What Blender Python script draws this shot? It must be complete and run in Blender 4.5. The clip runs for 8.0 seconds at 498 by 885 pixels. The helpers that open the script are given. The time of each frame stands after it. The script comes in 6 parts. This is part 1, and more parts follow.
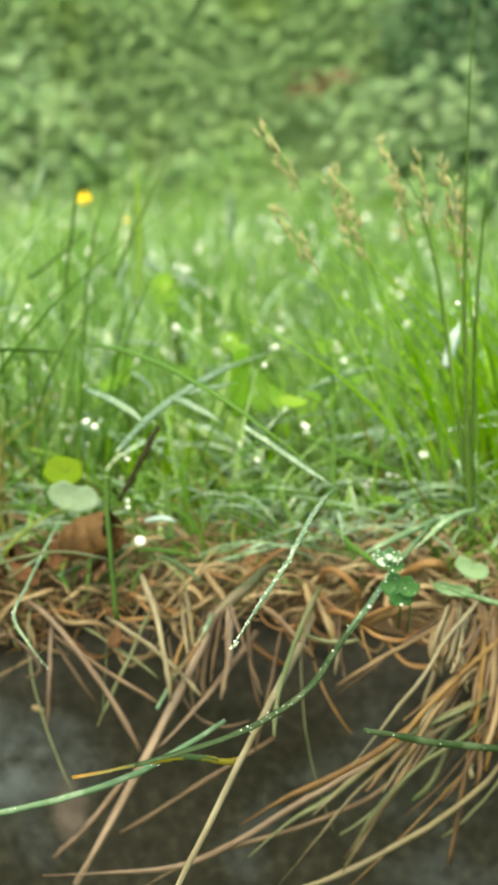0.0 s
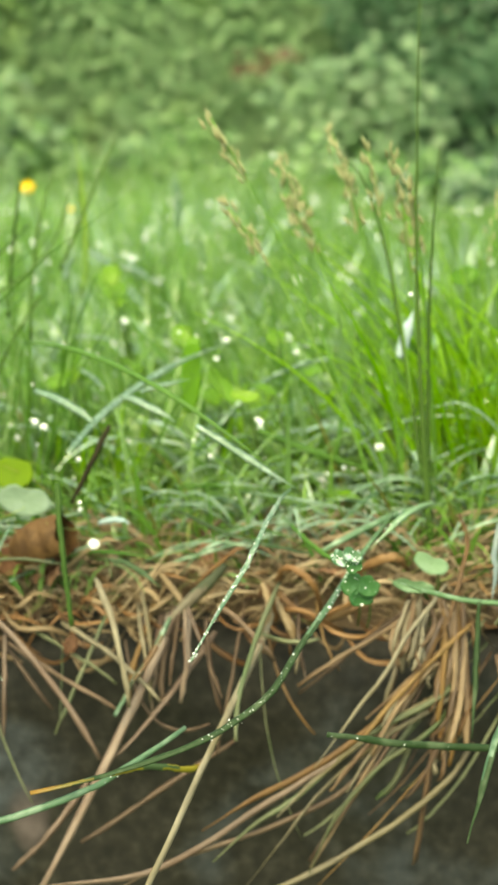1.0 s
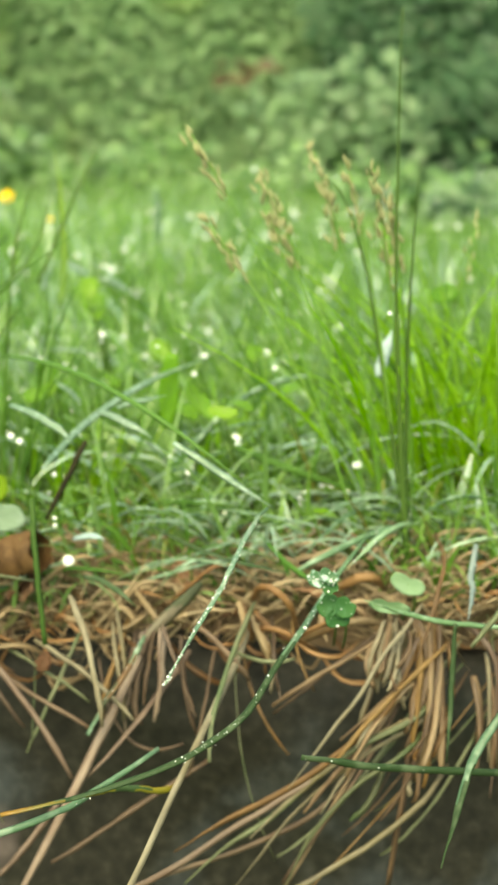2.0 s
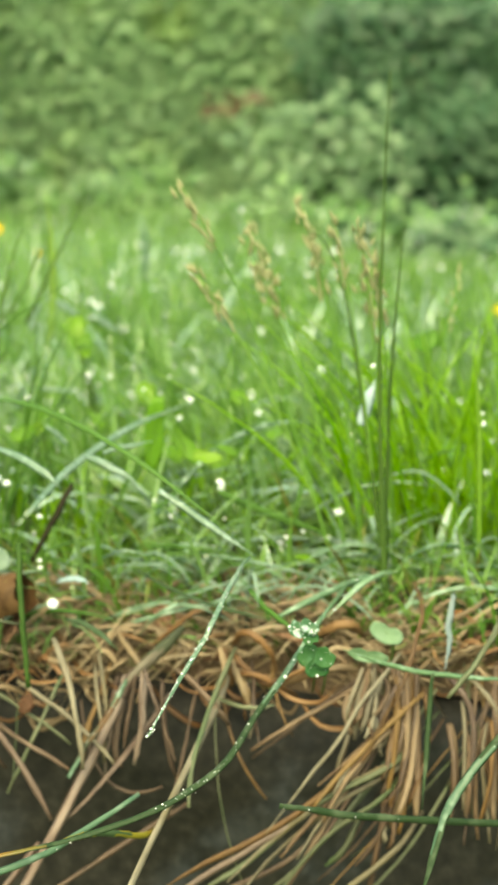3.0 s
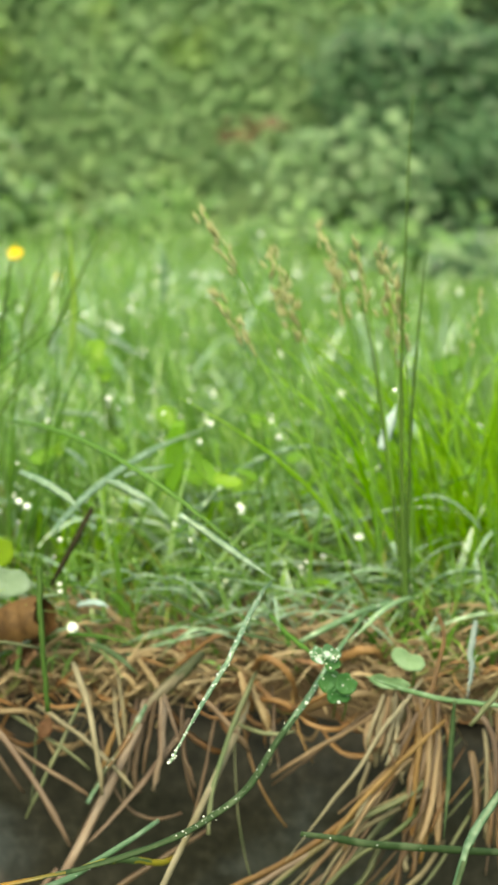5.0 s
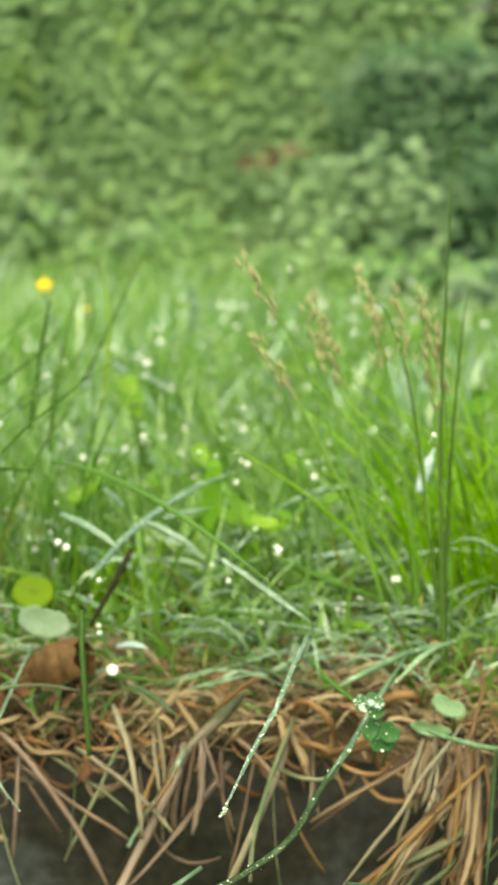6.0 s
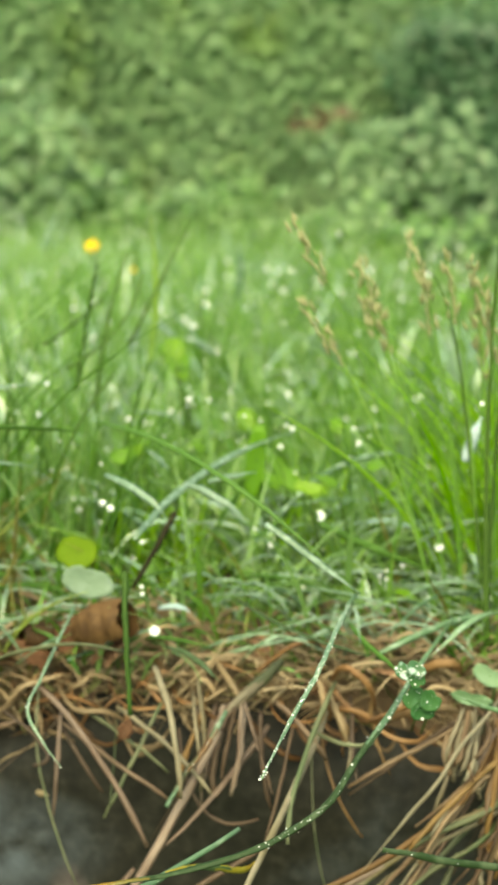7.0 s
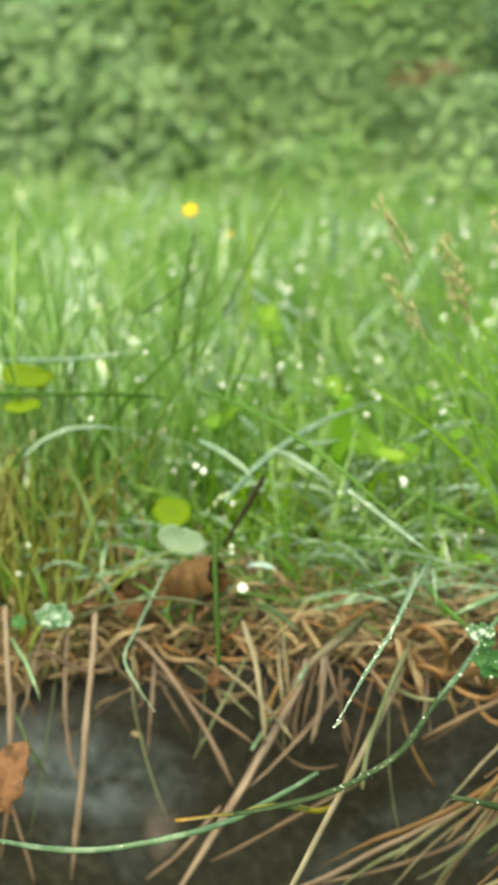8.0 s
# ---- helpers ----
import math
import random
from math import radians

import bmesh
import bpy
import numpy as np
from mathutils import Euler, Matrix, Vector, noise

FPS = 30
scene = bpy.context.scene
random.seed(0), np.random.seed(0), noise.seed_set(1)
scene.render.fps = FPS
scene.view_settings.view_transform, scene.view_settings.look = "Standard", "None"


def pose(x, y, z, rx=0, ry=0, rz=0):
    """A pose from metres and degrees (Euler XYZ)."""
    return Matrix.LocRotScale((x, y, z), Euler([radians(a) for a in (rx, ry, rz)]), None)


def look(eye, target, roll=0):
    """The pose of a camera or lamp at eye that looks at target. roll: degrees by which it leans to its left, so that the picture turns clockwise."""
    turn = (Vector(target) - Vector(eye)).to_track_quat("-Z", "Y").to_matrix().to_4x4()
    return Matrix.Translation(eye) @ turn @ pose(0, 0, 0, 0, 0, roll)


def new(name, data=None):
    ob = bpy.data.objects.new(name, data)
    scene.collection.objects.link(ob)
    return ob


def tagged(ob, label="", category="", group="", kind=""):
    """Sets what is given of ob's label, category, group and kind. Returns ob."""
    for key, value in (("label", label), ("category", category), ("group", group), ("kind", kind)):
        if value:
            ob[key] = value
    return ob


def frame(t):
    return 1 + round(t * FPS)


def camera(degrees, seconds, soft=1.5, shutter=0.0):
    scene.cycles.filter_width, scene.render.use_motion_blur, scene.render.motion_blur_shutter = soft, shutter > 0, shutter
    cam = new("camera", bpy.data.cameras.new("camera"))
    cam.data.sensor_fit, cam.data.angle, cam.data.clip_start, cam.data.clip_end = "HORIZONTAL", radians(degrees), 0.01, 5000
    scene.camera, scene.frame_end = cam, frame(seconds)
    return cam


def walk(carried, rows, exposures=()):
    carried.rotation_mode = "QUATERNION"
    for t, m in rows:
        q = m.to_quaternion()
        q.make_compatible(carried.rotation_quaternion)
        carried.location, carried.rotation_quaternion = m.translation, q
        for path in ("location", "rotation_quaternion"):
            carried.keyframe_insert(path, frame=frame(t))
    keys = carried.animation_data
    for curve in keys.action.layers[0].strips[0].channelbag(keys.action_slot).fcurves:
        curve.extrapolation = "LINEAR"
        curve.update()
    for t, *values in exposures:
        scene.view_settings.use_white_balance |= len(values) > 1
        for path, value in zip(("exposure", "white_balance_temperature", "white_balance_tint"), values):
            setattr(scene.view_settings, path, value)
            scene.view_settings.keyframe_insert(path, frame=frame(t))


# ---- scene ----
cam = camera(23.0, 8.0, soft=2.5)
PATH = [
    (0, (0.071, 0.13, 0.201), (-0.106, 2.07, -0.248), -1.9),
    (0.5, (0.072, 0.132, 0.204), (-0.067, 2.078, -0.235), -2.5),
    (1, (0.07, 0.139, 0.205), (-0.03, 2.077, -0.278), -2.8),
    (1.5, (0.07, 0.137, 0.21), (0.004, 2.078, -0.268), -1.9),
    (1.7, (0.07, 0.142, 0.207), (0.006, 2.083, -0.272), -2.1),
    (2.8, (0.07, 0.138, 0.214), (0.025, 2.091, -0.216), -0.5),
    (3, (0.069, 0.136, 0.217), (0.039, 2.089, -0.214), -0.6),
    (3.5, (0.066, 0.135, 0.219), (0.046, 2.09, -0.203), -0.7),
    (4, (0.069, 0.139, 0.227), (0.038, 2.098, -0.171), -1.2),
    (4.5, (0.07, 0.137, 0.224), (0.043, 2.099, -0.162), -0.9),
    (5, (0.067, 0.137, 0.217), (0.012, 2.097, -0.176), -0.5),
    (5.2, (0.061, 0.136, 0.218), (-0.01, 2.097, -0.166), 0.1),
    (6.3, (0.057, 0.136, 0.226), (-0.039, 2.102, -0.13), -0.8),
    (6.5, (0.056, 0.136, 0.225), (-0.065, 2.099, -0.139), -1.0),
    (7, (0.057, 0.137, 0.225), (-0.091, 2.088, -0.19), 0.5),
    (7.5, (0.057, 0.125, 0.233), (-0.183, 2.057, -0.222), -0.4),
    (8, (0.063, 0.114, 0.236), (-0.239, 2.029, -0.254), 0.3),
]
# stops, kelvin and tint of the phone's picture
EXPOSURE = [(0, 2.33, 9450, -18), (3.5, 2.33, 9450, -18), (4.5, 2.22, 9450, -18), (8, 2.22, 9450, -18)]
walk(cam, [(t, look(eye, target, roll)) for t, eye, target, roll in PATH], EXPOSURE)

# depth of field of a phone lens held close to the turf edge
cam.data.dof.use_dof = True
cam.data.dof.focus_distance = 0.31
cam.data.dof.aperture_fstop = 23.0

# ---- world and light: bright overcast after rain ----
world = bpy.data.worlds.new("overcast_sky")
scene.world = world
world.use_nodes = True
wn, wl = world.node_tree.nodes, world.node_tree.links
sky = wn.new("ShaderNodeTexSky")
sky.sky_type = "NISHITA"
sky.sun_disc = False
sky.sun_elevation = radians(60)
sky.sun_rotation = radians(195)
sky.air_density = 1.0
sky.dust_density = 4.0
wl.new(sky.outputs[0], wn["Background"].inputs[0])
wn["Background"].inputs[1].default_value = 0.15
sun_data = bpy.data.lights.new("sun", "SUN")
sun_data.energy = 0.5
sun_data.angle = radians(70)
sun_data.color = (1.0, 0.96, 0.88)
sun = new("sun", sun_data)
sun.matrix_world = look((-0.6, -1.9, 5), (0, 0.8, 0))

LAWN = 0.055      # level of the turf
FACE = 0.550      # front of the kerb stones

# ---- materials ----
def mat_base(name):
    m = bpy.data.materials.new(name)
    m.use_nodes = True
    nt = m.node_tree
    return m, nt.nodes, nt.links, nt.nodes["Principled BSDF"]


def ramp(nodes, stops):
    r = nodes.new("ShaderNodeValToRGB")
    while len(r.color_ramp.elements) < len(stops):
        r.color_ramp.elements.new(0.5)
    for e, (p, c) in zip(r.color_ramp.elements, stops):
        e.position, e.color = p, (*c, 1)
    return r


def noise_node(nodes, links, scale, detail=4.0, source="Object"):
    tc = nodes.new("ShaderNodeTexCoord")
    n = nodes.new("ShaderNodeTexNoise")
    n.inputs["Scale"].default_value = scale
    n.inputs["Detail"].default_value = detail
    links.new(tc.outputs[source], n.inputs["Vector"])
    return n


def plant(name, dark, mid, light, rough=0.35, thin=0.35, vary="island", grain=260.0, mottle=None, coat=0.0, spec=0.4):
    """A leaf or stalk: colour by random and grain, a share of light let through, wet gloss."""
    m, nodes, links, b = mat_base(name)
    if vary == "island":
        g = nodes.new("ShaderNodeNewGeometry")
        rnd = g.outputs["Random Per Island"]
    else:
        g = nodes.new("ShaderNodeObjectInfo")
        rnd = g.outputs["Random"]
    n = noise_node(nodes, links, grain)
    add = nodes.new("ShaderNodeMath")
    add.operation = "MULTIPLY_ADD"
    links.new(n.outputs["Fac"], add.inputs[0])
    add.inputs[1].default_value = 0.5
    sub = nodes.new("ShaderNodeMath")
    sub.operation = "MULTIPLY_ADD"
    links.new(rnd, sub.inputs[0])
    sub.inputs[1].default_value = 0.75
    sub.inputs[2].default_value = -0.12
    links.new(sub.outputs[0], add.inputs[2])
    r = ramp(nodes, [(0.05, dark), (0.5, mid), (0.95, light)])
    links.new(add.outputs[0], r.inputs[0])
    col = r.outputs[0]
    if mottle:
        n2 = noise_node(nodes, links, mottle[0], 2.0)
        mask = ramp(nodes, [(0.5, (0, 0, 0)), (0.68, (1, 1, 1))])
        links.new(n2.outputs["Fac"], mask.inputs[0])
        mx = nodes.new("ShaderNodeMixRGB")
        links.new(mask.outputs[0], mx.inputs[0])
        links.new(col, mx.inputs[1])
        mx.inputs[2].default_value = (*mottle[1], 1)
        col = mx.outputs[0]
    links.new(col, b.inputs["Base Color"])
    b.inputs["Roughness"].default_value = rough
    b.inputs["Coat Weight"].default_value = coat
    b.inputs["Specular IOR Level"].default_value = spec
    b.inputs["Coat Roughness"].default_value = 0.15
    bump = nodes.new("ShaderNodeBump")
    bump.inputs["Strength"].default_value = 0.25
    bump.inputs["Distance"].default_value = 0.0006
    links.new(n.outputs["Fac"], bump.inputs["Height"])
    links.new(bump.outputs[0], b.inputs["Normal"])
    if thin > 0:
        tr = nodes.new("ShaderNodeBsdfTranslucent")
        links.new(col, tr.inputs["Color"])
        ms = nodes.new("ShaderNodeMixShader")
        ms.inputs[0].default_value = thin
        links.new(b.outputs[0], ms.inputs[1])
        links.new(tr.outputs[0], ms.inputs[2])
        links.new(ms.outputs[0], nodes["Material Output"].inputs["Surface"])
    return m


def straw(name, dark, mid, light, stain, thin=0.15):
    """A dead grass stalk: fibres along its length, weathered stretches, dull wet gloss."""
    m, nodes, links, b = mat_base(name)
    uv, info = nodes.new("ShaderNodeUVMap"), nodes.new("ShaderNodeObjectInfo")
    shift = nodes.new("ShaderNodeVectorMath")
    shift.operation = "MULTIPLY_ADD"
    links.new(info.outputs["Random"], shift.inputs[0])
    shift.inputs[1].default_value = (40, 90, 0)
    links.new(uv.outputs[0], shift.inputs[2])

    def streak(across, along, detail):
        sc = nodes.new("ShaderNodeVectorMath")
        sc.operation = "MULTIPLY"
        links.new(shift.outputs[0], sc.inputs[0])
        sc.inputs[1].default_value = (across, along, 1)
        n = nodes.new("ShaderNodeTexNoise")
        n.inputs["Scale"].default_value = 1.0
        n.inputs["Detail"].default_value = detail
        links.new(sc.outputs[0], n.inputs["Vector"])
        return n.outputs["Fac"]

    def weigh(value, factor, plus):
        q = nodes.new("ShaderNodeMath")
        q.operation = "MULTIPLY_ADD"
        links.new(value, q.inputs[0])
        q.inputs[1].default_value = factor
        if isinstance(plus, float):
            q.inputs[2].default_value = plus
        else:
            links.new(plus, q.inputs[2])
        return q.outputs[0]

    fibre, patchy = streak(9.0, 45.0, 3), streak(1.2, 95.0, 3)
    total = weigh(fibre, 0.75, weigh(patchy, 0.55, weigh(info.outputs["Random"], 0.55, -0.42)))
    r = ramp(nodes, [(0.08, dark), (0.5, mid), (0.92, light)])
    links.new(total, r.inputs[0])
    mask = ramp(nodes, [(0.52, (0, 0, 0)), (0.70, (0.85, 0.85, 0.85))])
    links.new(streak(0.8, 38.0, 2), mask.inputs[0])
    mx = nodes.new("ShaderNodeMixRGB")
    links.new(mask.outputs[0], mx.inputs[0])
    links.new(r.outputs[0], mx.inputs[1])
    mx.inputs[2].default_value = (*stain, 1)
    links.new(mx.outputs[0], b.inputs["Base Color"])
    b.inputs["Roughness"].default_value = 0.5
    b.inputs["Specular IOR Level"].default_value = 0.3
    bump = nodes.new("ShaderNodeBump")
    bump.inputs["Strength"].default_value = 0.6
    bump.inputs["Distance"].default_value = 0.0005
    links.new(fibre, bump.inputs["Height"])
    links.new(bump.outputs[0], b.inputs["Normal"])
    tr, ms = nodes.new("ShaderNodeBsdfTranslucent"), nodes.new("ShaderNodeMixShader")
    links.new(mx.outputs[0], tr.inputs["Color"])
    ms.inputs[0].default_value = thin
    links.new(b.outputs[0], ms.inputs[1])
    links.new(tr.outputs[0], ms.inputs[2])
    links.new(ms.outputs[0], nodes["Material Output"].inputs["Surface"])
    return m


MAT = {
    "straw_pink": straw("straw_pinkish", (0.044, 0.027, 0.020), (0.114, 0.076, 0.059), (0.218, 0.162, 0.132), (0.078, 0.043, 0.030)),
    "straw_pale": straw("straw_pale", (0.054, 0.043, 0.028), (0.126, 0.103, 0.069), (0.246, 0.212, 0.156), (0.104, 0.082, 0.042)),
    "straw_tan": straw("straw_tan", (0.036, 0.020, 0.011), (0.100, 0.060, 0.035), (0.195, 0.135, 0.084), (0.070, 0.035, 0.017)),
    "straw_brown": straw("straw_brown", (0.021, 0.012, 0.008), (0.070, 0.042, 0.027), (0.145, 0.096, 0.066), (0.042, 0.022, 0.013)),
    "straw_orange": straw("straw_orange", (0.046, 0.020, 0.008), (0.110, 0.056, 0.018), (0.178, 0.108, 0.042), (0.060, 0.031, 0.013)),
    "straw_green": straw("straw_green", (0.026, 0.029, 0.013), (0.066, 0.072, 0.036), (0.140, 0.146, 0.088), (0.052, 0.084, 0.034)),
    "straw_dark": plant("stalk_dark", (0.012, 0.011, 0.006), (0.026, 0.023, 0.012), (0.045, 0.040, 0.022), 0.8, 0.0, "object", spec=0.05),
    "blade_dew": plant("dewy_blade", (0.052, 0.105, 0.046), (0.100, 0.172, 0.084), (0.180, 0.262, 0.160), 0.45, 0.2, "object", 900, (260, (0.19, 0.27, 0.18)), 0.2),
    "blade_blue": plant("glaucous_blade", (0.060, 0.125, 0.062), (0.112, 0.200, 0.110), (0.190, 0.295, 0.190), 0.3, 0.42, "object", 300, (160, (0.30, 0.40, 0.30)), 0.2),
    # glaucous blade darkened, the shade before the kerb put into its colour
    "blade_teal": plant("silvery_blade_shade_tone", (0.040, 0.085, 0.046), (0.072, 0.135, 0.076), (0.125, 0.200, 0.130), 0.4, 0.3, "object", 300, (160, (0.14, 0.20, 0.14)), 0.15),
    # near-white base stands in for sky shine on a wet leaf
    "blade_shine": plant("wet_leaf_shine_tone", (0.26, 0.35, 0.36), (0.37, 0.46, 0.48), (0.50, 0.58, 0.61), 0.2, 0.3, "object", 300, None, 0.6),
    # whitened base carries the sky sheen of the wet blades
    "blade_wet": plant("wet_blade_shine_tone", (0.125, 0.205, 0.134), (0.158, 0.246, 0.168), (0.205, 0.298, 0.220), 0.3, 0.5, "object", 300, (320, (0.28, 0.375, 0.31)), 0.3),
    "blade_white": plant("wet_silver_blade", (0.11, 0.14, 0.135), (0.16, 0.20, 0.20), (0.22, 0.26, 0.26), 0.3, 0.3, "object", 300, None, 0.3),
    "blade_dark": plant("dark_blade", (0.036, 0.090, 0.014), (0.050, 0.116, 0.020), (0.070, 0.146, 0.030), 0.5, 0.3, "object", 200, None, 0.0, 0.15),
    "blade_deep": plant("deep_green_blade", (0.014, 0.029, 0.011), (0.027, 0.049, 0.019), (0.048, 0.078, 0.034), 0.55, 0.2, "object", 300, (140, (0.055, 0.078, 0.042)), 0.0, 0.15),
    "blade_fresh": plant("fresh_blade", (0.072, 0.158, 0.014), (0.137, 0.259, 0.029), (0.216, 0.331, 0.065), 0.35, 0.4, "object", 200, None, 0.3),
    "blade_yellow": plant("yellowing_blade", (0.060, 0.085, 0.010), (0.135, 0.140, 0.016), (0.240, 0.195, 0.024), 0.4, 0.3, "object", 120, (38, (0.26, 0.18, 0.02))),
    "blade_tip": plant("dying_blade_tip", (0.075, 0.062, 0.010), (0.155, 0.115, 0.016), (0.240, 0.170, 0.026), 0.4, 0.3, "object", 120, (90, (0.25, 0.11, 0.015))),
    "rush": plant("rush_stem", (0.026, 0.054, 0.012), (0.046, 0.084, 0.018), (0.070, 0.116, 0.029), 0.6, 0.15, "object", 160, spec=0.1),
    "grass": plant("lawn_blades", (0.080, 0.180, 0.024), (0.128, 0.250, 0.036), (0.175, 0.305, 0.056), 0.4, 0.55, "island", 60, None, 0.15),
    "grass_dark": plant("dark_lawn_stems", (0.03, 0.085, 0.008), (0.055, 0.14, 0.014), (0.09, 0.19, 0.025), 0.4, 0.25, "island", 60, None, 0.1, 0.25),
    "grass_pale": plant("pale_lawn_blades", (0.120, 0.215, 0.055), (0.155, 0.262, 0.078), (0.192, 0.300, 0.108), 0.32, 0.4, "island", 60, None, 0.4),
    # pale base puts the glints of wet lawn blades into the colour
    "grass_wet_shine": plant("wet_blades_shine_tone", (0.170, 0.26, 0.165), (0.235, 0.325, 0.235), (0.305, 0.39, 0.31), 0.15, 0.25, "island", 60, None, 1.0, 0.6),
    "tuft": plant("tussock_blades", (0.180, 0.345, 0.018), (0.280, 0.490, 0.026), (0.370, 0.580, 0.055), 0.4, 0.72, "island", 60, None, 0.05),
    "tuft_blue": plant("bluish_tussock_blades", (0.07, 0.16, 0.03), (0.15, 0.28, 0.07), (0.26, 0.4, 0.16), 0.35, 0.35, "island", 60, None, 0.3),
    "tuft_brown": plant("withered_tussock_blades", (0.100, 0.085, 0.020), (0.175, 0.165, 0.038), (0.190, 0.265, 0.055), 0.4, 0.35, "island", 60),
    "sedge_stem": plant("sedge_stem", (0.07, 0.16, 0.02), (0.12, 0.24, 0.04), (0.18, 0.30, 0.06), 0.45, 0.2, "object", 160),
    "thatch": plant("thatch", (0.078, 0.049, 0.026), (0.152, 0.101, 0.056), (0.240, 0.170, 0.102), 0.5, 0.25, "island", 240),
    "thatch_pale": plant("pale_thatch", (0.158, 0.108, 0.060), (0.260, 0.186, 0.112), (0.380, 0.288, 0.188), 0.5, 0.3, "island", 240),
    "thatch_red": plant("rusty_thatch", (0.045, 0.020, 0.008), (0.125, 0.058, 0.022), (0.230, 0.125, 0.055), 0.5, 0.2, "island", 240),
    "thatch_olive": plant("olive_thatch", (0.050, 0.048, 0.014), (0.125, 0.125, 0.040), (0.230, 0.235, 0.095), 0.5, 0.25, "island", 240),
    "mat_tan": straw("tan_dead_blade", (0.086, 0.057, 0.032), (0.168, 0.115, 0.066), (0.275, 0.200, 0.125), (0.10, 0.055, 0.026), 0.25),
    "mat_pale": straw("pale_dead_blade", (0.155, 0.106, 0.062), (0.265, 0.192, 0.118), (0.390, 0.298, 0.200), (0.17, 0.105, 0.05), 0.25),
    "mat_red": straw("rusty_dead_blade", (0.045, 0.020, 0.008), (0.130, 0.060, 0.022), (0.235, 0.130, 0.060), (0.05, 0.022, 0.010), 0.2),
    "hedge_leaf": plant("hedge_leaves", (0.120, 0.222, 0.100), (0.200, 0.322, 0.150), (0.285, 0.410, 0.215), 0.5, 0.6, "island", 6.0, (3.5, (0.220, 0.330, 0.105)), 0.15),
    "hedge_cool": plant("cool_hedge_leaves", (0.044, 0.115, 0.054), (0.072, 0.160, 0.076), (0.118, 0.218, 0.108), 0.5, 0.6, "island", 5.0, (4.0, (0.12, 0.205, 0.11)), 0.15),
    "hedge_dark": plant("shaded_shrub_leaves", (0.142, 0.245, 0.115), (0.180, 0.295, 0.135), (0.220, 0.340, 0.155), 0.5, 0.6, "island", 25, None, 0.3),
    # darker copy of the cool hedge green: the hollows' shade is in the colour
    "hedge_dim": plant("inner_leaves_shade_tone", (0.024, 0.066, 0.028), (0.040, 0.096, 0.042), (0.062, 0.130, 0.058), 0.5, 0.4, "island", 25, None, 0.1),
    # leaf green darkened to give the shade beyond the hedge top
    "shade_leaf": plant("leaves_darkened_for_shade", (0.016, 0.034, 0.016), (0.032, 0.058, 0.026), (0.055, 0.090, 0.042), 0.35, 0.25, "island", 25, None, 0.3),
    "blue_weed": plant("silvery_weed_leaves", (0.095, 0.175, 0.080), (0.130, 0.220, 0.105), (0.175, 0.270, 0.140), 0.4, 0.5, "island", 25, None, 0.2),
    "foot_leaf": plant("hedge_foot_leaves", (0.044, 0.108, 0.024), (0.074, 0.155, 0.036), (0.112, 0.208, 0.056), 0.45, 0.3, "island", 25, None, 0.15),
    "weed_leaf": plant("weed_leaves", (0.070, 0.170, 0.011), (0.115, 0.245, 0.016), (0.165, 0.305, 0.026), 0.3, 0.4, "island", 80, None, 0.4),
    "plantain": plant("plantain_leaf", (0.046, 0.128, 0.011), (0.070, 0.165, 0.015), (0.098, 0.205, 0.022), 0.4, 0.4, "object", 120, None, 0.15),
    "lawn_leaf": plant("lime_lawn_leaf", (0.062, 0.145, 0.006), (0.090, 0.182, 0.008), (0.120, 0.218, 0.012), 0.4, 0.3, "object", 150, None, 0.05, 0.2),
    "leaf_deep": plant("deep_green_leaf", (0.048, 0.140, 0.004), (0.070, 0.182, 0.006), (0.100, 0.228, 0.011), 0.45, 0.4, "object", 150, None, 0.05, 0.2),
    "lime_leaf": plant("lime_leaf", (0.085, 0.150, 0.004), (0.115, 0.190, 0.005), (0.145, 0.225, 0.010), 0.55, 0.45, "object", 260, None, 0.0, 0.15),
    "blue_leaf": plant("glaucous_leaf", (0.062, 0.102, 0.066), (0.105, 0.152, 0.104), (0.160, 0.210, 0.156), 0.6, 0.25, "object", 260, (190, (0.14, 0.19, 0.145)), 0.0, 0.15),
    "sage_leaf": plant("sage_green_leaf", (0.070, 0.125, 0.062), (0.108, 0.176, 0.096), (0.160, 0.235, 0.146), 0.6, 0.25, "object", 260, (190, (0.15, 0.22, 0.14)), 0.0, 0.15),
    "clover_leaf": plant("clover_leaflet", (0.012, 0.050, 0.012), (0.022, 0.076, 0.020), (0.040, 0.105, 0.034), 0.6, 0.25, "object", 420, (300, (0.05, 0.12, 0.055)), 0.0, 0.15),
    "clover_frost": plant("dew_frosted_leaflet", (0.018, 0.065, 0.022), (0.035, 0.100, 0.040), (0.070, 0.145, 0.080), 0.5, 0.25, "object", 420, (330, (0.34, 0.43, 0.41)), 0.1, 0.3),
    "withered": plant("withered_hedge_leaf", (0.06, 0.045, 0.025), (0.12, 0.085, 0.045), (0.18, 0.13, 0.07), 0.6, 0.2, "object", 60),
    "dead_leaf": plant("dead_leaf", (0.045, 0.020, 0.011), (0.135, 0.066, 0.038), (0.26, 0.145, 0.090), 0.6, 0.2, "object", 230, (170, (0.05, 0.026, 0.013)), 0.0, 0.1),
    "dead_leaf_dark": plant("dark_dead_leaf", (0.016, 0.009, 0.004), (0.055, 0.029, 0.013), (0.120, 0.068, 0.031), 0.6, 0.15, "object", 260, (150, (0.045, 0.024, 0.012)), 0.0, 0.1),
    "petal": plant("yellow_petal", (0.8, 0.5, 0.002), (0.85, 0.56, 0.002), (0.9, 0.62, 0.005), 0.25, 0.25, "object", 80),
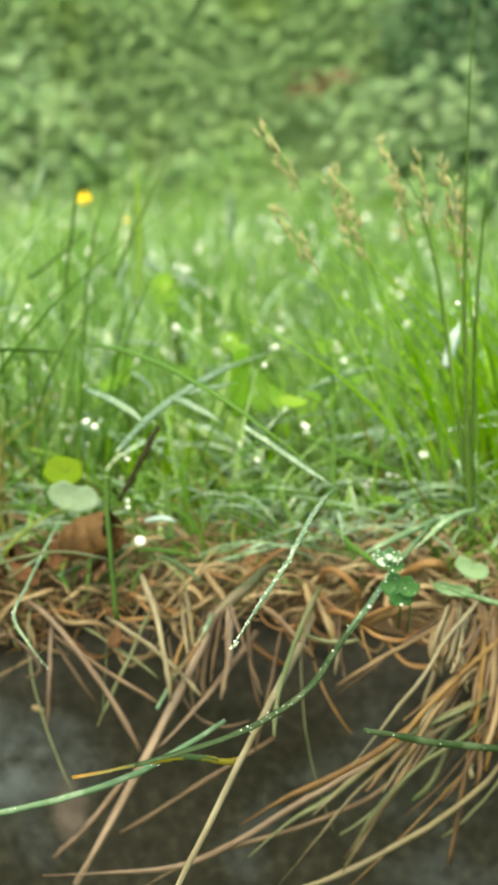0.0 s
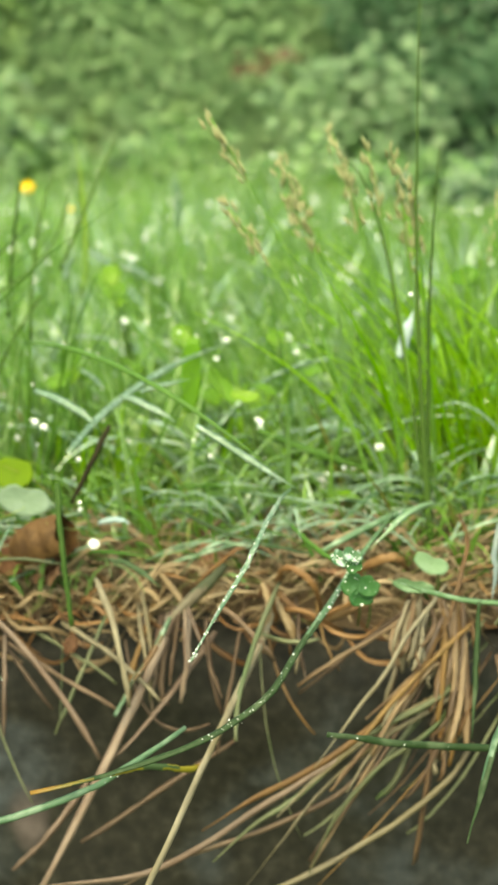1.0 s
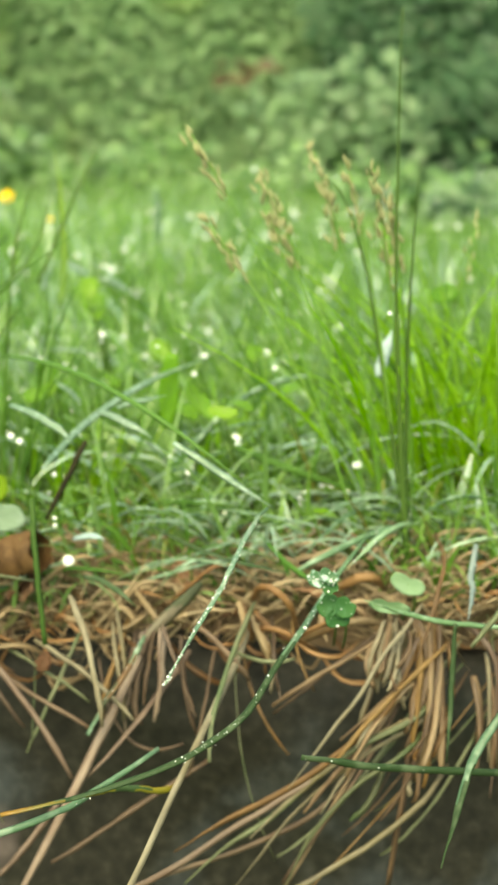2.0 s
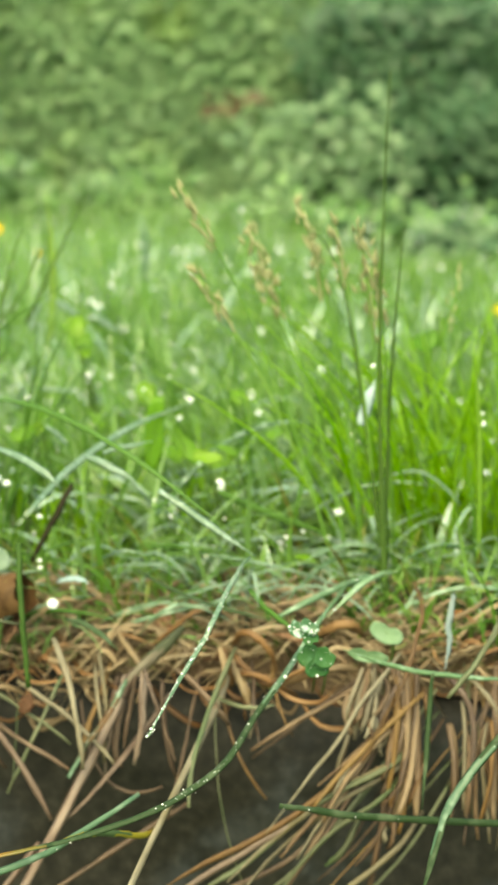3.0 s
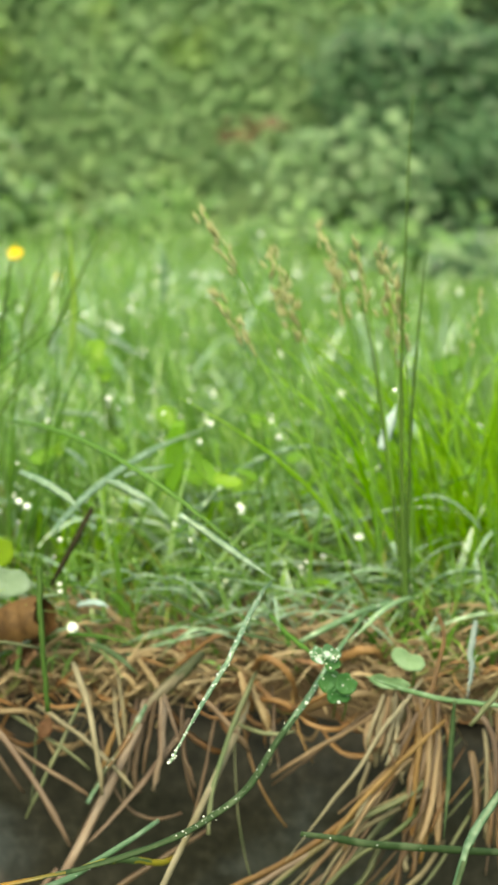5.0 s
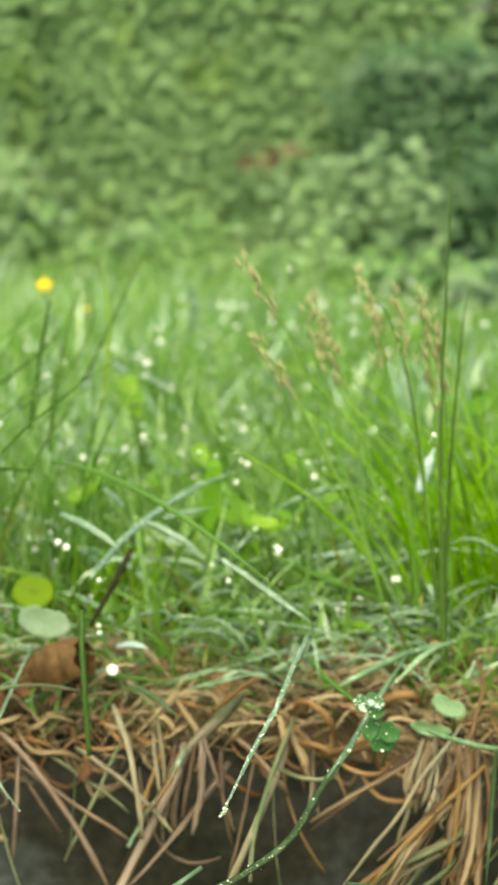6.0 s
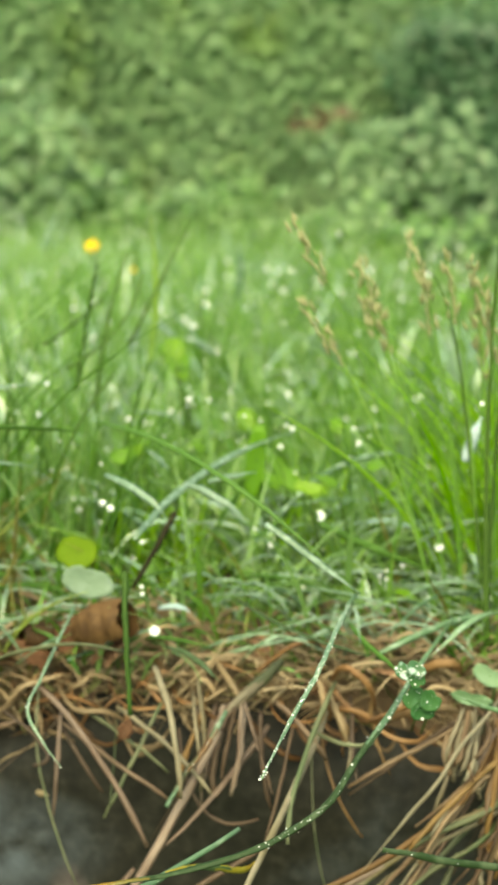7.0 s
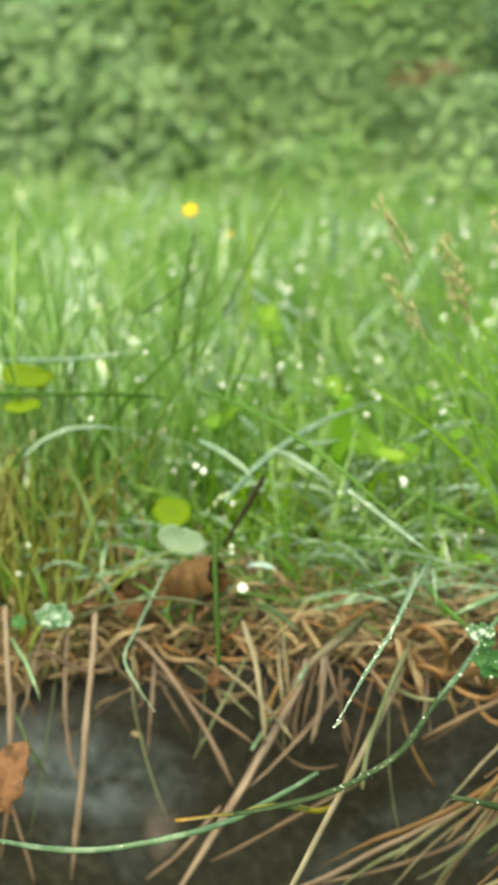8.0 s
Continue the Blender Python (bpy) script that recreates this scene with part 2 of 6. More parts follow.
    "spikelet": plant("sedge_spikelet", (0.165, 0.172, 0.076), (0.260, 0.258, 0.128), (0.365, 0.350, 0.195), 0.5, 0.25, "island", 500),
    "bark": plant("twig_bark", (0.03, 0.022, 0.015), (0.07, 0.05, 0.035), (0.13, 0.10, 0.07), 0.7, 0.0, "island", 60),
}


def soil_material():
    m, nodes, links, b = mat_base("moist_soil")
    n1, n2 = noise_node(nodes, links, 9.0, 6), noise_node(nodes, links, 140.0, 5)
    mul = nodes.new("ShaderNodeMath")
    mul.operation = "MULTIPLY"
    links.new(n1.outputs["Fac"], mul.inputs[0])
    links.new(n2.outputs["Fac"], mul.inputs[1])
    r = ramp(nodes, [(0.12, (0.02, 0.022, 0.008)), (0.26, (0.05, 0.07, 0.018)), (0.42, (0.09, 0.13, 0.03))])
    links.new(mul.outputs[0], r.inputs[0])
    links.new(r.outputs[0], b.inputs["Base Color"])
    b.inputs["Roughness"].default_value = 0.8
    bump = nodes.new("ShaderNodeBump")
    bump.inputs["Strength"].default_value = 0.6
    bump.inputs["Distance"].default_value = 0.004
    links.new(n2.outputs["Fac"], bump.inputs["Height"])
    links.new(bump.outputs[0], b.inputs["Normal"])
    return m


def stone_material():
    """Dark wet stone with pale bluish patches, fine pits and a film of water."""
    m, nodes, links, b = mat_base("dark_wet_stone")
    big, fine, pit = noise_node(nodes, links, 16.0, 5), noise_node(nodes, links, 220.0, 6), noise_node(nodes, links, 55.0, 3)
    base = ramp(nodes, [(0.3, (0.0055, 0.0049, 0.0039)), (0.52, (0.0120, 0.0106, 0.0082)), (0.72, (0.023, 0.0205, 0.0165))])
    links.new(fine.outputs["Fac"], base.inputs[0])
    pale_noise = ramp(nodes, [(0.50, (0, 0, 0)), (0.74, (0.42, 0.42, 0.42))])
    links.new(big.outputs["Fac"], pale_noise.inputs[0])
    speck = ramp(nodes, [(0.36, (0.12, 0.12, 0.12)), (0.66, (1, 1, 1))])
    links.new(pit.outputs["Fac"], speck.inputs[0])
    mul = nodes.new("ShaderNodeMath")
    mul.operation = "MULTIPLY"
    # a pale bluish patch drawn out sideways, and one small pinkish spot below it
    tc = nodes.new("ShaderNodeTexCoord")

    def spot(centre, stretch, outer, inner):
        off, sc, ln = (nodes.new("ShaderNodeVectorMath") for _ in range(3))
        off.operation, sc.operation, ln.operation = "SUBTRACT", "MULTIPLY", "LENGTH"
        links.new(tc.outputs["Object"], off.inputs[0])
        off.inputs[1].default_value = centre
        links.new(off.outputs[0], sc.inputs[0])
        sc.inputs[1].default_value = stretch
        links.new(sc.outputs[0], ln.inputs[0])
        q = nodes.new("ShaderNodeMapRange")
        q.inputs["From Min"].default_value = outer
        q.inputs["From Max"].default_value = inner
        links.new(ln.outputs["Value"], q.inputs["Value"])
        return q

    pale_patch = spot((-0.080, FACE, -0.020), (0.9, 0.4, 1.9), 0.054, 0.004)
    pink_patch = spot((-0.042, FACE, -0.042), (1.3, 0.3, 0.8), 0.012, 0.006)
    both = nodes.new("ShaderNodeMath")
    both.operation = "MAXIMUM"
    links.new(pale_noise.outputs[0], both.inputs[0])
    links.new(pale_patch.outputs[0], both.inputs[1])
    links.new(both.outputs[0], mul.inputs[0])
    links.new(speck.outputs[0], mul.inputs[1])
    mx = nodes.new("ShaderNodeMixRGB")
    links.new(mul.outputs[0], mx.inputs[0])
    links.new(base.outputs[0], mx.inputs[1])
    mx.inputs[2].default_value = (0.110, 0.128, 0.158, 1)
    grain = nodes.new("ShaderNodeMath")
    grain.operation = "MULTIPLY"
    links.new(pink_patch.outputs[0], grain.inputs[0])
    links.new(speck.outputs[0], grain.inputs[1])
    rosy = nodes.new("ShaderNodeMixRGB")
    links.new(grain.outputs[0], rosy.inputs[0])
    links.new(mx.outputs[0], rosy.inputs[1])
    rosy.inputs[2].default_value = (0.075, 0.058, 0.058, 1)
    links.new(rosy.outputs[0], b.inputs["Base Color"])
    b.inputs["Specular IOR Level"].default_value = 0.2
    rr = ramp(nodes, [(0.35, (0.75, 0.75, 0.75)), (0.65, (0.38, 0.38, 0.38))])
    links.new(big.outputs["Fac"], rr.inputs[0])
    links.new(rr.outputs[0], b.inputs["Roughness"])
    bump = nodes.new("ShaderNodeBump")
    bump.inputs["Strength"].default_value = 0.5
    bump.inputs["Distance"].default_value = 0.003
    links.new(pit.outputs["Fac"], bump.inputs["Height"])
    links.new(bump.outputs[0], b.inputs["Normal"])
    return m


def water_material():
    m, nodes, links, b = mat_base("water_drop")
    b.inputs["Base Color"].default_value = (1, 1, 1, 1)
    b.inputs["Roughness"].default_value = 0.05
    b.inputs["IOR"].default_value = 1.33
    # the white share not let through stands in for the drops' sky glint
    b.inputs["Transmission Weight"].default_value = 0.62
    return m


MAT["soil"], MAT["stone"], MAT["water"] = soil_material(), stone_material(), water_material()

# ---- mesh tools ----


def mesh_of(name, verts, faces, material, smooth=True):
    me = bpy.data.meshes.new(name)
    me.from_pydata([tuple(v) for v in verts], [], [tuple(f) for f in faces])
    me.materials.append(MAT[material] if isinstance(material, str) else material)
    if smooth:
        me.polygons.foreach_set("use_smooth", [True] * len(me.polygons))
    me.update()
    return me


def thing(name, me, label, category, group="", kind=""):
    return tagged(new(name, me), label, category, group, kind)


def part(name, me, parent, label=""):
    ob = new(name, me)
    ob.parent = parent
    if label:
        ob["label"] = label
    return ob


def curve_points(a, m, b, n):
    """Points of the arc from a to b that passes m halfway."""
    a, m, b = np.array(a, float), np.array(m, float), np.array(b, float)
    c = 2 * m - (a + b) / 2
    u = np.linspace(0, 1, n)[:, None]
    return (1 - u) ** 2 * a + 2 * u * (1 - u) * c + u**2 * b


def sweep(points, widths, flat, sides=6, facing=(0.0, -1.0, 0.35), twist=0.0, fold=0.0):
    """A tapered stalk or blade: an oval ring along the points, broad across the facing direction."""
    n = len(points)
    tang = np.gradient(points, axis=0)
    tang /= np.linalg.norm(tang, axis=1)[:, None] + 1e-12
    verts, faces = [], []
    for i in range(n):
        f = np.array(facing, float)
        side = np.cross(tang[i], f)
        side /= np.linalg.norm(side) + 1e-9
        up = np.cross(side, tang[i])
        ang = twist * i / n
        s2, u2 = side * math.cos(ang) + up * math.sin(ang), up * math.cos(ang) - side * math.sin(ang)
        for k in range(sides):
            q = 2 * math.pi * k / sides
            verts.append(points[i] + s2 * math.cos(q) * widths[i] / 2 + u2 * widths[i] / 2 * (math.sin(q) * flat - fold * abs(math.cos(q))))
    for i in range(n - 1):
        for k in range(sides):
            k2 = (k + 1) % sides
            faces.append((i * sides + k, i * sides + k2, (i + 1) * sides + k2, (i + 1) * sides + k))
    faces.append(tuple(range(sides))[::-1])
    faces.append(tuple((n - 1) * sides + k for k in range(sides)))
    return verts, faces


def lay_fibres(me, points, sides):
    """UV of a swept stalk: round it by the side, along it in metres."""
    run = np.concatenate([[0], np.cumsum(np.linalg.norm(np.diff(points, axis=0), axis=1))])
    uv = np.zeros((len(me.loops), 2))
    k = 0
    for i in range(len(points) - 1):
        for j in range(sides):
            uv[k:k + 4] = ((j / sides, run[i]), ((j + 1) / sides, run[i]), ((j + 1) / sides, run[i + 1]), (j / sides, run[i + 1]))
            k += 4
    me.uv_layers.new(name="fibres").data.foreach_set("uv", uv.ravel())
    return me


def swept(name, points, widths, flat, material, sides=6, facing=(0.0, -1.0, 0.35), twist=0.0, fold=0.0):
    return lay_fibres(mesh_of(name, *sweep(points, widths, flat, sides, facing, twist, fold), material), points, sides)


def smooth_path(knots, n):
    """n points on a smooth curve through all the knots."""
    k = np.array(knots, float)
    k = np.vstack([2 * k[0] - k[1], k, 2 * k[-1] - k[-2]])
    out = []
    for u in np.linspace(0, len(knots) - 1 - 1e-6, n):
        i, t = int(u), u - int(u)
        p0, p1, p2, p3 = k[i:i + 4]
        out.append(0.5 * (2 * p1 + (p2 - p0) * t + (2 * p0 - 5 * p1 + 4 * p2 - p3) * t * t + (3 * p1 - p0 - 3 * p2 + p3) * t**3))
    return np.array(out)


def ico(radius, squash=1.0):
    bm = bmesh.new()
    bmesh.ops.create_icosphere(bm, subdivisions=2, radius=radius)
    v = [(p.co.x, p.co.y, p.co.z * squash) for p in bm.verts]
    f = [[q.index for q in g.verts] for g in bm.faces]
    bm.free()
    return v, f


DROP_MESH = mesh_of("water_drop", *ico(1.0, 0.9), "water")


def drop(at, mm, parent=None):
    ob = new("water_drop", DROP_MESH)
    ob.location = at
    ob.scale = (mm / 2000,) * 3
    if parent is None:
        tagged(ob, "round raindrop resting on wet grass, whitened to glint", "water drop", "raindrops on the turf")
    else:
        ob.parent = parent
    return ob


def leaf_mesh(name, material, length, width, fold=0.25, droop=0.2, lobes=0.0, tipness=1.0, rows=9, rounded=False, ragged=0.0):
    """A leaf with a midrib fold, drooping tip, thin but closed body; lies along +y."""
    verts, faces = [], []
    for side in (1, -1):
        for i in range(rows):
            u = i / (rows - 1)
            half = width / 2 * math.sin(math.pi * min(1, u ** (0.75 * tipness))) ** 0.75
            if rounded:
                half = width / 2 * math.sqrt(max(0.0, 1 - (2 * u - 1) ** 2))
            half *= 1 + lobes * math.sin(u * 28)
            torn = [1 + ragged * noise.noise((u * 9.0, 3.7 * q, 1.3)) for q in (0, 1)]
            z = -droop * length * u * u
            thick = 0.00025 * side
            for k in (-1, -0.5, 0, 0.5, 1):
                verts.append((half * k * torn[k > 0], u * length, z + fold * abs(k) * half + thick + 0.25 * ragged * half * noise.noise((u * 5.0, k * 1.5, 2.0))))
    base = rows * 5
    for i in range(rows - 1):
        for k in range(4):
            a = i * 5 + k
            faces.append((a, a + 1, a + 6, a + 5))
            faces.append((base + a, base + a + 5, base + a + 6, base + a + 1))
    for i in range(rows - 1):
        for k, flip in ((0, 1), (4, 0)):
            a = i * 5 + k
            q = (a, a + 5, base + a + 5, base + a)
            faces.append(q if flip else q[::-1])
    return mesh_of(name, verts, faces, material)


# ---- ground: one sheet, stepped down in front of the kerb ----
def build_ground():
    ys = [-60, -8, -2, -0.4, 0.2, FACE + 0.03, FACE + 0.034] + list(np.linspace(0.60, 3.6, 42)) + [4.5, 6, 9, 15, 40, 150, 600]
    xs = [-600, -120, -30, -8, -3] + list(np.linspace(-1.8, 1.8, 49)) + [3, 8, 30, 120, 600]
    verts, faces = [], []
    for y in ys:
        for x in xs:
            if y <= FACE + 0.03:
                z = -0.42 + 0.01 * noise.noise((x * 2, y * 2, 0))
            else:
                near = max(0.0, 1 - abs(x) / 4) if y < 5 else 0
                z = LAWN - 0.012 + near * 0.012 * noise.noise((x * 6, y * 6, 3))
            verts.append((x, y, z))
    w = len(xs)
    for j in range(len(ys) - 1):
        for i in range(w - 1):
            faces.append((j * w + i, j * w + i + 1, (j + 1) * w + i + 1, (j + 1) * w + i))
    thing("ground", mesh_of("ground", verts, faces, "soil"), "moist dark soil under an unmown lawn", "ground", kind="structure")


build_ground()


def kerb_stone(x0, x1, top, seed):
    """A rough-hewn edging stone with a rounded, chipped top edge."""
    rows = [(-0.50, 0.0), (-0.25, 0.002), (-0.12, 0.0), (-0.08, 0.001), (-0.05, 0.002), (-0.03, 0.0), (-0.016, 0.001), (-0.007, 0.004), (-0.002, 0.009), (0.0, 0.017), (0.0, 0.05)]
    n = 40
    verts, faces = [], []
    for dz, back in rows:
        for i in range(n):
            u = i / (n - 1)
            x = x0 + (x1 - x0) * u
            left, right = x - x0, x1 - x
            end = 0.010 * (math.exp(-left / 0.012) + math.exp(-right / 0.012)) + 0.014 * (math.exp(-left / 0.035) + math.exp(-right / 0.035))
            rough = 0.006 * noise.noise((x * 14 + seed, dz * 16, seed)) + 0.002 * noise.noise((x * 60, dz * 60, seed))
            worn = 0.22 * max(0.0, -0.02 - x) + 0.0025 + 0.07 * max(0.0, min(0.10, x + 0.01)) if x0 > -0.2 and x1 < 0.3 else 0.0
            edge = 0.004 * noise.noise((x * 18 + seed, 2.0, seed)) - end - worn
            verts.append((x, FACE + back + rough + 0.4 * end, top + dz + (edge if dz > -0.1 else 0)))
    for j in range(len(rows) - 1):
        for i in range(n - 1):
            a = j * n + i
            faces.append((a, a + 1, a + n + 1, a + n))
    return mesh_of("stone", verts, faces, "stone")


kerb = tagged(new("kerb"), "dark wet stone edging under the overhanging turf", "kerb", kind="structure")
for k, (x0, x1, top) in enumerate(((-2.90, -2.35, 0.034), (-2.35, -1.80, 0.036), (-1.80, -1.30, 0.035), (-1.30, -0.72, 0.033), (-0.72, -0.40, 0.034), (-0.40, -0.135, 0.020), (-0.135, 0.185, 0.037), (0.185, 0.62, 0.034), (0.62, 1.25, 0.036), (1.25, 1.80, 0.034), (1.80, 2.35, 0.036), (2.35, 2.90, 0.035))):
    part("stone", kerb_stone(x0 + 0.002, x1 - 0.002, top, 3.1 + 7 * k), kerb)


# ---- lawn ----
def blades(name, xs, ys, heights, widths, lean, segs, material, label, seed, base=LAWN - 0.008):
    """Many curved, folded grass blades as one sheet of stuff."""
    g = np.random.default_rng(seed)
    n = len(xs)
    az = g.uniform(0, 2 * np.pi, n)
    bend = g.gamma(2.0, lean / 2, n).clip(0.05, 2.2)
    tilt = g.uniform(0, 0.35, n)
    face = az + g.normal(np.pi / 2, 0.5, n)
    d = np.stack([np.cos(az), np.sin(az)], 1)
    s = np.stack([np.cos(face), np.sin(face)], 1)
    u = np.linspace(0, 1, segs + 1)
    # the angle from upright grows along the blade
    ang = tilt[:, None] + bend[:, None] * u[None] ** 1.4
    step = heights[:, None] / segs
    run = np.cumsum(np.sin(ang) * step, 1) - np.sin(ang[:, :1]) * step
    rise = np.cumsum(np.cos(ang) * step, 1) - np.cos(ang[:, :1]) * step
    wid = widths[:, None] * (np.clip((1 - u) * 2.2, 0.04, 1) * (0.7 + 0.3 * np.minimum(1, u * 4)))[None]
    # blades close by are folded along the midrib, far ones are plain strips
    rows = (-0.5, 0.0, 0.5) if segs > 5 else (-0.5, 0.5)
    m = len(rows)
    V = np.zeros((n, segs + 1, m, 3))
    for k, o in enumerate(rows):
        V[:, :, k, 0] = xs[:, None] + run * d[:, :1] + o * wid * s[:, :1]
        V[:, :, k, 1] = ys[:, None] + run * d[:, 1:] + o * wid * s[:, 1:]
        V[:, :, k, 2] = np.maximum(base + rise + (0.22 * wid if o else 0), base + 0.001)
    F = []
    for i in range(segs):
        for k in range(m - 1):
            a = i * m + k
            F.append((a, a + 1, a + m + 1, a + m))
    F = (np.array(F)[None] + (np.arange(n) * (segs + 1) * m)[:, None, None]).reshape(-1, 4)
    me = bpy.data.meshes.new(name)
    V = V.reshape(-1, 3)
    me.vertices.add(len(V))
    me.vertices.foreach_set("co", V.ravel())
    me.loops.add(F.size)
    me.loops.foreach_set("vertex_index", F.ravel())
    me.polygons.add(len(F))
    me.polygons.foreach_set("loop_start", np.arange(len(F)) * 4)
    me.polygons.foreach_set("use_smooth", np.ones(len(F), bool))
    me.update(calc_edges=True)
    me.materials.append(MAT[material])
    return thing(name, me, label, "grass", kind="stuff")


def patch(n, x0, x1, y0, y1, seed, clump=0.0):
    g = np.random.default_rng(seed)
    xs, ys = g.uniform(x0, x1, n), g.uniform(y0, y1, n)
    if clump:
        cx, cy = g.uniform(x0, x1, n // 14 + 1), g.uniform(y0, y1, n // 14 + 1)
        j = g.integers(0, len(cx), n)
        far = g.random(n) < 0.65
        xs = np.where(far, cx[j] + g.normal(0, clump, n), xs)
        ys = np.where(far, np.maximum(cy[j] + g.normal(0, clump, n), y0), ys)
    return xs, ys


def lawn(name, n, x0, x1, y0, y1, h0, h1, w0, w1, lean, segs, material, label, seed, clump=0.02):
    g = np.random.default_rng(seed + 100)
    xs, ys = patch(n, x0, x1, y0, y1, seed, clump)
    # the turf is grazed short towards the far right
    short = np.clip((xs / ys - 0.02) / 0.10, 0, 1) * np.clip((ys - 0.9) / 0.7, 0, 1)
    blades(name, xs, ys, g.uniform(h0, h1, n) * (1 - 0.55 * short), g.uniform(w0, w1, n), lean, segs, material, label, seed)


lawn("lawn_grass", 110, -0.5, 0.55, 0.550, 0.60, 0.015, 0.045, 0.0010, 0.0022, 1.8, 7, "grass_pale", "pale wet grass growing through the thatch", 28, 0.01)
lawn("lawn_grass", 420, -0.5, 0.55, 0.552, 0.60, 0.015, 0.050, 0.0009, 0.0020, 1.6, 7, "grass_dark", "sparse green grass growing through the thatch", 20, 0.01)
lawn("lawn_grass", 320, 0.090, 0.26, 0.560, 0.640, 0.02, 0.055, 0.0010, 0.0022, 1.7, 7, "grass", "low grass at the foot of the tussock", 35, 0.01)
lawn("lawn_grass", 150, 0.090, 0.26, 0.560, 0.640, 0.02, 0.045, 0.0012, 0.0026, 1.9, 7, "grass_pale", "pale low grass at the foot of the tussock", 36, 0.01)
lawn("lawn_grass", 2000, -0.55, 0.60, 0.575, 0.75, 0.02, 0.070, 0.0011, 0.0028, 1.8, 7, "grass", "low wet green lawn grass at the turf edge", 11)
lawn("lawn_grass", 1300, -0.55, 0.60, 0.572, 0.80, 0.03, 0.085, 0.0012, 0.0032, 2.0, 7, "grass_pale", "pale wet arching grass at the turf edge", 21)
lawn("lawn_grass", 5600, -0.60, 0.60, 0.68, 1.15, 0.03, 0.10, 0.0011, 0.0038, 2.0, 7, "grass", "unmown wet green lawn grass", 12)
lawn("lawn_grass", 900, -0.60, 0.60, 0.68, 1.25, 0.08, 0.13, 0.0010, 0.0022, 0.5, 7, "grass", "thin upright stems of unmown lawn grass", 22, 0.01)
lawn("lawn_grass", 520, -0.45, 0.50, 0.62, 1.00, 0.07, 0.15, 0.0008, 0.0017, 0.7, 8, "grass_dark", "thin dark stems crossing in the lawn grass", 29, 0.008)
lawn("lawn_grass", 520, -0.55, 0.55, 1.00, 1.70, 0.08, 0.16, 0.0010, 0.0024, 0.7, 7, "grass_dark", "thin dark stems crossing in the lawn grass", 30, 0.01)
lawn("lawn_grass", 3600, -0.60, 0.60, 0.66, 1.3, 0.03, 0.11, 0.0013, 0.0046, 2.2, 7, "grass_pale", "pale wet arching lawn grass", 13)
lawn("lawn_grass", 15000, -0.62, 0.66, 1.1, 2.1, 0.04, 0.12, 0.0012, 0.0034, 2.0, 5, "grass", "unmown wet green lawn grass", 14, 0.03)
lawn("lawn_grass", 11000, -0.66, 0.70, 1.1, 2.3, 0.05, 0.12, 0.0012, 0.0036, 2.1, 5, "grass_pale", "pale wet arching lawn grass", 15, 0.03)
lawn("lawn_grass", 14000, -1.0, 1.1, 2.0, 3.3, 0.05, 0.12, 0.002, 0.0045, 2.0, 4, "grass", "long green grass at the foot of the hedge", 16, 0.04)
lawn("lawn_grass", 9000, -1.0, 1.1, 2.0, 3.2, 0.05, 0.12, 0.002, 0.005, 2.1, 4, "grass_pale", "pale wet grass before the hedge", 17, 0.04)
lawn("lawn_grass", 2600, -1.6, 0.05, 2.4, 3.25, 0.08, 0.17, 0.004, 0.008, 1.1, 5, "grass_pale", "tall green grass at the foot of the hedge", 23, 0.05)
lawn("lawn_grass", 4500, -3.4, -0.95, 0.6, 3.3, 0.05, 0.12, 0.010, 0.018, 1.2, 4, "grass", "unmown wet green lawn grass", 26, 0.05)
lawn("lawn_grass", 4500, 1.0, 3.4, 0.6, 3.3, 0.05, 0.12, 0.010, 0.018, 1.2, 4, "grass", "unmown wet green lawn grass", 27, 0.05)
lawn("lawn_grass", 5000, -1.8, -0.5, 0.6, 2.1, 0.04, 0.10, 0.003, 0.006, 1.2, 4, "grass", "unmown wet green lawn grass", 18, 0.04)
lawn("lawn_grass", 5000, 0.5, 1.8, 0.6, 2.1, 0.04, 0.10, 0.003, 0.006, 1.2, 4, "grass", "unmown wet green lawn grass", 19, 0.04)

# lying wet blades, their highlights painted by the whitish material
lawn("lawn_grass", 900, -0.50, 0.50, 0.64, 1.1, 0.04, 0.10, 0.0018, 0.0050, 2.5, 8, "grass_wet_shine", "broad wet blades lying over in the lawn, shine in their colour", 33, 0.01)
lawn("lawn_grass", 2000, -0.75, 0.75, 1.0, 2.6, 0.06, 0.13, 0.0030, 0.0080, 2.5, 7, "grass_wet_shine", "broad wet blades lying over in the lawn, shine in their colour", 34, 0.02)

lawn("lawn_grass", 420, -0.35, 0.42, 0.575, 0.72, 0.025, 0.065, 0.0014, 0.0034, 2.6, 8, "grass_wet_shine", "wet blades lying over at the turf edge, shine in their colour", 39, 0.010)
lawn("lawn_grass", 700, -0.50, 0.50, 0.80, 1.5, 0.05, 0.11, 0.0026, 0.0060, 2.6, 8, "grass_wet_shine", "broad wet blades lying over in the lawn, shine in their colour", 37, 0.012)
lawn("lawn_grass", 240, 0.015, 0.20, 0.580, 0.69, 0.025, 0.050, 0.0012, 0.0024, 3.2, 8, "grass_wet_shine", "wet blades lying over at the tussock foot, shine in their colour", 45, 0.008)
lawn("dead_grass", 420, -0.45, 0.50, 0.570, 0.70, 0.02, 0.070, 0.0009, 0.0020, 1.3, 7, "tuft_brown", "withered straws standing among the green grass", 38, 0.012)

# ---- thatch: matted dead grass over the rim ----
def corner(x, y):
    """How far the turf sags over the worn end of the kerb stone."""
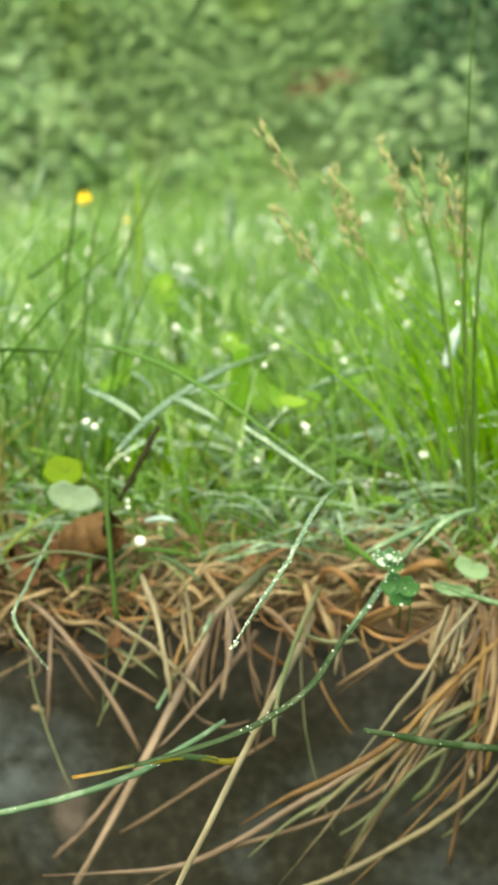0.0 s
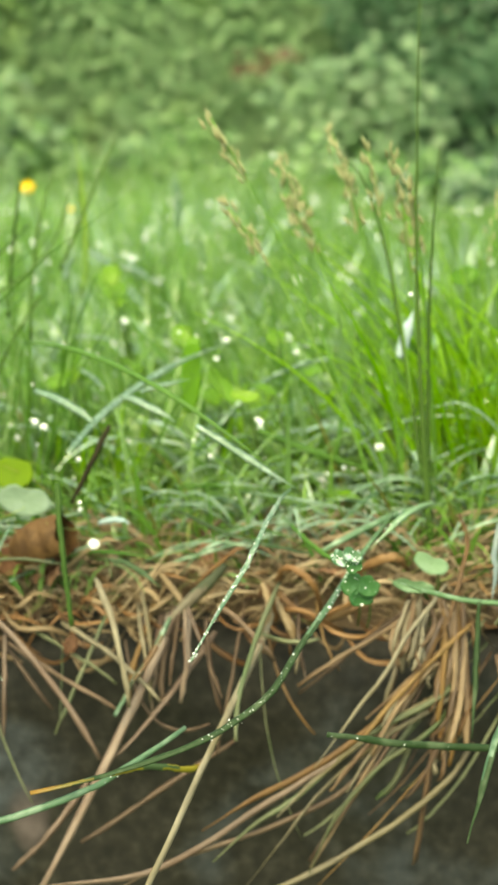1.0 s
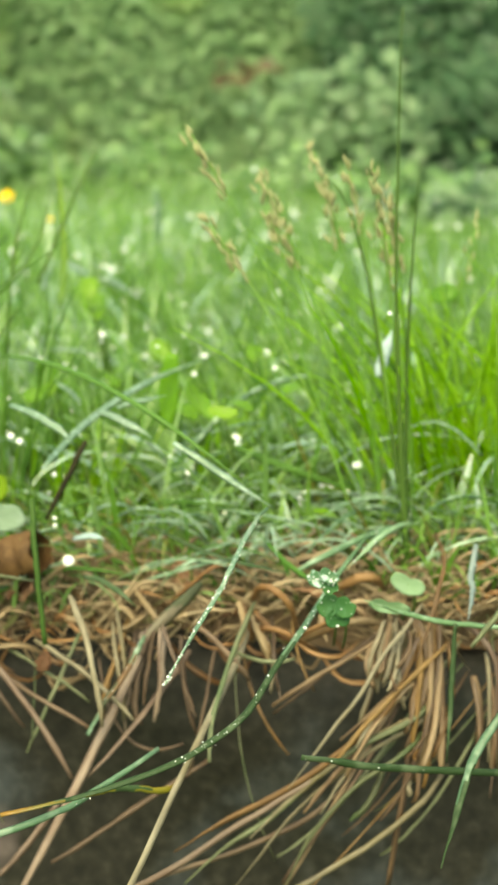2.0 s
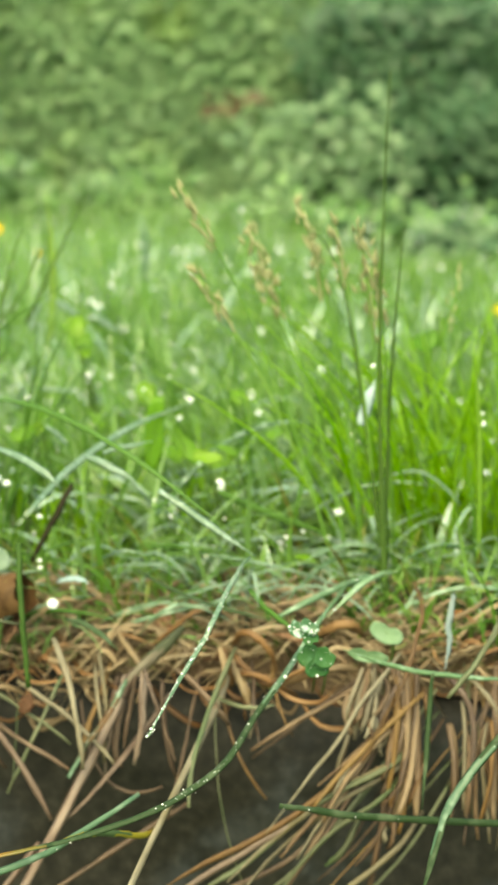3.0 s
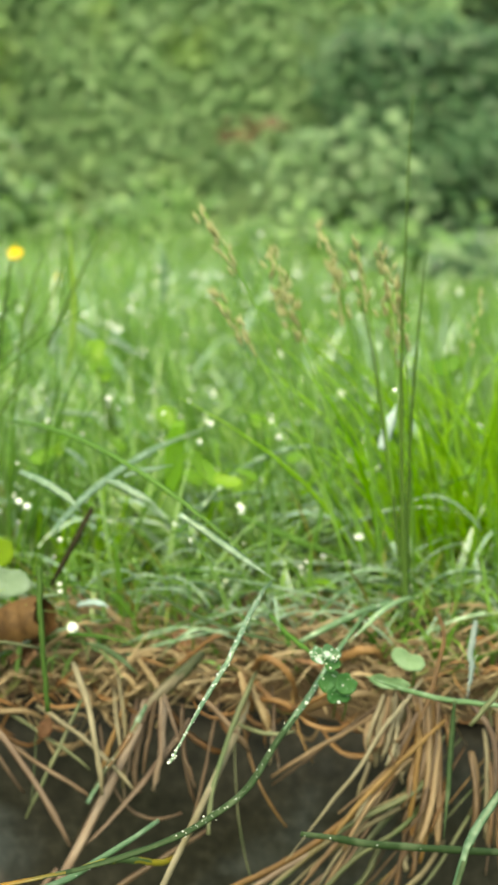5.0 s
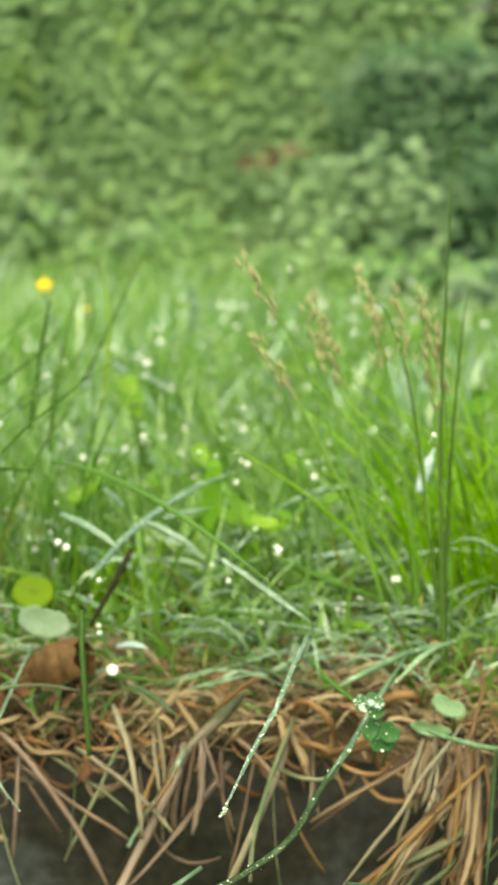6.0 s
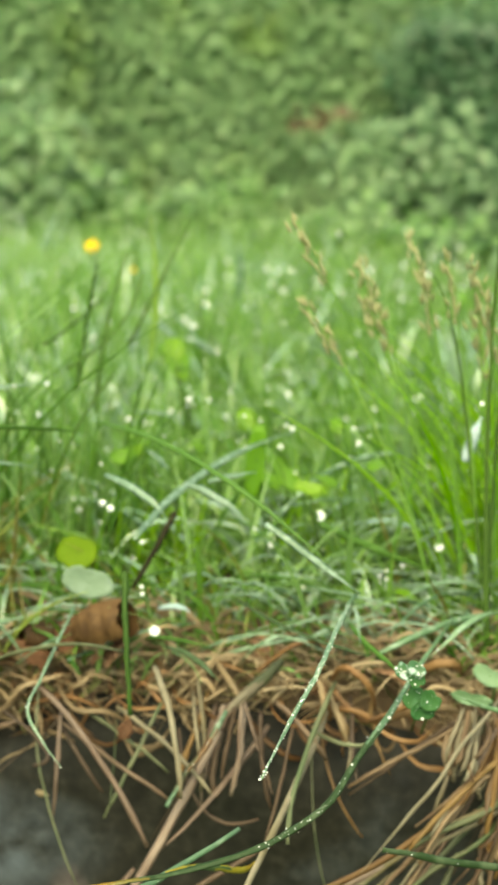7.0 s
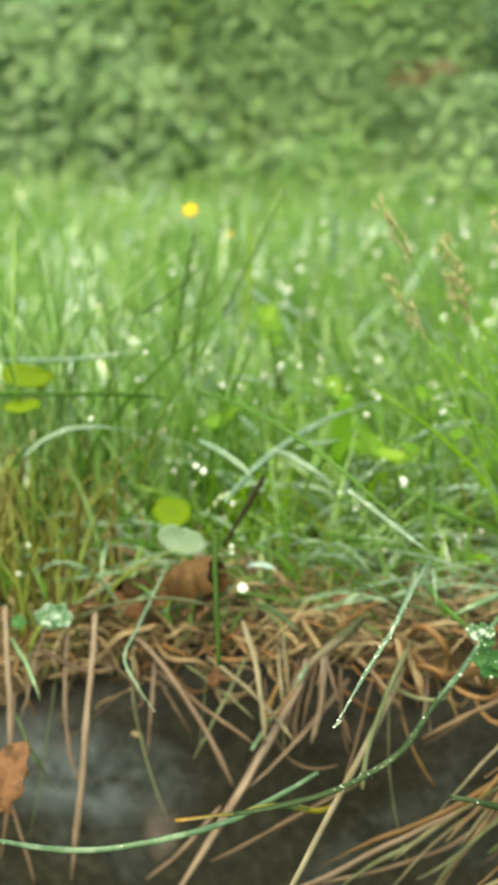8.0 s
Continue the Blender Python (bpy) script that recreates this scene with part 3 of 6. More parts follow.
    return 0.22 * max(0.0, min(0.1, -0.02 - x)) * max(0.0, 1 - (y - FACE) / 0.05) * (x > -0.25)


def build_thatch():
    g = np.random.default_rng(31)
    root = tagged(new("thatch"), "matted wet brown dead grass along the turf edge", "thatch")
    # crinkled fine litter, every way round
    heaps = {"thatch": ([], []), "thatch_pale": ([], []), "thatch_red": ([], []), "thatch_olive": ([], [])}
    for _ in range(4600):
        x = g.uniform(-0.5, 0.55) if g.random() < 0.35 else g.uniform(-0.17, 0.24)
        y = 0.545 + abs(g.normal(0, 0.036))
        clump = noise.noise((x * 30, y * 30, 1))
        if clump < -0.16 and g.random() < 0.75:
            continue
        z = LAWN - 0.016 + g.uniform(0.002, 0.017) + 0.012 * clump - max(0, 0.556 - y) * 0.5 - corner(x, y)
        az, ln = g.normal(0, 0.7) + math.pi * g.integers(0, 2), g.gamma(2.0, 0.0048) + 0.005
        d = np.array([math.cos(az), math.sin(az) * 0.8, g.normal(0.0, 0.55)]) * ln / 2
        c = np.array([x, y, z])
        m = c + g.normal(0, 0.09, 3) * ln + np.array([0, 0, 0.06 * ln])
        w = g.uniform(0.0009, 0.0020) if g.random() < 0.5 else g.uniform(0.0004, 0.0010)
        taper = np.clip(np.sin(np.linspace(0.25, 2.95, 7)) * 1.3, 0.15, 1) * g.uniform(0.7, 1.15, 7)
        pts = curve_points(c - d, m, c + d, 7) + np.cumsum(g.normal(0, 0.0003, (7, 3)), 0)
        v, f = sweep(pts, w * taper, 0.14, 4, (g.normal(0, 0.6), -0.7, 0.8 + g.normal(0, 0.4)), g.normal(0, 0.9), 0.2)
        tone = g.random() + 0.25 * noise.noise((x * 22, y * 22, 9))
        kind = "thatch_pale" if tone < 0.34 + 0.40 * (y > 0.550) else "thatch" if tone < 0.80 else "thatch_red" if tone < 0.86 else "thatch_olive"
        vs, fs = heaps[kind]
        o = len(vs)
        vs += v
        fs += [tuple(q + o for q in r) for r in f]
    # roots and litter hanging in the gap above the worn corner
    for _ in range(110):
        x = g.uniform(-0.20, -0.015)
        a = np.array([x, 0.549 + g.uniform(0, 0.006), 0.052 - g.uniform(0, 1) * (0.016 + 0.8 * corner(x, FACE))])
        e = a + np.array([g.normal(0, 0.008), -g.uniform(0, 0.006), -g.uniform(0.001, 0.012)])
        pts = curve_points(a, (a + e) / 2 + g.normal(0, 0.0015, 3), e, 6)
        v, f = sweep(pts, g.uniform(0.0006, 0.0018) * np.array([0.5, 1, 1, 0.9, 0.7, 0.2]), 0.2, 4, (g.normal(0, 0.5), -1, 0.3), g.normal(0, 0.8), 0.2)
        vs, fs = heaps[("thatch", "thatch_red", "thatch_red", "thatch_olive")[int(g.integers(0, 4))]]
        o = len(vs)
        vs += v
        fs += [tuple(q + o for q in r) for r in f]
    said = {"thatch": "brown matted dead grass", "thatch_pale": "paler tan dead grass", "thatch_red": "rusty brown dead grass", "thatch_olive": "olive half-dead grass"}
    for kind, (vs, fs) in heaps.items():
        tagged(part("matted_straw", mesh_of("matted_straw", vs, fs, kind), root, said[kind]), kind="stuff")
    # broad dead blades that loop and sag over the litter
    for _ in range(280):
        x, y = g.uniform(-0.14, 0.22), 0.544 + abs(g.normal(0, 0.026))
        clump = noise.noise((x * 30, y * 30, 1))
        c = np.array([x, y, LAWN - 0.002 + g.uniform(-0.004, 0.012) + 0.008 * clump - max(0, 0.556 - y) * 0.6 - corner(x, y)])
        az, ln = g.normal(0, 0.6) + math.pi * g.integers(0, 2), g.uniform(0.011, 0.032)
        d = np.array([math.cos(az), 0.7 * math.sin(az), g.normal(0, 0.35)]) * ln / 2
        knots = [c - d + (0, 0, -0.003), c - d * 0.4 + g.normal(0, 0.045, 3) * ln, c + d * 0.35 + g.normal(0, 0.055, 3) * ln, c + d + (0, -0.002, -0.004)]
        pts = smooth_path(knots, 10)
        w = g.uniform(0.0010, 0.0024) * np.clip(np.sin(np.linspace(0.2, 3.0, 10)) * 1.2, 0.12, 1) * g.uniform(0.85, 1.12, 10)
        kind = ("mat_tan", "mat_pale", "mat_tan", "mat_pale", "mat_red")[int(g.integers(0, 5))] if y < 0.56 else ("mat_tan", "mat_pale", "mat_pale")[int(g.integers(0, 3))]
        part("straw", swept("straw", pts, w, 0.10, kind, 6, (g.normal(0, 0.4), -0.7, 0.7), g.normal(0, 0.8), 0.25), root)
    # rusty blades sagging into the gap above the stone
    for _ in range(34):
        x = g.uniform(-0.03, 0.20)
        c = np.array([x, g.uniform(0.540, 0.552), g.uniform(0.027, 0.044)])
        ln = g.uniform(0.012, 0.030)
        knots = [c + np.array([-0.5 * ln, 0.006, 0.004]), c + np.array([-0.2 * ln, -0.004, g.normal(0, 0.002)]), c + np.array([0.22 * ln, -0.005, g.normal(-0.002, 0.002)]), c + np.array([0.5 * ln, 0.005, g.normal(-0.004, 0.004)])]
        w = g.uniform(0.0010, 0.0024) * np.clip(np.sin(np.linspace(0.2, 3.0, 10)) * 1.2, 0.12, 1) * g.uniform(0.85, 1.12, 10)
        part("straw", swept("straw", smooth_path(knots, 10), w, 0.12, ("mat_red", "mat_red", "mat_tan")[int(g.integers(0, 3))], 6, (g.normal(0, 0.4), -0.8, 0.5), g.normal(0, 0.6), 0.25), root)
    verts, faces = [], []
    nx, ny = 360, 10
    for j in range(ny):
        for i in range(nx):
            x, v = -2.9 + 5.8 * i / (nx - 1), j / (ny - 1)
            y = FACE + 0.013 + 0.15 * v + 0.008 * noise.noise((x * 30, 1, v * 4))
            z = 0.038 - corner(x, FACE + 0.16 * v) + (LAWN - 0.042) * min(1, v * 3) + 0.009 * noise.noise((x * 34, v * 8, 5)) * min(1, v * 4 + 0.55) - (0.014 if j == 0 else 0.0)
            verts.append((x, y, z))
    for j in range(ny - 1):
        for i in range(nx - 1):
            faces.append((j * nx + i, j * nx + i + 1, (j + 1) * nx + i + 1, (j + 1) * nx + i))
    thing("turf_mat", mesh_of("turf_mat", verts, faces, "turf"), "brown root mat of the turf lying on the kerb", "turf", kind="structure")


MAT["turf"] = plant("root_mat", (0.014, 0.008, 0.004), (0.040, 0.023, 0.011), (0.085, 0.050, 0.024), 0.7, 0.0, "object", 300)
build_thatch()


# ---- hedge and shrubs behind the lawn ----
def leaf_cloud(name, centres, normals, sizes, material, seed):
    """Many small folded leaves, one mesh."""
    g = np.random.default_rng(seed)
    n = len(centres)
    outline = np.array([(0, 0, 0), (-0.38, 0.45, 0.08), (0, 1, -0.10), (0.38, 0.45, 0.08), (0, 0.5, 0)])
    tris = np.array([(0, 4, 1), (1, 4, 2), (2, 4, 3), (3, 4, 0)])
    nrm = normals / np.linalg.norm(normals, axis=1)[:, None]
    rand = g.normal(size=(n, 3)) + np.array([0, 0, -0.8])
    along = rand - (rand * nrm).sum(1)[:, None] * nrm
    along /= np.linalg.norm(along, axis=1)[:, None]
    across = np.cross(along, nrm)
    P = outline[None] * sizes[:, None, None]
    V = centres[:, None] + P[..., :1] * across[:, None] + P[..., 1:2] * along[:, None] + P[..., 2:] * nrm[:, None]
    F = (tris[None] + (np.arange(n) * 5)[:, None, None]).reshape(-1, 3)
    return mesh_of(name, V.reshape(-1, 3).tolist(), F.tolist(), material, False)


def shrub(x, y, width, depth, height, leaves, size, material, label, seed, skin=0.0):
    """Stems rising from the soil and a crown of leaves on uneven lobes."""
    g = np.random.default_rng(seed)
    root = tagged(new("shrub"), label, "shrub", "shrubs of the hedge")
    root.location = (x, y, LAWN - 0.012)
    for _ in range(9):
        a = np.array([g.uniform(-0.3, 0.3) * width, g.uniform(-0.25, 0.25) * depth, -0.02])
        e = np.array([a[0] + g.normal(0, 0.15) * width, a[1] + g.normal(0, 0.15) * depth, height * g.uniform(0.6, 0.95)])
        pts = curve_points(a, (a + e) / 2 + g.normal(0, 0.03, 3), e, 7)
        part("stem", mesh_of("stem", *sweep(pts, np.linspace(0.014, 0.004, 7), 1.0, 6), "bark"), root, "thin dark woody stem")
    lobes = 60
    C = np.stack([g.uniform(-0.5, 0.5, lobes) * width, g.uniform(-0.42, 0.0, lobes) * depth, g.uniform(0.06, 0.92, lobes) * height], 1)
    R = g.uniform(0.10, 0.2, lobes) * (0.3 + 0.75 * height)
    j = g.integers(0, lobes, leaves)
    d = g.normal(size=(leaves, 3))
    d /= np.linalg.norm(d, axis=1)[:, None]
    centres = C[j] + d * (R[j] * g.uniform(0.30, 1.05, leaves))[:, None]
    if skin:
        # an even outer skin of leaves over the lobes, gently swelling
        n = int(leaves * skin)
        u, v = g.uniform(-0.62, 0.62, n), g.uniform(0.02, 1.0, n) ** 0.9
        swell = np.array([noise.noise((x + q * width * 3.2, s * height * 3.2, seed)) for q, s in zip(u, v)])
        centres[:n, 0] = u * width
        centres[:n, 2] = v * height * (1.02 + 0.10 * np.array([noise.noise((x + q * width * 5, 0.0, seed)) for q in u])) + 0.02
        centres[:n, 1] = -0.46 * depth + 0.065 * swell + 0.22 * depth * v**3 + np.abs(g.normal(0, 0.022, n))
        d[:n] = (0, -0.6, 0.4)
    centres[:, 2] = np.maximum(centres[:, 2], 0.02)
    normals = d * 0.45 + np.array([0, -0.55, 0.75]) + g.normal(0, 0.30, (leaves, 3))
    part("foliage", leaf_cloud("foliage", centres, normals, g.uniform(0.6, 1.25, leaves) * size, material, seed + 1), root)
    return root


def leafy_shrub(x, y, width, depth, height, sprays, size, material, label, seed, dark="hedge_dark", hollow=-0.5, swell=0.06, foot=0.0):
    """A shrub whose leaves lie in overlapping tiers: sprays on a lumpy front with hollows between; the leaf colour
    within sets their shade.
    """
    g = np.random.default_rng(seed)
    root = tagged(new("shrub"), label, "shrub", "shrubs of the hedge")
    root.location = (x, y, LAWN - 0.012)
    for _ in range(7):
        a = np.array([g.uniform(-0.4, 0.4) * width, g.uniform(-0.2, 0.3) * depth, -0.02])
        e = np.array([a[0] + g.normal(0, 0.12) * width, a[1] + g.normal(-0.1, 0.12) * depth, height * g.uniform(0.6, 0.92)])
        pts = curve_points(a, (a + e) / 2 + g.normal(0, 0.03, 3), e, 7)
        part("stem", mesh_of("stem", *sweep(pts, np.linspace(0.012, 0.004, 7), 1.0, 6), "bark"), root, "thin dark woody stem")
    u, v = g.uniform(-0.58, 0.58, sprays), g.uniform(0.02, 1.0, sprays)
    lump = np.array([0.9 * noise.noise((x + q * width * 3.2, r * height * 4.5, 4.0)) + 0.45 * noise.noise((x + q * width * 10, r * height * 12.0, 8.0)) for q, r in zip(u, v)])
    top = np.array([1.0 + 0.08 * noise.noise((x + q * width * 6, 0.0, seed)) for q in u])
    keep = ((lump > hollow) | (g.random(sprays) < 0.25)) & ((v * height > foot) | (g.random(sprays) < 0.22))
    u, v, lump, top = u[keep], v[keep], lump[keep], top[keep]
    n = len(u)
    C = np.stack([u * width, -0.42 * depth - swell * lump + 0.25 * depth * v**3, np.maximum(0.02, v * height * top)], 1)
    per = 11
    j = np.repeat(np.arange(n), per)
    spread = g.normal(size=(n * per, 3)) * np.array([0.052, 0.018, 0.038]) * (size / 0.045)
    spread[:, 2] -= 0.35 * np.abs(spread[:, 1]) + 0.10 * np.abs(spread[:, 0])
    centres = C[j] + spread
    centres[:, 2] = np.maximum(centres[:, 2], 0.01)
    tilt = g.normal(0, 0.35, (n, 3))
    normals = np.array([0, -0.70, 0.74]) + tilt[j] * 0.6 + g.normal(0, 0.22, (n * per, 3))
    part("foliage", leaf_cloud("foliage", centres, normals, g.uniform(0.55, 1.35, n * per) * size, material, seed + 1), root)
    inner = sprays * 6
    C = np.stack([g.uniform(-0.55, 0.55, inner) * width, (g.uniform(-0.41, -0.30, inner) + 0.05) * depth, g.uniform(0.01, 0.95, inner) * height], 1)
    part("inner_foliage", leaf_cloud("inner_foliage", C, np.array([0, -0.75, 0.6]) + g.normal(0, 0.3, (inner, 3)), g.uniform(0.8, 1.5, inner) * size, dark, seed + 2), root, "inner leaves, coloured to set the shade of the hollows")
    return root


for k, (x, y, w, h) in enumerate(((-3.0, 3.6, 0.9, 0.95), (-2.4, 3.55, 0.9, 0.95), (-1.75, 3.55, 0.8, 0.95), (-1.1, 3.45, 0.8, 1.0), (-0.5, 3.5, 0.75, 0.95), (0.05, 3.45, 0.7, 0.80),
                                  (0.55, 3.30, 0.65, 0.57), (1.1, 3.40, 0.7, 0.60), (1.7, 3.5, 0.8, 0.8), (2.3, 3.55, 0.8, 0.85), (2.95, 3.6, 0.9, 0.9))):
    wing = abs(x) > 1.4
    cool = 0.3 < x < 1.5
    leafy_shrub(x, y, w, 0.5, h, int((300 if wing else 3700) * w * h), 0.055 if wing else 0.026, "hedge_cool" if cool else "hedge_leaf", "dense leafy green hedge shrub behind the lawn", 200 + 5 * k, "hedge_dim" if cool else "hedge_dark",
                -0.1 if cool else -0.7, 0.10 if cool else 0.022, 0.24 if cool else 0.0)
# tall shrubs added for the dark gap; its shade is their leaf colour
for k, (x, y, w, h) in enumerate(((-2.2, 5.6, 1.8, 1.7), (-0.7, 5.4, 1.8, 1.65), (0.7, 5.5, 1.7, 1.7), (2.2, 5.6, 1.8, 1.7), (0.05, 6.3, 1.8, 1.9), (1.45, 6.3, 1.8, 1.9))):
    shrub(x, y, w, 1.0, h, 13000, 0.15, "shade_leaf", "tall shrub behind the hedge, its shade put in dark leaves", 300 + 5 * k, 0.6)


# leafy weeds along the foot of the hedge, closer by where the turf is short
WEEDS = ((0.20, 3.06, 0.26, 0.16, 0.30, 60, 0.036, "blue_weed", "silvery-green leafy weed growing before the hedge"),
         (0.36, 2.75, 0.30, 0.22, 0.08, 34, 0.034, "foot_leaf", "low bright green leafy weed at the hedge foot"),
         (0.58, 2.55, 0.34, 0.22, 0.08, 34, 0.034, "foot_leaf", "low bright green leafy weed at the hedge foot"),
         (0.45, 2.34, 0.22, 0.16, 0.07, 30, 0.032, "blue_weed", "low bluish leafy weed before the hedge"),
         (0.90, 2.60, 0.42, 0.22, 0.08, 34, 0.036, "foot_leaf", "low bright green leafy weed at the hedge foot"),
         (0.08, 2.95, 0.30, 0.18, 0.10, 40, 0.034, "foot_leaf", "low bright green leafy weed at the hedge foot"),
         (-0.93, 3.05, 0.34, 0.18, 0.46, 90, 0.042, "blue_weed", "pale leafy weed growing before the hedge"),
         (-0.72, 3.00, 0.30, 0.18, 0.34, 70, 0.040, "blue_weed", "pale leafy weed growing before the hedge"),
         (-0.35, 3.02, 0.34, 0.18, 0.18, 60, 0.034, "foot_leaf", "bright green leafy weed at the hedge foot"))
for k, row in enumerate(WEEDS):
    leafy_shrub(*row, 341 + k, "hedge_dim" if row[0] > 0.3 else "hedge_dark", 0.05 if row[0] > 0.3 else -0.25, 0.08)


def withered_patch():
    """A spray of brown withered leaves caught in the hedge's front."""
    g = np.random.default_rng(351)
    root = tagged(new("withered_spray"), "brown withered leaves caught in the hedge", "leaves")
    root.location = (0.0, 3.17, 0.385)
    leaf = leaf_mesh("leaf", "withered", 0.034, 0.022, 0.3, 0.3)
    for _ in range(16):
        ob = part("leaf", leaf, root)
        ob.matrix_local = Matrix.Translation((g.normal(0, 0.045), g.normal(0, 0.01), g.normal(0, 0.018))) @ Euler(g.uniform(-2, 2, 3)).to_matrix().to_4x4()


withered_patch()

# ---- stalks and blades at the turf edge ----
strand_no = 0


def bead(ob, pts, widths, count, g, small=0.20, more=0.15):
    """Dew beads along a blade, denser where it is broad."""
    n = len(pts)
    for k in range(count):
        q = min(0.999, (k + 0.5 + g.uniform(-0.45, 0.45)) / count * 0.88 + 0.12) * (n - 1)
        i = int(q)
        p = pts[i] + (pts[i + 1] - pts[i]) * (q - i)
        drop(p + np.array([g.normal(0, 0.24) * widths[i], -0.0004, g.normal(0.05, 0.25) * widths[i]]), small + g.gamma(1.6, more), ob)


def strand(name, a, m, b, mm, material, flat, sides, drops, label, category, group):
    global strand_no
    strand_no += 1
    g = np.random.default_rng(1000 + strand_no)
    n = 16
    a, m, b = np.array(a), np.array(m), np.array(b)
    dry = name == "dry_grass_stalk" and material != "straw_dark"
    if name == "dry_grass_stalk":
        a = a + (a - m) * 0.12 + np.array([0, 0.004, 0])
    pts = curve_points(a, m, b, n)
    pts = pts + np.cumsum(g.normal(0, 0.00012, (n, 3)), 0)
    fold, twist = 0.0, g.normal(0, 0.5) * (material != "blade_wet")
    if dry:
        # old straws are kinked at a node, twist and flatten
        reach = min(1.0, np.linalg.norm(b - a) / 0.06)
        kink = g.integers(4, n - 4)
        pts[kink:] += np.linspace(0, 1, n - kink)[:, None] * g.normal(0, 0.0016, 3) * reach
        pts += np.sin(np.linspace(0, g.uniform(3, 6), n) + g.uniform(0, 6))[:, None] * g.normal(0, 0.0003, 3) * reach
        fold, twist = g.uniform(0.2, 0.5), g.normal(0, 0.8)
    u = np.linspace(0, 1, n)
    if name == "grass_blade":
        w = mm / 1000 * np.clip(3 * (1 - u), 0.18, 1) * (0.6 + 0.4 * np.minimum(1, u * 4))
        fold = 0.25
    else:
        w = mm / 1000 * 0.9 * np.clip(9 * (1 - u), 0.7, 1) * np.clip(0.7 + 3 * u, 0, 1) * (1 + 0.09 * g.normal(size=n))
        if dry:
            w[kink] *= 1.2
    if name == "rush_stem":
        w = mm / 1000 * np.linspace(1.15, 0.16 if np.linalg.norm(b - a) > 0.08 else 0.75, n) * (1 + 0.1 * g.normal(size=n))
    ob = thing(name, swept(name, pts, w, flat, material, sides, (0.2 * g.normal(), -1, (1.3 if material == "blade_wet" else 0.5) + 0.2 * g.normal()), twist, fold), label, category, group)
    bead(ob, pts, w, drops * 2 if material == "blade_dew" else drops, g)
    return ob


def long_blade(name, knots, mm, materials, drops, label, category, group, flat=0.25, fold=0.3, seed=1, taper=0.3):
    """One long bent blade or straw through its bends; its tone may change on the way to the tip."""
    g = np.random.default_rng(2000 + seed)
    n = 34
    pts = smooth_path(knots, n) + np.cumsum(g.normal(0, 0.00008, (n, 3)), 0)
    u = np.linspace(0, 1, n)
    w = mm / 1000 * np.clip(4 * (1 - u), taper, 1) * (0.65 + 0.35 * np.minimum(1, u * 5)) * (1 + 0.05 * g.normal(size=n))
    me = swept(name, pts, w, flat, materials[0], 8, (0.1, -1, 0.4), g.normal(0, 0.8), fold)
    for k in materials[1:]:
        me.materials.append(MAT[k])
    quads = (n - 1) * 8
    slot = [min(len(materials) - 1, int(len(materials) * min(i, quads - 1) / quads + 0.25 * math.sin(i * 2.4))) for i in range(len(me.polygons))]
    me.polygons.foreach_set("material_index", slot)
    ob = thing(name, me, label, category, group)
    bead(ob, pts[:int(n * 0.62)] if len(materials) > 1 else pts, w, int(drops * 2.2), g, 0.10, 0.11)
    return ob


STALK_LABELS = {
    "straw_pink": "pinkish-tan dry grass stalk hanging over the kerb", "straw_tan": "warm tan dry grass stalk hanging over the kerb", "straw_pale": "pale cream dry grass stalk hanging over the kerb",
    "straw_brown": "brown withered grass stalk hanging over the kerb", "straw_orange": "orange-brown dead grass stalk in the drooping bunch",
    "straw_green": "half-dry olive grass stalk over the kerb", "straw_dark": "dark brown dead stalk among the grass",
    "blade_dew": "bluish-green grass blade beaded with dew", "blade_blue": "arching wet silvery-green grass blade", "blade_wet": "wet grass blade arching in the lawn, whitened for sheen", "blade_white": "wet silver-white grass blade", "blade_shine": "broad wet grass blade, its shine put in a white colour",
    "blade_deep": "deep green grass blade hanging before the kerb", "blade_dark": "dark green grass blade at the turf edge", "blade_fresh": "fresh yellow-green grass blade", "blade_yellow": "yellowing green grass blade with dry tip",
    "rush": "upright dark green rush stem",
}


def stalk(a, m, b, mm, material):
    return strand("dry_grass_stalk", a, m, b, mm, material, 0.55 if mm < 2.2 else 0.35, 8, 0, STALK_LABELS[material], "grass stalk", "dry stalks over the kerb")


def sheaf(a, m, b, mm, material):
    """A dead culm and the withered leaves that still hang along it."""
    g = np.random.default_rng(int(abs(a[0] * 9e4 + b[2] * 7e4 + m[1] * 5e3)))
    near = {"straw_orange": ("straw_orange", "straw_tan"), "straw_brown": ("straw_brown", "straw_tan"), "straw_pink": ("straw_tan", "straw_pale"),
            "straw_pale": ("straw_tan", "straw_pale"), "straw_green": ("straw_green", "straw_pale")}[material]
    for k in range(2):
        off = g.normal(0, 0.00042 * mm, 3)
        far = g.normal(0, 0.0007 * mm, 3)
        a2, m2, b2 = np.array(a) + off * 0.7, np.array(m) + off + far * 0.3, np.array(b) + far
        stop = g.uniform(0.75, 1.05)
        stalk(a2, a2 + (m2 - a2) * stop, a2 + (b2 - a2) * stop, mm * g.uniform(0.5, 0.85), near[k])


def blade(a, m, b, mm, material, drops=0):
    if material == "rush":
        return strand("rush_stem", a, m, b, mm, material, 0.9, 6, drops, STALK_LABELS[material], "rush", "rush stems")
    if material in ("straw_dark", "straw_green"):
        return strand("dry_grass_stalk", a, m, b, mm, material, 0.8, 6, drops, STALK_LABELS[material], "grass stalk", "dry stalks over the kerb")
    return strand("grass_blade", a, m, b, mm, material, 0.22, 6, drops, STALK_LABELS[material], "grass blade", "single blades at the turf edge")


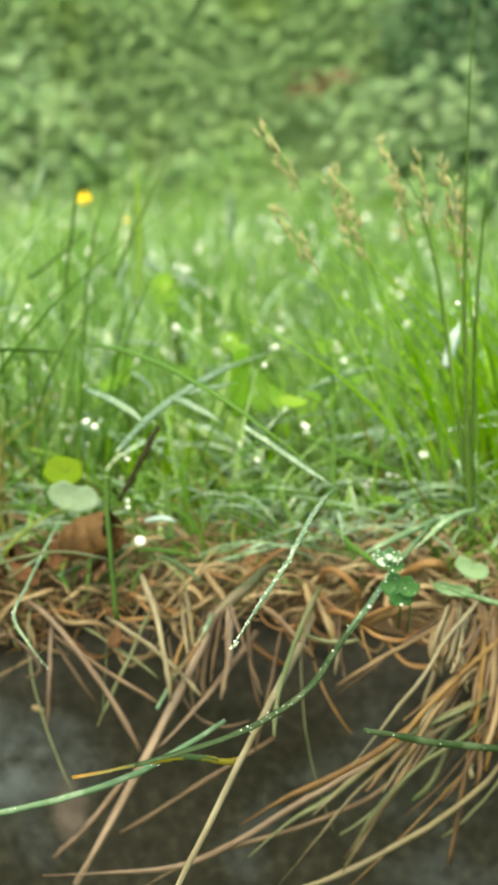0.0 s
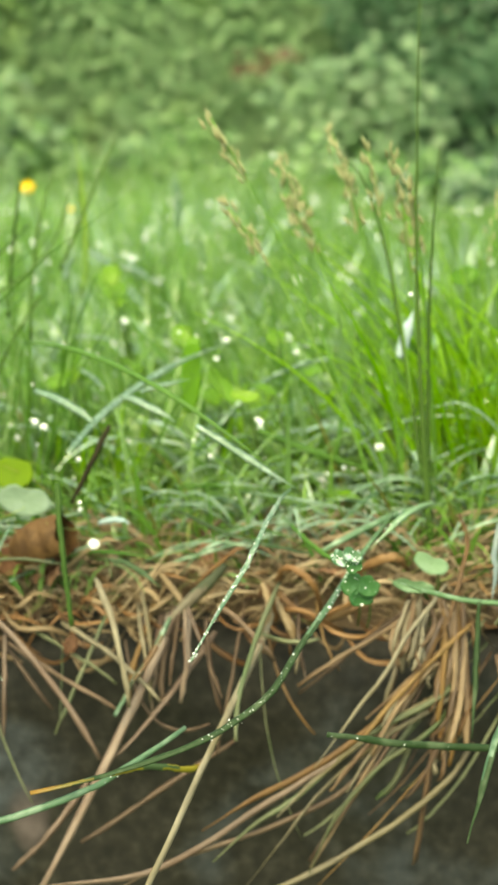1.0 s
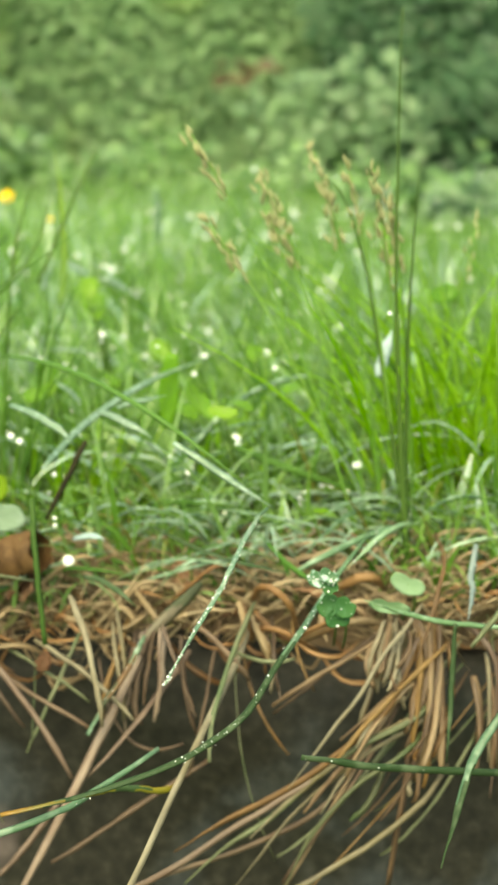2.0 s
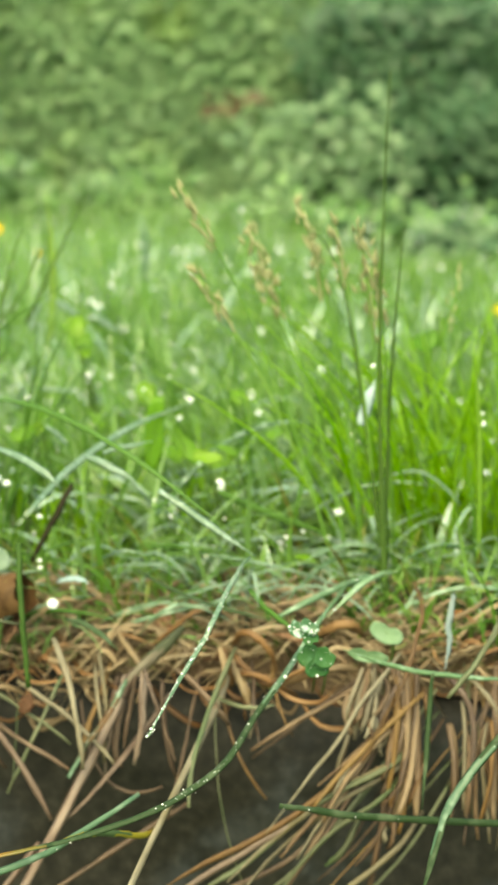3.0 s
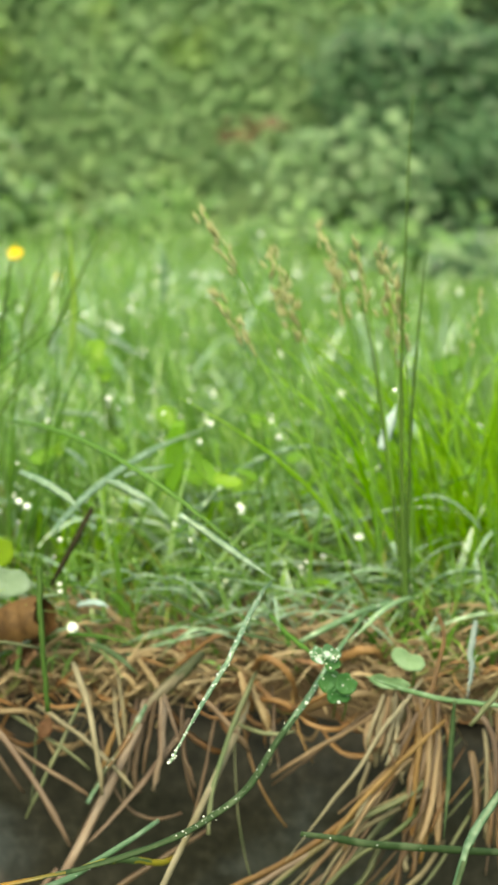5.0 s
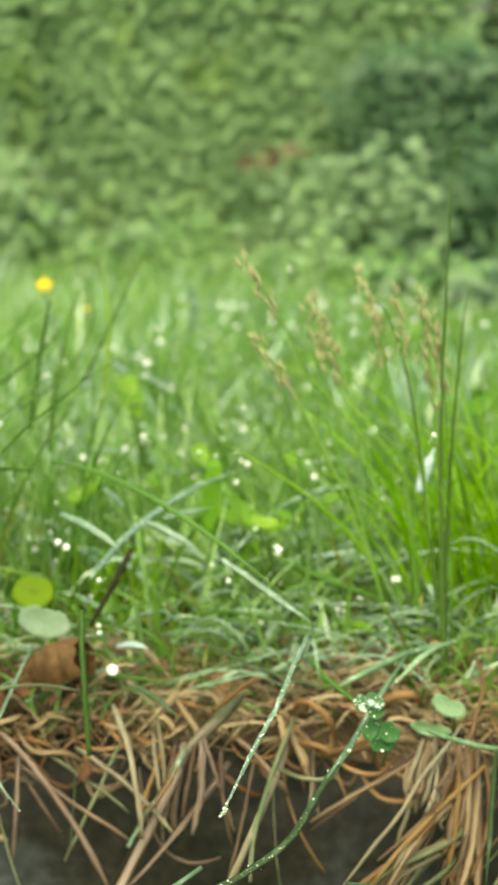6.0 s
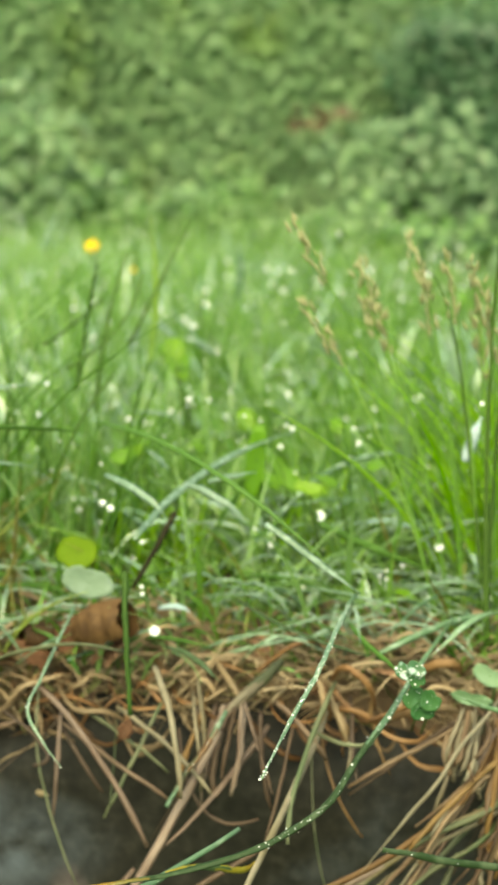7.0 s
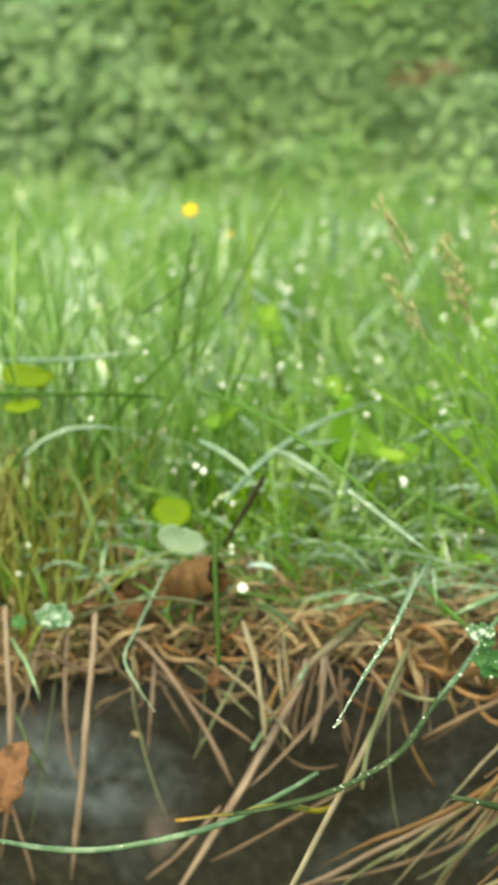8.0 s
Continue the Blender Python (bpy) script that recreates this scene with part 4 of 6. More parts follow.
stalk((0.032, 0.532, 0.036), (0.014, 0.516, 0.019), (-0.002, 0.505, 0.006), 2.6, "straw_pink")
stalk((0.018, 0.532, 0.043), (0.010, 0.514, 0.026), (-0.025, 0.489, -0.033), 3.8, "straw_pink")
long_blade("dry_grass_stalk", [(0.055, 0.540, 0.045), (0.051, 0.522, 0.040), (0.045, 0.497, 0.037), (0.039, 0.475, 0.032), (0.031, 0.454, 0.0225), (0.023, 0.435, 0.012), (0.015, 0.416, 0.001), (0.006, 0.396, -0.012)], 2.5, ("straw_pale",), 0, STALK_LABELS["straw_pale"], "grass stalk", "dry stalks over the kerb", 0.3, 0.3, 60, 0.6)
stalk((-0.045, 0.532, 0.048), (-0.024, 0.519, 0.034), (-0.004, 0.508, 0.004), 2.3, "straw_pink")
stalk((-0.039, 0.530, 0.038), (-0.016, 0.521, 0.029), (0.004, 0.514, 0.020), 1.6, "straw_brown")
stalk((-0.039, 0.530, 0.040), (-0.038, 0.523, 0.026), (-0.038, 0.521, 0.008), 1.8, "straw_pink")
stalk((-0.039, 0.532, 0.035), (-0.031, 0.528, 0.026), (-0.023, 0.526, 0.016), 1.6, "straw_brown")
stalk((-0.004, 0.526, 0.060), (0.004, 0.512, 0.049), (0.008, 0.505, 0.027), 2.3, "straw_pale")
stalk((-0.017, 0.530, 0.043), (0.003, 0.521, 0.036), (0.019, 0.512, 0.026), 2.0, "straw_pale")
stalk((-0.028, 0.532, 0.040), (-0.012, 0.528, 0.033), (0.002, 0.526, 0.025), 1.5, "straw_green")
stalk((-0.004, 0.532, 0.044), (-0.011, 0.528, 0.031), (-0.021, 0.521, 0.009), 1.5, "straw_green")
stalk((0.026, 0.530, 0.048), (0.026, 0.523, 0.035), (0.024, 0.521, 0.018), 2.3, "straw_pink")
stalk((0.032, 0.530, 0.043), (0.034, 0.526, 0.030), (0.038, 0.523, 0.015), 2.0, "straw_brown")
stalk((0.021, 0.532, 0.045), (0.016, 0.526, 0.027), (0.018, 0.523, 0.016), 2.2, "straw_brown")
stalk((0.038, 0.530, 0.048), (0.048, 0.523, 0.043), (0.056, 0.521, 0.032), 2.1, "straw_brown")
stalk((0.004, 0.530, 0.034), (0.013, 0.521, 0.014), (0.035, 0.519, 0.011), 1.4, "straw_brown")
stalk((0.038, 0.516, 0.003), (0.011, 0.508, -0.010), (-0.010, 0.498, -0.020), 1.9, "straw_brown")
stalk((-0.011, 0.508, -0.006), (-0.022, 0.505, -0.019), (-0.035, 0.503, -0.033), 2.4, "straw_pink")
sheaf((0.118, 0.526, 0.038), (0.099, 0.516, 0.026), (0.080, 0.505, 0.011), 2.3, "straw_orange")
sheaf((0.112, 0.526, 0.032), (0.089, 0.510, 0.012), (0.067, 0.498, -0.010), 2.8, "straw_pale")
sheaf((0.108, 0.521, 0.028), (0.086, 0.508, -0.001), (0.063, 0.498, -0.033), 2.6, "straw_brown")
sheaf((0.116, 0.530, 0.047), (0.114, 0.519, 0.019), (0.109, 0.512, -0.012), 3.2, "straw_orange")
sheaf((0.102, 0.528, 0.048), (0.097, 0.521, 0.040), (0.095, 0.519, 0.031), 3.6, "straw_pink")
sheaf((0.105, 0.528, 0.047), (0.102, 0.521, 0.038), (0.100, 0.519, 0.028), 2.8, "straw_pale")
sheaf((0.104, 0.530, 0.046), (0.081, 0.526, 0.034), (0.062, 0.526, 0.020), 2.7, "straw_brown")
stalk((0.053, 0.530, 0.041), (0.057, 0.523, 0.024), (0.066, 0.519, 0.007), 1.3, "straw_orange")
sheaf((0.117, 0.521, 0.028), (0.110, 0.514, 0.004), (0.099, 0.508, -0.016), 2.6, "straw_brown")
sheaf((0.113, 0.521, 0.022), (0.107, 0.514, -0.002), (0.101, 0.508, -0.033), 2.3, "straw_brown")
sheaf((0.119, 0.530, 0.046), (0.116, 0.519, 0.025), (0.110, 0.512, 0.004), 3.2, "straw_brown")
sheaf((0.113, 0.530, 0.044), (0.110, 0.519, 0.029), (0.106, 0.514, 0.011), 2.8, "straw_orange")
sheaf((0.135, 0.523, 0.037), (0.135, 0.516, 0.022), (0.133, 0.510, -0.001), 2.6, "straw_pale")
sheaf((0.144, 0.521, 0.032), (0.143, 0.516, 0.020), (0.137, 0.510, -0.001), 3.0, "straw_orange")
sheaf((0.143, 0.521, 0.032), (0.140, 0.519, 0.022), (0.142, 0.512, -0.002), 2.3, "straw_pink")
sheaf((0.117, 0.526, 0.029), (0.102, 0.516, 0.026), (0.089, 0.508, 0.010), 2.6, "straw_pink")
sheaf((0.104, 0.528, 0.048), (0.100, 0.516, 0.039), (0.095, 0.512, 0.031), 3.0, "straw_pink")
sheaf((0.105, 0.528, 0.048), (0.107, 0.521, 0.042), (0.103, 0.516, 0.035), 2.3, "straw_pale")
stalk((-0.062, 0.530, 0.057), (-0.060, 0.514, 0.026), (-0.065, 0.498, -0.034), 2.6, "straw_pink")
stalk((-0.073, 0.530, 0.046), (-0.070, 0.519, 0.022), (-0.064, 0.514, -0.002), 1.9, "straw_pink")
stalk((-0.096, 0.526, 0.058), (-0.091, 0.516, 0.032), (-0.086, 0.508, 0.007), 2.3, "straw_pink")
stalk((-0.040, 0.532, 0.038), (-0.039, 0.528, 0.024), (-0.039, 0.526, 0.011), 1.6, "straw_brown")
stalk((-0.082, 0.530, 0.043), (-0.063, 0.523, 0.041), (-0.050, 0.521, 0.044), 2.3, "straw_brown")
stalk((-0.088, 0.503, -0.010), (-0.080, 0.496, -0.019), (-0.075, 0.492, -0.031), 1.7, "straw_brown")
stalk((-0.058, 0.530, 0.040), (-0.043, 0.528, 0.030), (-0.048, 0.526, 0.024), 1.6, "straw_brown")
stalk((-0.094, 0.526, 0.022), (-0.092, 0.516, -0.008), (-0.092, 0.512, -0.035), 1.8, "straw_pink")
blade((0.056, 0.530, 0.054), (0.046, 0.500, 0.041), (0.041, 0.480, 0.029), 2.0, "straw_green")
blade((0.051, 0.525, 0.041), (0.061, 0.515, 0.043), (0.072, 0.515, 0.043), 1.6, "straw_green")
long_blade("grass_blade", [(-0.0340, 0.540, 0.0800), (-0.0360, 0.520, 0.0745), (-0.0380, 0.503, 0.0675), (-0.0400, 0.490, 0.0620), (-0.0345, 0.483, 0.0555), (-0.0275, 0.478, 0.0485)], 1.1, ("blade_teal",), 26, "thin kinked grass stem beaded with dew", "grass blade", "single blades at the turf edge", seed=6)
blade((-0.013, 0.520, 0.099), (-0.011, 0.510, 0.078), (-0.009, 0.505, 0.055), 2.2, "rush")
blade((0.146, 0.510, 0.055), (0.117, 0.500, 0.062), (0.093, 0.490, 0.073), 1.7, "blade_dew")
blade((0.121, 0.500, 0.061), (0.119, 0.495, 0.042), (0.116, 0.485, 0.021), 1.8, "blade_deep")
blade((0.142, 0.500, 0.077), (0.134, 0.490, 0.071), (0.124, 0.485, 0.060), 2.0, "straw_green")
blade((0.113, 0.550, 0.078), (0.101, 0.530, 0.081), (0.088, 0.520, 0.073), 2.0, "blade_dew", 3)
blade((-0.091, 0.520, 0.053), (-0.078, 0.500, 0.052), (-0.070, 0.490, 0.043), 1.7, "blade_dew", 2)
blade((-0.083, 0.500, 0.033), (-0.074, 0.490, 0.025), (-0.062, 0.480, 0.015), 1.5, "blade_deep")
blade((-0.064, 0.520, 0.061), (-0.039, 0.510, 0.075), (-0.013, 0.520, 0.072), 1.3, "straw_green")
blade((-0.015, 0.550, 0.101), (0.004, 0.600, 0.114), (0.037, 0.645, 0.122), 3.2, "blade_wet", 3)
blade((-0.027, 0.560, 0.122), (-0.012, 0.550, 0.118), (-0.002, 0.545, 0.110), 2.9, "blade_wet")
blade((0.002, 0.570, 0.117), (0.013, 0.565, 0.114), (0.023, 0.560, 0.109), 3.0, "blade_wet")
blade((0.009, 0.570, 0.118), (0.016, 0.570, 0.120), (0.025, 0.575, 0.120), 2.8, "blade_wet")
blade((-0.038, 0.600, 0.133), (0.009, 0.555, 0.127), (0.062, 0.520, 0.096), 1.9, "blade_dark")
blade((0.033, 0.527, 0.115), (0.046, 0.522, 0.107), (0.065, 0.515, 0.096), 2.7, "blade_wet", 3)
blade((0.033, 0.620, 0.092), (0.059, 0.640, 0.110), (0.091, 0.650, 0.113), 2.4, "blade_blue", 2)
blade((0.050, 0.600, 0.095), (0.072, 0.600, 0.084), (0.097, 0.600, 0.075), 3.2, "blade_dark")
blade((0.054, 0.620, 0.069), (0.087, 0.630, 0.067), (0.122, 0.630, 0.064), 2.7, "blade_wet", 3)
blade((-0.004, 0.570, 0.104), (-0.008, 0.565, 0.096), (-0.016, 0.560, 0.080), 2.6, "straw_dark")
blade((0.020, 0.570, 0.073), (0.048, 0.550, 0.067), (0.074, 0.530, 0.068), 1.4, "blade_deep")
blade((0.062, 0.540, 0.076), (0.070, 0.530, 0.071), (0.079, 0.520, 0.067), 1.8, "blade_dark")
blade((-0.002, 0.540, 0.065), (0.009, 0.530, 0.065), (0.019, 0.520, 0.061), 2.2, "blade_deep")
blade((0.072, 0.540, 0.065), (0.096, 0.550, 0.073), (0.117, 0.560, 0.075), 2.5, "blade_blue", 3)
blade((0.023, 0.600, 0.089), (0.033, 0.620, 0.091), (0.053, 0.660, 0.110), 2.2, "blade_dark")
blade((-0.127, 0.620, 0.139), (-0.090, 0.600, 0.144), (-0.056, 0.600, 0.149), 2.8, "blade_wet", 4)
blade((-0.097, 0.560, 0.112), (-0.082, 0.570, 0.121), (-0.058, 0.580, 0.119), 3.0, "blade_wet", 3)
blade((-0.123, 0.580, 0.132), (-0.066, 0.580, 0.134), (-0.040, 0.600, 0.128), 1.8, "blade_dark")
blade((-0.110, 0.600, 0.204), (-0.106, 0.580, 0.165), (-0.101, 0.570, 0.130), 1.4, "blade_fresh")
blade((0.1135, 0.570, 0.050), (0.1095, 0.570, 0.150), (0.112, 0.570, 0.250), 2.3, "rush")
blade((0.1140, 0.580, 0.050), (0.1138, 0.580, 0.130), (0.119, 0.580, 0.198), 2.1, "rush")
blade((0.1140, 0.580, 0.050), (0.101, 0.600, 0.160), (0.085, 0.600, 0.194), 1.8, "rush")
blade((0.148, 0.580, 0.069), (0.147, 0.580, 0.111), (0.144, 0.580, 0.154), 2.1, "blade_fresh")
sheaf((0.113, 0.530, 0.046), (0.115, 0.521, 0.028), (0.110, 0.512, -0.000), 3.2, "straw_brown")
sheaf((0.122, 0.530, 0.038), (0.122, 0.521, 0.019), (0.117, 0.512, -0.002), 3.4, "straw_orange")
sheaf((0.133, 0.530, 0.027), (0.134, 0.523, 0.012), (0.130, 0.516, -0.005), 3.2, "straw_brown")
sheaf((0.143, 0.530, 0.025), (0.141, 0.523, 0.012), (0.141, 0.516, -0.005), 3.9, "straw_pink")
sheaf((0.148, 0.530, 0.029), (0.146, 0.523, 0.012), (0.147, 0.516, -0.005), 3.6, "straw_orange")
sheaf((0.104, 0.530, 0.046), (0.099, 0.523, 0.041), (0.093, 0.519, 0.028), 3.2, "straw_pale")
sheaf((0.109, 0.530, 0.044), (0.106, 0.523, 0.037), (0.107, 0.521, 0.024), 3.0, "straw_pink")
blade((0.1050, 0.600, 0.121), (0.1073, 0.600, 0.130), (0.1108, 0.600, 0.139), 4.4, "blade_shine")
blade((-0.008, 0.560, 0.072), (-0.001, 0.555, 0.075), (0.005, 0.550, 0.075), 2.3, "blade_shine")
blade((-0.145, 0.950, 0.180), (-0.139, 0.950, 0.193), (-0.133, 0.950, 0.209), 3.8, "blade_blue")
blade((-0.018, 1.000, 0.145), (-0.016, 1.000, 0.165), (-0.017, 1.000, 0.184), 5.6, "blade_blue")
sheaf((0.101, 0.530, 0.043), (0.097, 0.523, 0.035), (0.095, 0.519, 0.023), 3.9, "straw_pale")
sheaf((0.106, 0.530, 0.040), (0.101, 0.523, 0.031), (0.100, 0.521, 0.024), 3.2, "straw_pink")
sheaf((0.117, 0.528, 0.037), (0.110, 0.519, 0.024), (0.104, 0.516, 0.019), 3.9, "straw_pink")
sheaf((0.119, 0.519, 0.018), (0.113, 0.514, 0.011), (0.109, 0.512, 0.006), 3.1, "straw_orange")
sheaf((0.109, 0.516, 0.006), (0.109, 0.512, -0.004), (0.108, 0.510, -0.012), 2.8, "straw_pink")
stalk((0.100, 0.514, 0.002), (0.096, 0.510, -0.005), (0.089, 0.508, -0.013), 2.1, "straw_green")
blade((-0.059, 0.700, 0.118), (-0.052, 0.700, 0.161), (-0.045, 0.720, 0.193), 1.6, "rush")
blade((-0.046, 0.720, 0.148), (-0.034, 0.720, 0.172), (-0.018, 0.740, 0.208), 1.6, "rush")
blade((-0.083, 0.700, 0.150), (-0.069, 0.700, 0.159), (-0.059, 0.720, 0.170), 1.6, "rush")
blade((-0.063, 0.680, 0.132), (-0.058, 0.680, 0.163), (-0.052, 0.680, 0.190), 1.5, "rush")
blade((-0.040, 0.740, 0.134), (-0.036, 0.740, 0.168), (-0.038, 0.740, 0.209), 3.1, "blade_fresh")
blade((-0.061, 0.620, 0.103), (-0.050, 0.620, 0.126), (-0.038, 0.640, 0.146), 1.3, "rush")
blade((-0.063, 0.660, 0.145), (-0.047, 0.700, 0.160), (-0.038, 0.720, 0.185), 1.3, "rush")
blade((-0.045, 0.800, 0.150), (-0.038, 0.800, 0.145), (-0.031, 0.800, 0.138), 4.0, "blade_wet")
blade((-0.053, 0.760, 0.139), (-0.049, 0.760, 0.147), (-0.045, 0.760, 0.154), 3.5, "blade_wet")
blade((-0.041, 0.700, 0.119), (-0.028, 0.700, 0.119), (-0.016, 0.700, 0.116), 2.9, "blade_wet")
blade((-0.021, 0.620, 0.118), (-0.016, 0.620, 0.114), (-0.012, 0.620, 0.109), 2.5, "blade_wet")
blade((-0.032, 0.820, 0.139), (-0.023, 0.820, 0.137), (-0.015, 0.820, 0.130), 4.4, "blade_wet")


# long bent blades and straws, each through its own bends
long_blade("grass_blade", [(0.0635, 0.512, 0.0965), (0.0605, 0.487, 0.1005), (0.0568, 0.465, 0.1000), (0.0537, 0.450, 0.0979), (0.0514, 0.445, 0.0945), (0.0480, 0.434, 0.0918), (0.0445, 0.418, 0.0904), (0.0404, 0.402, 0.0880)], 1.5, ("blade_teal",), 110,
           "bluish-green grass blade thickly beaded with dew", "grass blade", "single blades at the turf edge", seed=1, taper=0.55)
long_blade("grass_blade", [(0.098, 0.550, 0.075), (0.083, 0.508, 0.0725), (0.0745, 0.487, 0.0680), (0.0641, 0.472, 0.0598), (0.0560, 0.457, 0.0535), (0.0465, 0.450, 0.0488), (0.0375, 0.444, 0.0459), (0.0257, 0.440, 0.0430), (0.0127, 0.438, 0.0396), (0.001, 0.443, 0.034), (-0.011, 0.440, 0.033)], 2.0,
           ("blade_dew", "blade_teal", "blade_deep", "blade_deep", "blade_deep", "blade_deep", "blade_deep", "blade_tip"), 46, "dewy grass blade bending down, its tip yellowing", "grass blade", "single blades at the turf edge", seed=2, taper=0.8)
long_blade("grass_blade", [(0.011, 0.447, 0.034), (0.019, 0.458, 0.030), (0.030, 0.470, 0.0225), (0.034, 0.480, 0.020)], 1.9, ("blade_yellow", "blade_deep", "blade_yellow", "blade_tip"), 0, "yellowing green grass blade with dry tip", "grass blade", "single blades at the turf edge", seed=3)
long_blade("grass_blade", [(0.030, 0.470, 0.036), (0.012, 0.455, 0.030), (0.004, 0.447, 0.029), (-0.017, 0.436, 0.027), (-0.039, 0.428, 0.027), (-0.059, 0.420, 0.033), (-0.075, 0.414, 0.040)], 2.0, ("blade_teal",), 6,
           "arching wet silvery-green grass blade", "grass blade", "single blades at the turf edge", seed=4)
long_blade("grass_blade", [(0.133, 0.538, 0.074), (0.130, 0.528, 0.0665), (0.1296, 0.522, 0.0628), (0.1265, 0.512, 0.0575)], 2.4, ("blade_white",), 6, "narrow silver-white wet grass blade", "grass blade", "single blades at the turf edge", seed=5)
long_blade("grass_blade", [(0.152, 0.48, 0.02), (0.137, 0.475, 0.023), (0.115, 0.468, 0.028), (0.094, 0.46, 0.034), (0.081, 0.455, 0.039), (0.072, 0.45, 0.043)], 2.2, ("blade_deep",), 3, "deep green grass blade lying before the kerb", "grass blade", "single blades at the turf edge", seed=7, taper=0.7)
long_blade("grass_blade", [(0.15, 0.482, 0.061), (0.142, 0.475, 0.057), (0.131, 0.468, 0.048), (0.122, 0.46, 0.04), (0.117, 0.452, 0.034), (0.113, 0.444, 0.025), (0.109, 0.438, 0.016)], 2.7, ("blade_deep", "blade_teal", "blade_deep"), 4, "broad dull green grass blade hanging before the kerb", "grass blade", "single blades at the turf edge", seed=8)
for seed, (knots, mm, tone) in enumerate((
        ([(0.113, 0.530, 0.044), (0.099, 0.515, 0.023), (0.082, 0.508, 0.008), (0.063, 0.502, -0.002), (0.048, 0.498, -0.009), (0.031, 0.494, -0.019), (0.011, 0.490, -0.027), (-0.015, 0.487, -0.028), (-0.035, 0.485, -0.028)], 2.2, "straw_pink"),
        ([(0.113, 0.530, 0.041), (0.101, 0.514, 0.026), (0.083, 0.508, 0.012), (0.064, 0.503, 0.001), (0.046, 0.498, -0.006), (0.030, 0.494, -0.014)], 2.3, "straw_orange"),
        ([(0.115, 0.526, 0.024), (0.111, 0.516, 0.022), (0.090, 0.510, 0.014), (0.075, 0.506, 0.004), (0.061, 0.502, -0.007), (0.048, 0.498, -0.013), (0.033, 0.494, -0.025)], 2.1, "straw_green"),
        ([(0.118, 0.528, 0.023), (0.112, 0.518, 0.0215), (0.094, 0.512, 0.015), (0.080, 0.507, 0.007), (0.065, 0.503, -0.004), (0.055, 0.499, -0.012)], 2.2, "straw_pale"),
        ([(0.118, 0.528, 0.021), (0.113, 0.518, 0.019), (0.094, 0.512, 0.010), (0.071, 0.505, -0.006), (0.056, 0.498, -0.021), (0.042, 0.494, -0.037)], 2.0, "straw_pale"),
        ([(0.116, 0.526, 0.016), (0.108, 0.514, 0.012), (0.090, 0.508, 0.002), (0.075, 0.502, -0.012), (0.064, 0.496, -0.030)], 1.7, "straw_green"),
        ([(0.122, 0.522, 0.001), (0.111, 0.510, -0.007), (0.089, 0.504, -0.021), (0.070, 0.498, -0.029), (0.055, 0.494, -0.034), (0.037, 0.490, -0.037)], 2.0, "straw_pale"),
        ([(0.085, 0.514, -0.004), (0.071, 0.508, -0.012), (0.048, 0.500, -0.018), (0.029, 0.496, -0.022), (0.014, 0.492, -0.026), (-0.003, 0.488, -0.034)], 1.8, "straw_brown"),
        ([(0.114, 0.530, 0.056), (0.107, 0.522, 0.050), (0.100, 0.517, 0.043), (0.093, 0.512, 0.033), (0.081, 0.507, 0.019), (0.068, 0.503, 0.004)], 1.6, "straw_pale"),
        ([(0.122, 0.558, 0.072), (0.1235, 0.545, 0.067), (0.121, 0.536, 0.060), (0.117, 0.528, 0.051), (0.111, 0.520, 0.040)], 1.7, "straw_orange"),
        ([(0.128, 0.545, 0.044), (0.133, 0.528, 0.045), (0.138, 0.522, 0.036), (0.137, 0.516, 0.018), (0.134, 0.512, -0.006)], 1.9, "straw_pink"),
        ([(0.136, 0.545, 0.043), (0.140, 0.528, 0.046), (0.147, 0.521, 0.036), (0.148, 0.516, 0.015), (0.145, 0.512, -0.008)], 1.8, "straw_pale"))):
    long_blade("dry_grass_stalk", knots, mm, (tone,), 0, STALK_LABELS[tone], "grass stalk", "dry stalks over the kerb", 0.22, 0.4, 10 + seed)


for seed, (knots, mm, tone) in enumerate((
        ([(0.057, 0.546, 0.049), (0.066, 0.536, 0.043), (0.073, 0.534, 0.0435), (0.083, 0.538, 0.0465), (0.097, 0.548, 0.048)], 2.6, "mat_red"),
        ([(0.056, 0.548, 0.051), (0.059, 0.538, 0.06), (0.065, 0.534, 0.06), (0.07, 0.534, 0.054), (0.072, 0.542, 0.043)], 2.4, "mat_red"),
        ([(0.055, 0.546, 0.037), (0.058, 0.538, 0.045), (0.065, 0.535, 0.046), (0.071, 0.535, 0.043), (0.079, 0.545, 0.034)], 2.0, "mat_red"),
        ([(0.058, 0.54, 0.044), (0.06, 0.534, 0.044), (0.062, 0.532, 0.04), (0.061, 0.532, 0.035)], 2.2, "mat_pale"),
        ([(0.05, 0.546, 0.048), (0.053, 0.538, 0.054), (0.055, 0.535, 0.05), (0.056, 0.538, 0.041)], 1.8, "mat_red"),
        ([(0.070, 0.549, 0.034), (0.083, 0.537, 0.045), (0.095, 0.535, 0.0485), (0.106, 0.543, 0.042)], 2.6, "mat_tan"),
        ([(0.083, 0.558, 0.050), (0.093, 0.550, 0.0575), (0.100, 0.550, 0.057), (0.104, 0.558, 0.049)], 3.4, "mat_red"),
        ([(0.056, 0.541, 0.049), (0.059, 0.532, 0.043), (0.062, 0.530, 0.035)], 2.4, "mat_pale"),
        ([(0.052, 0.537, 0.056), (0.054, 0.530, 0.050), (0.052, 0.527, 0.042)], 2.4, "mat_pale"),
        ([(-0.058, 0.548, 0.040), (-0.062, 0.535, 0.040), (-0.070, 0.531, 0.036), (-0.082, 0.535, 0.030)], 2.6, "mat_tan"),
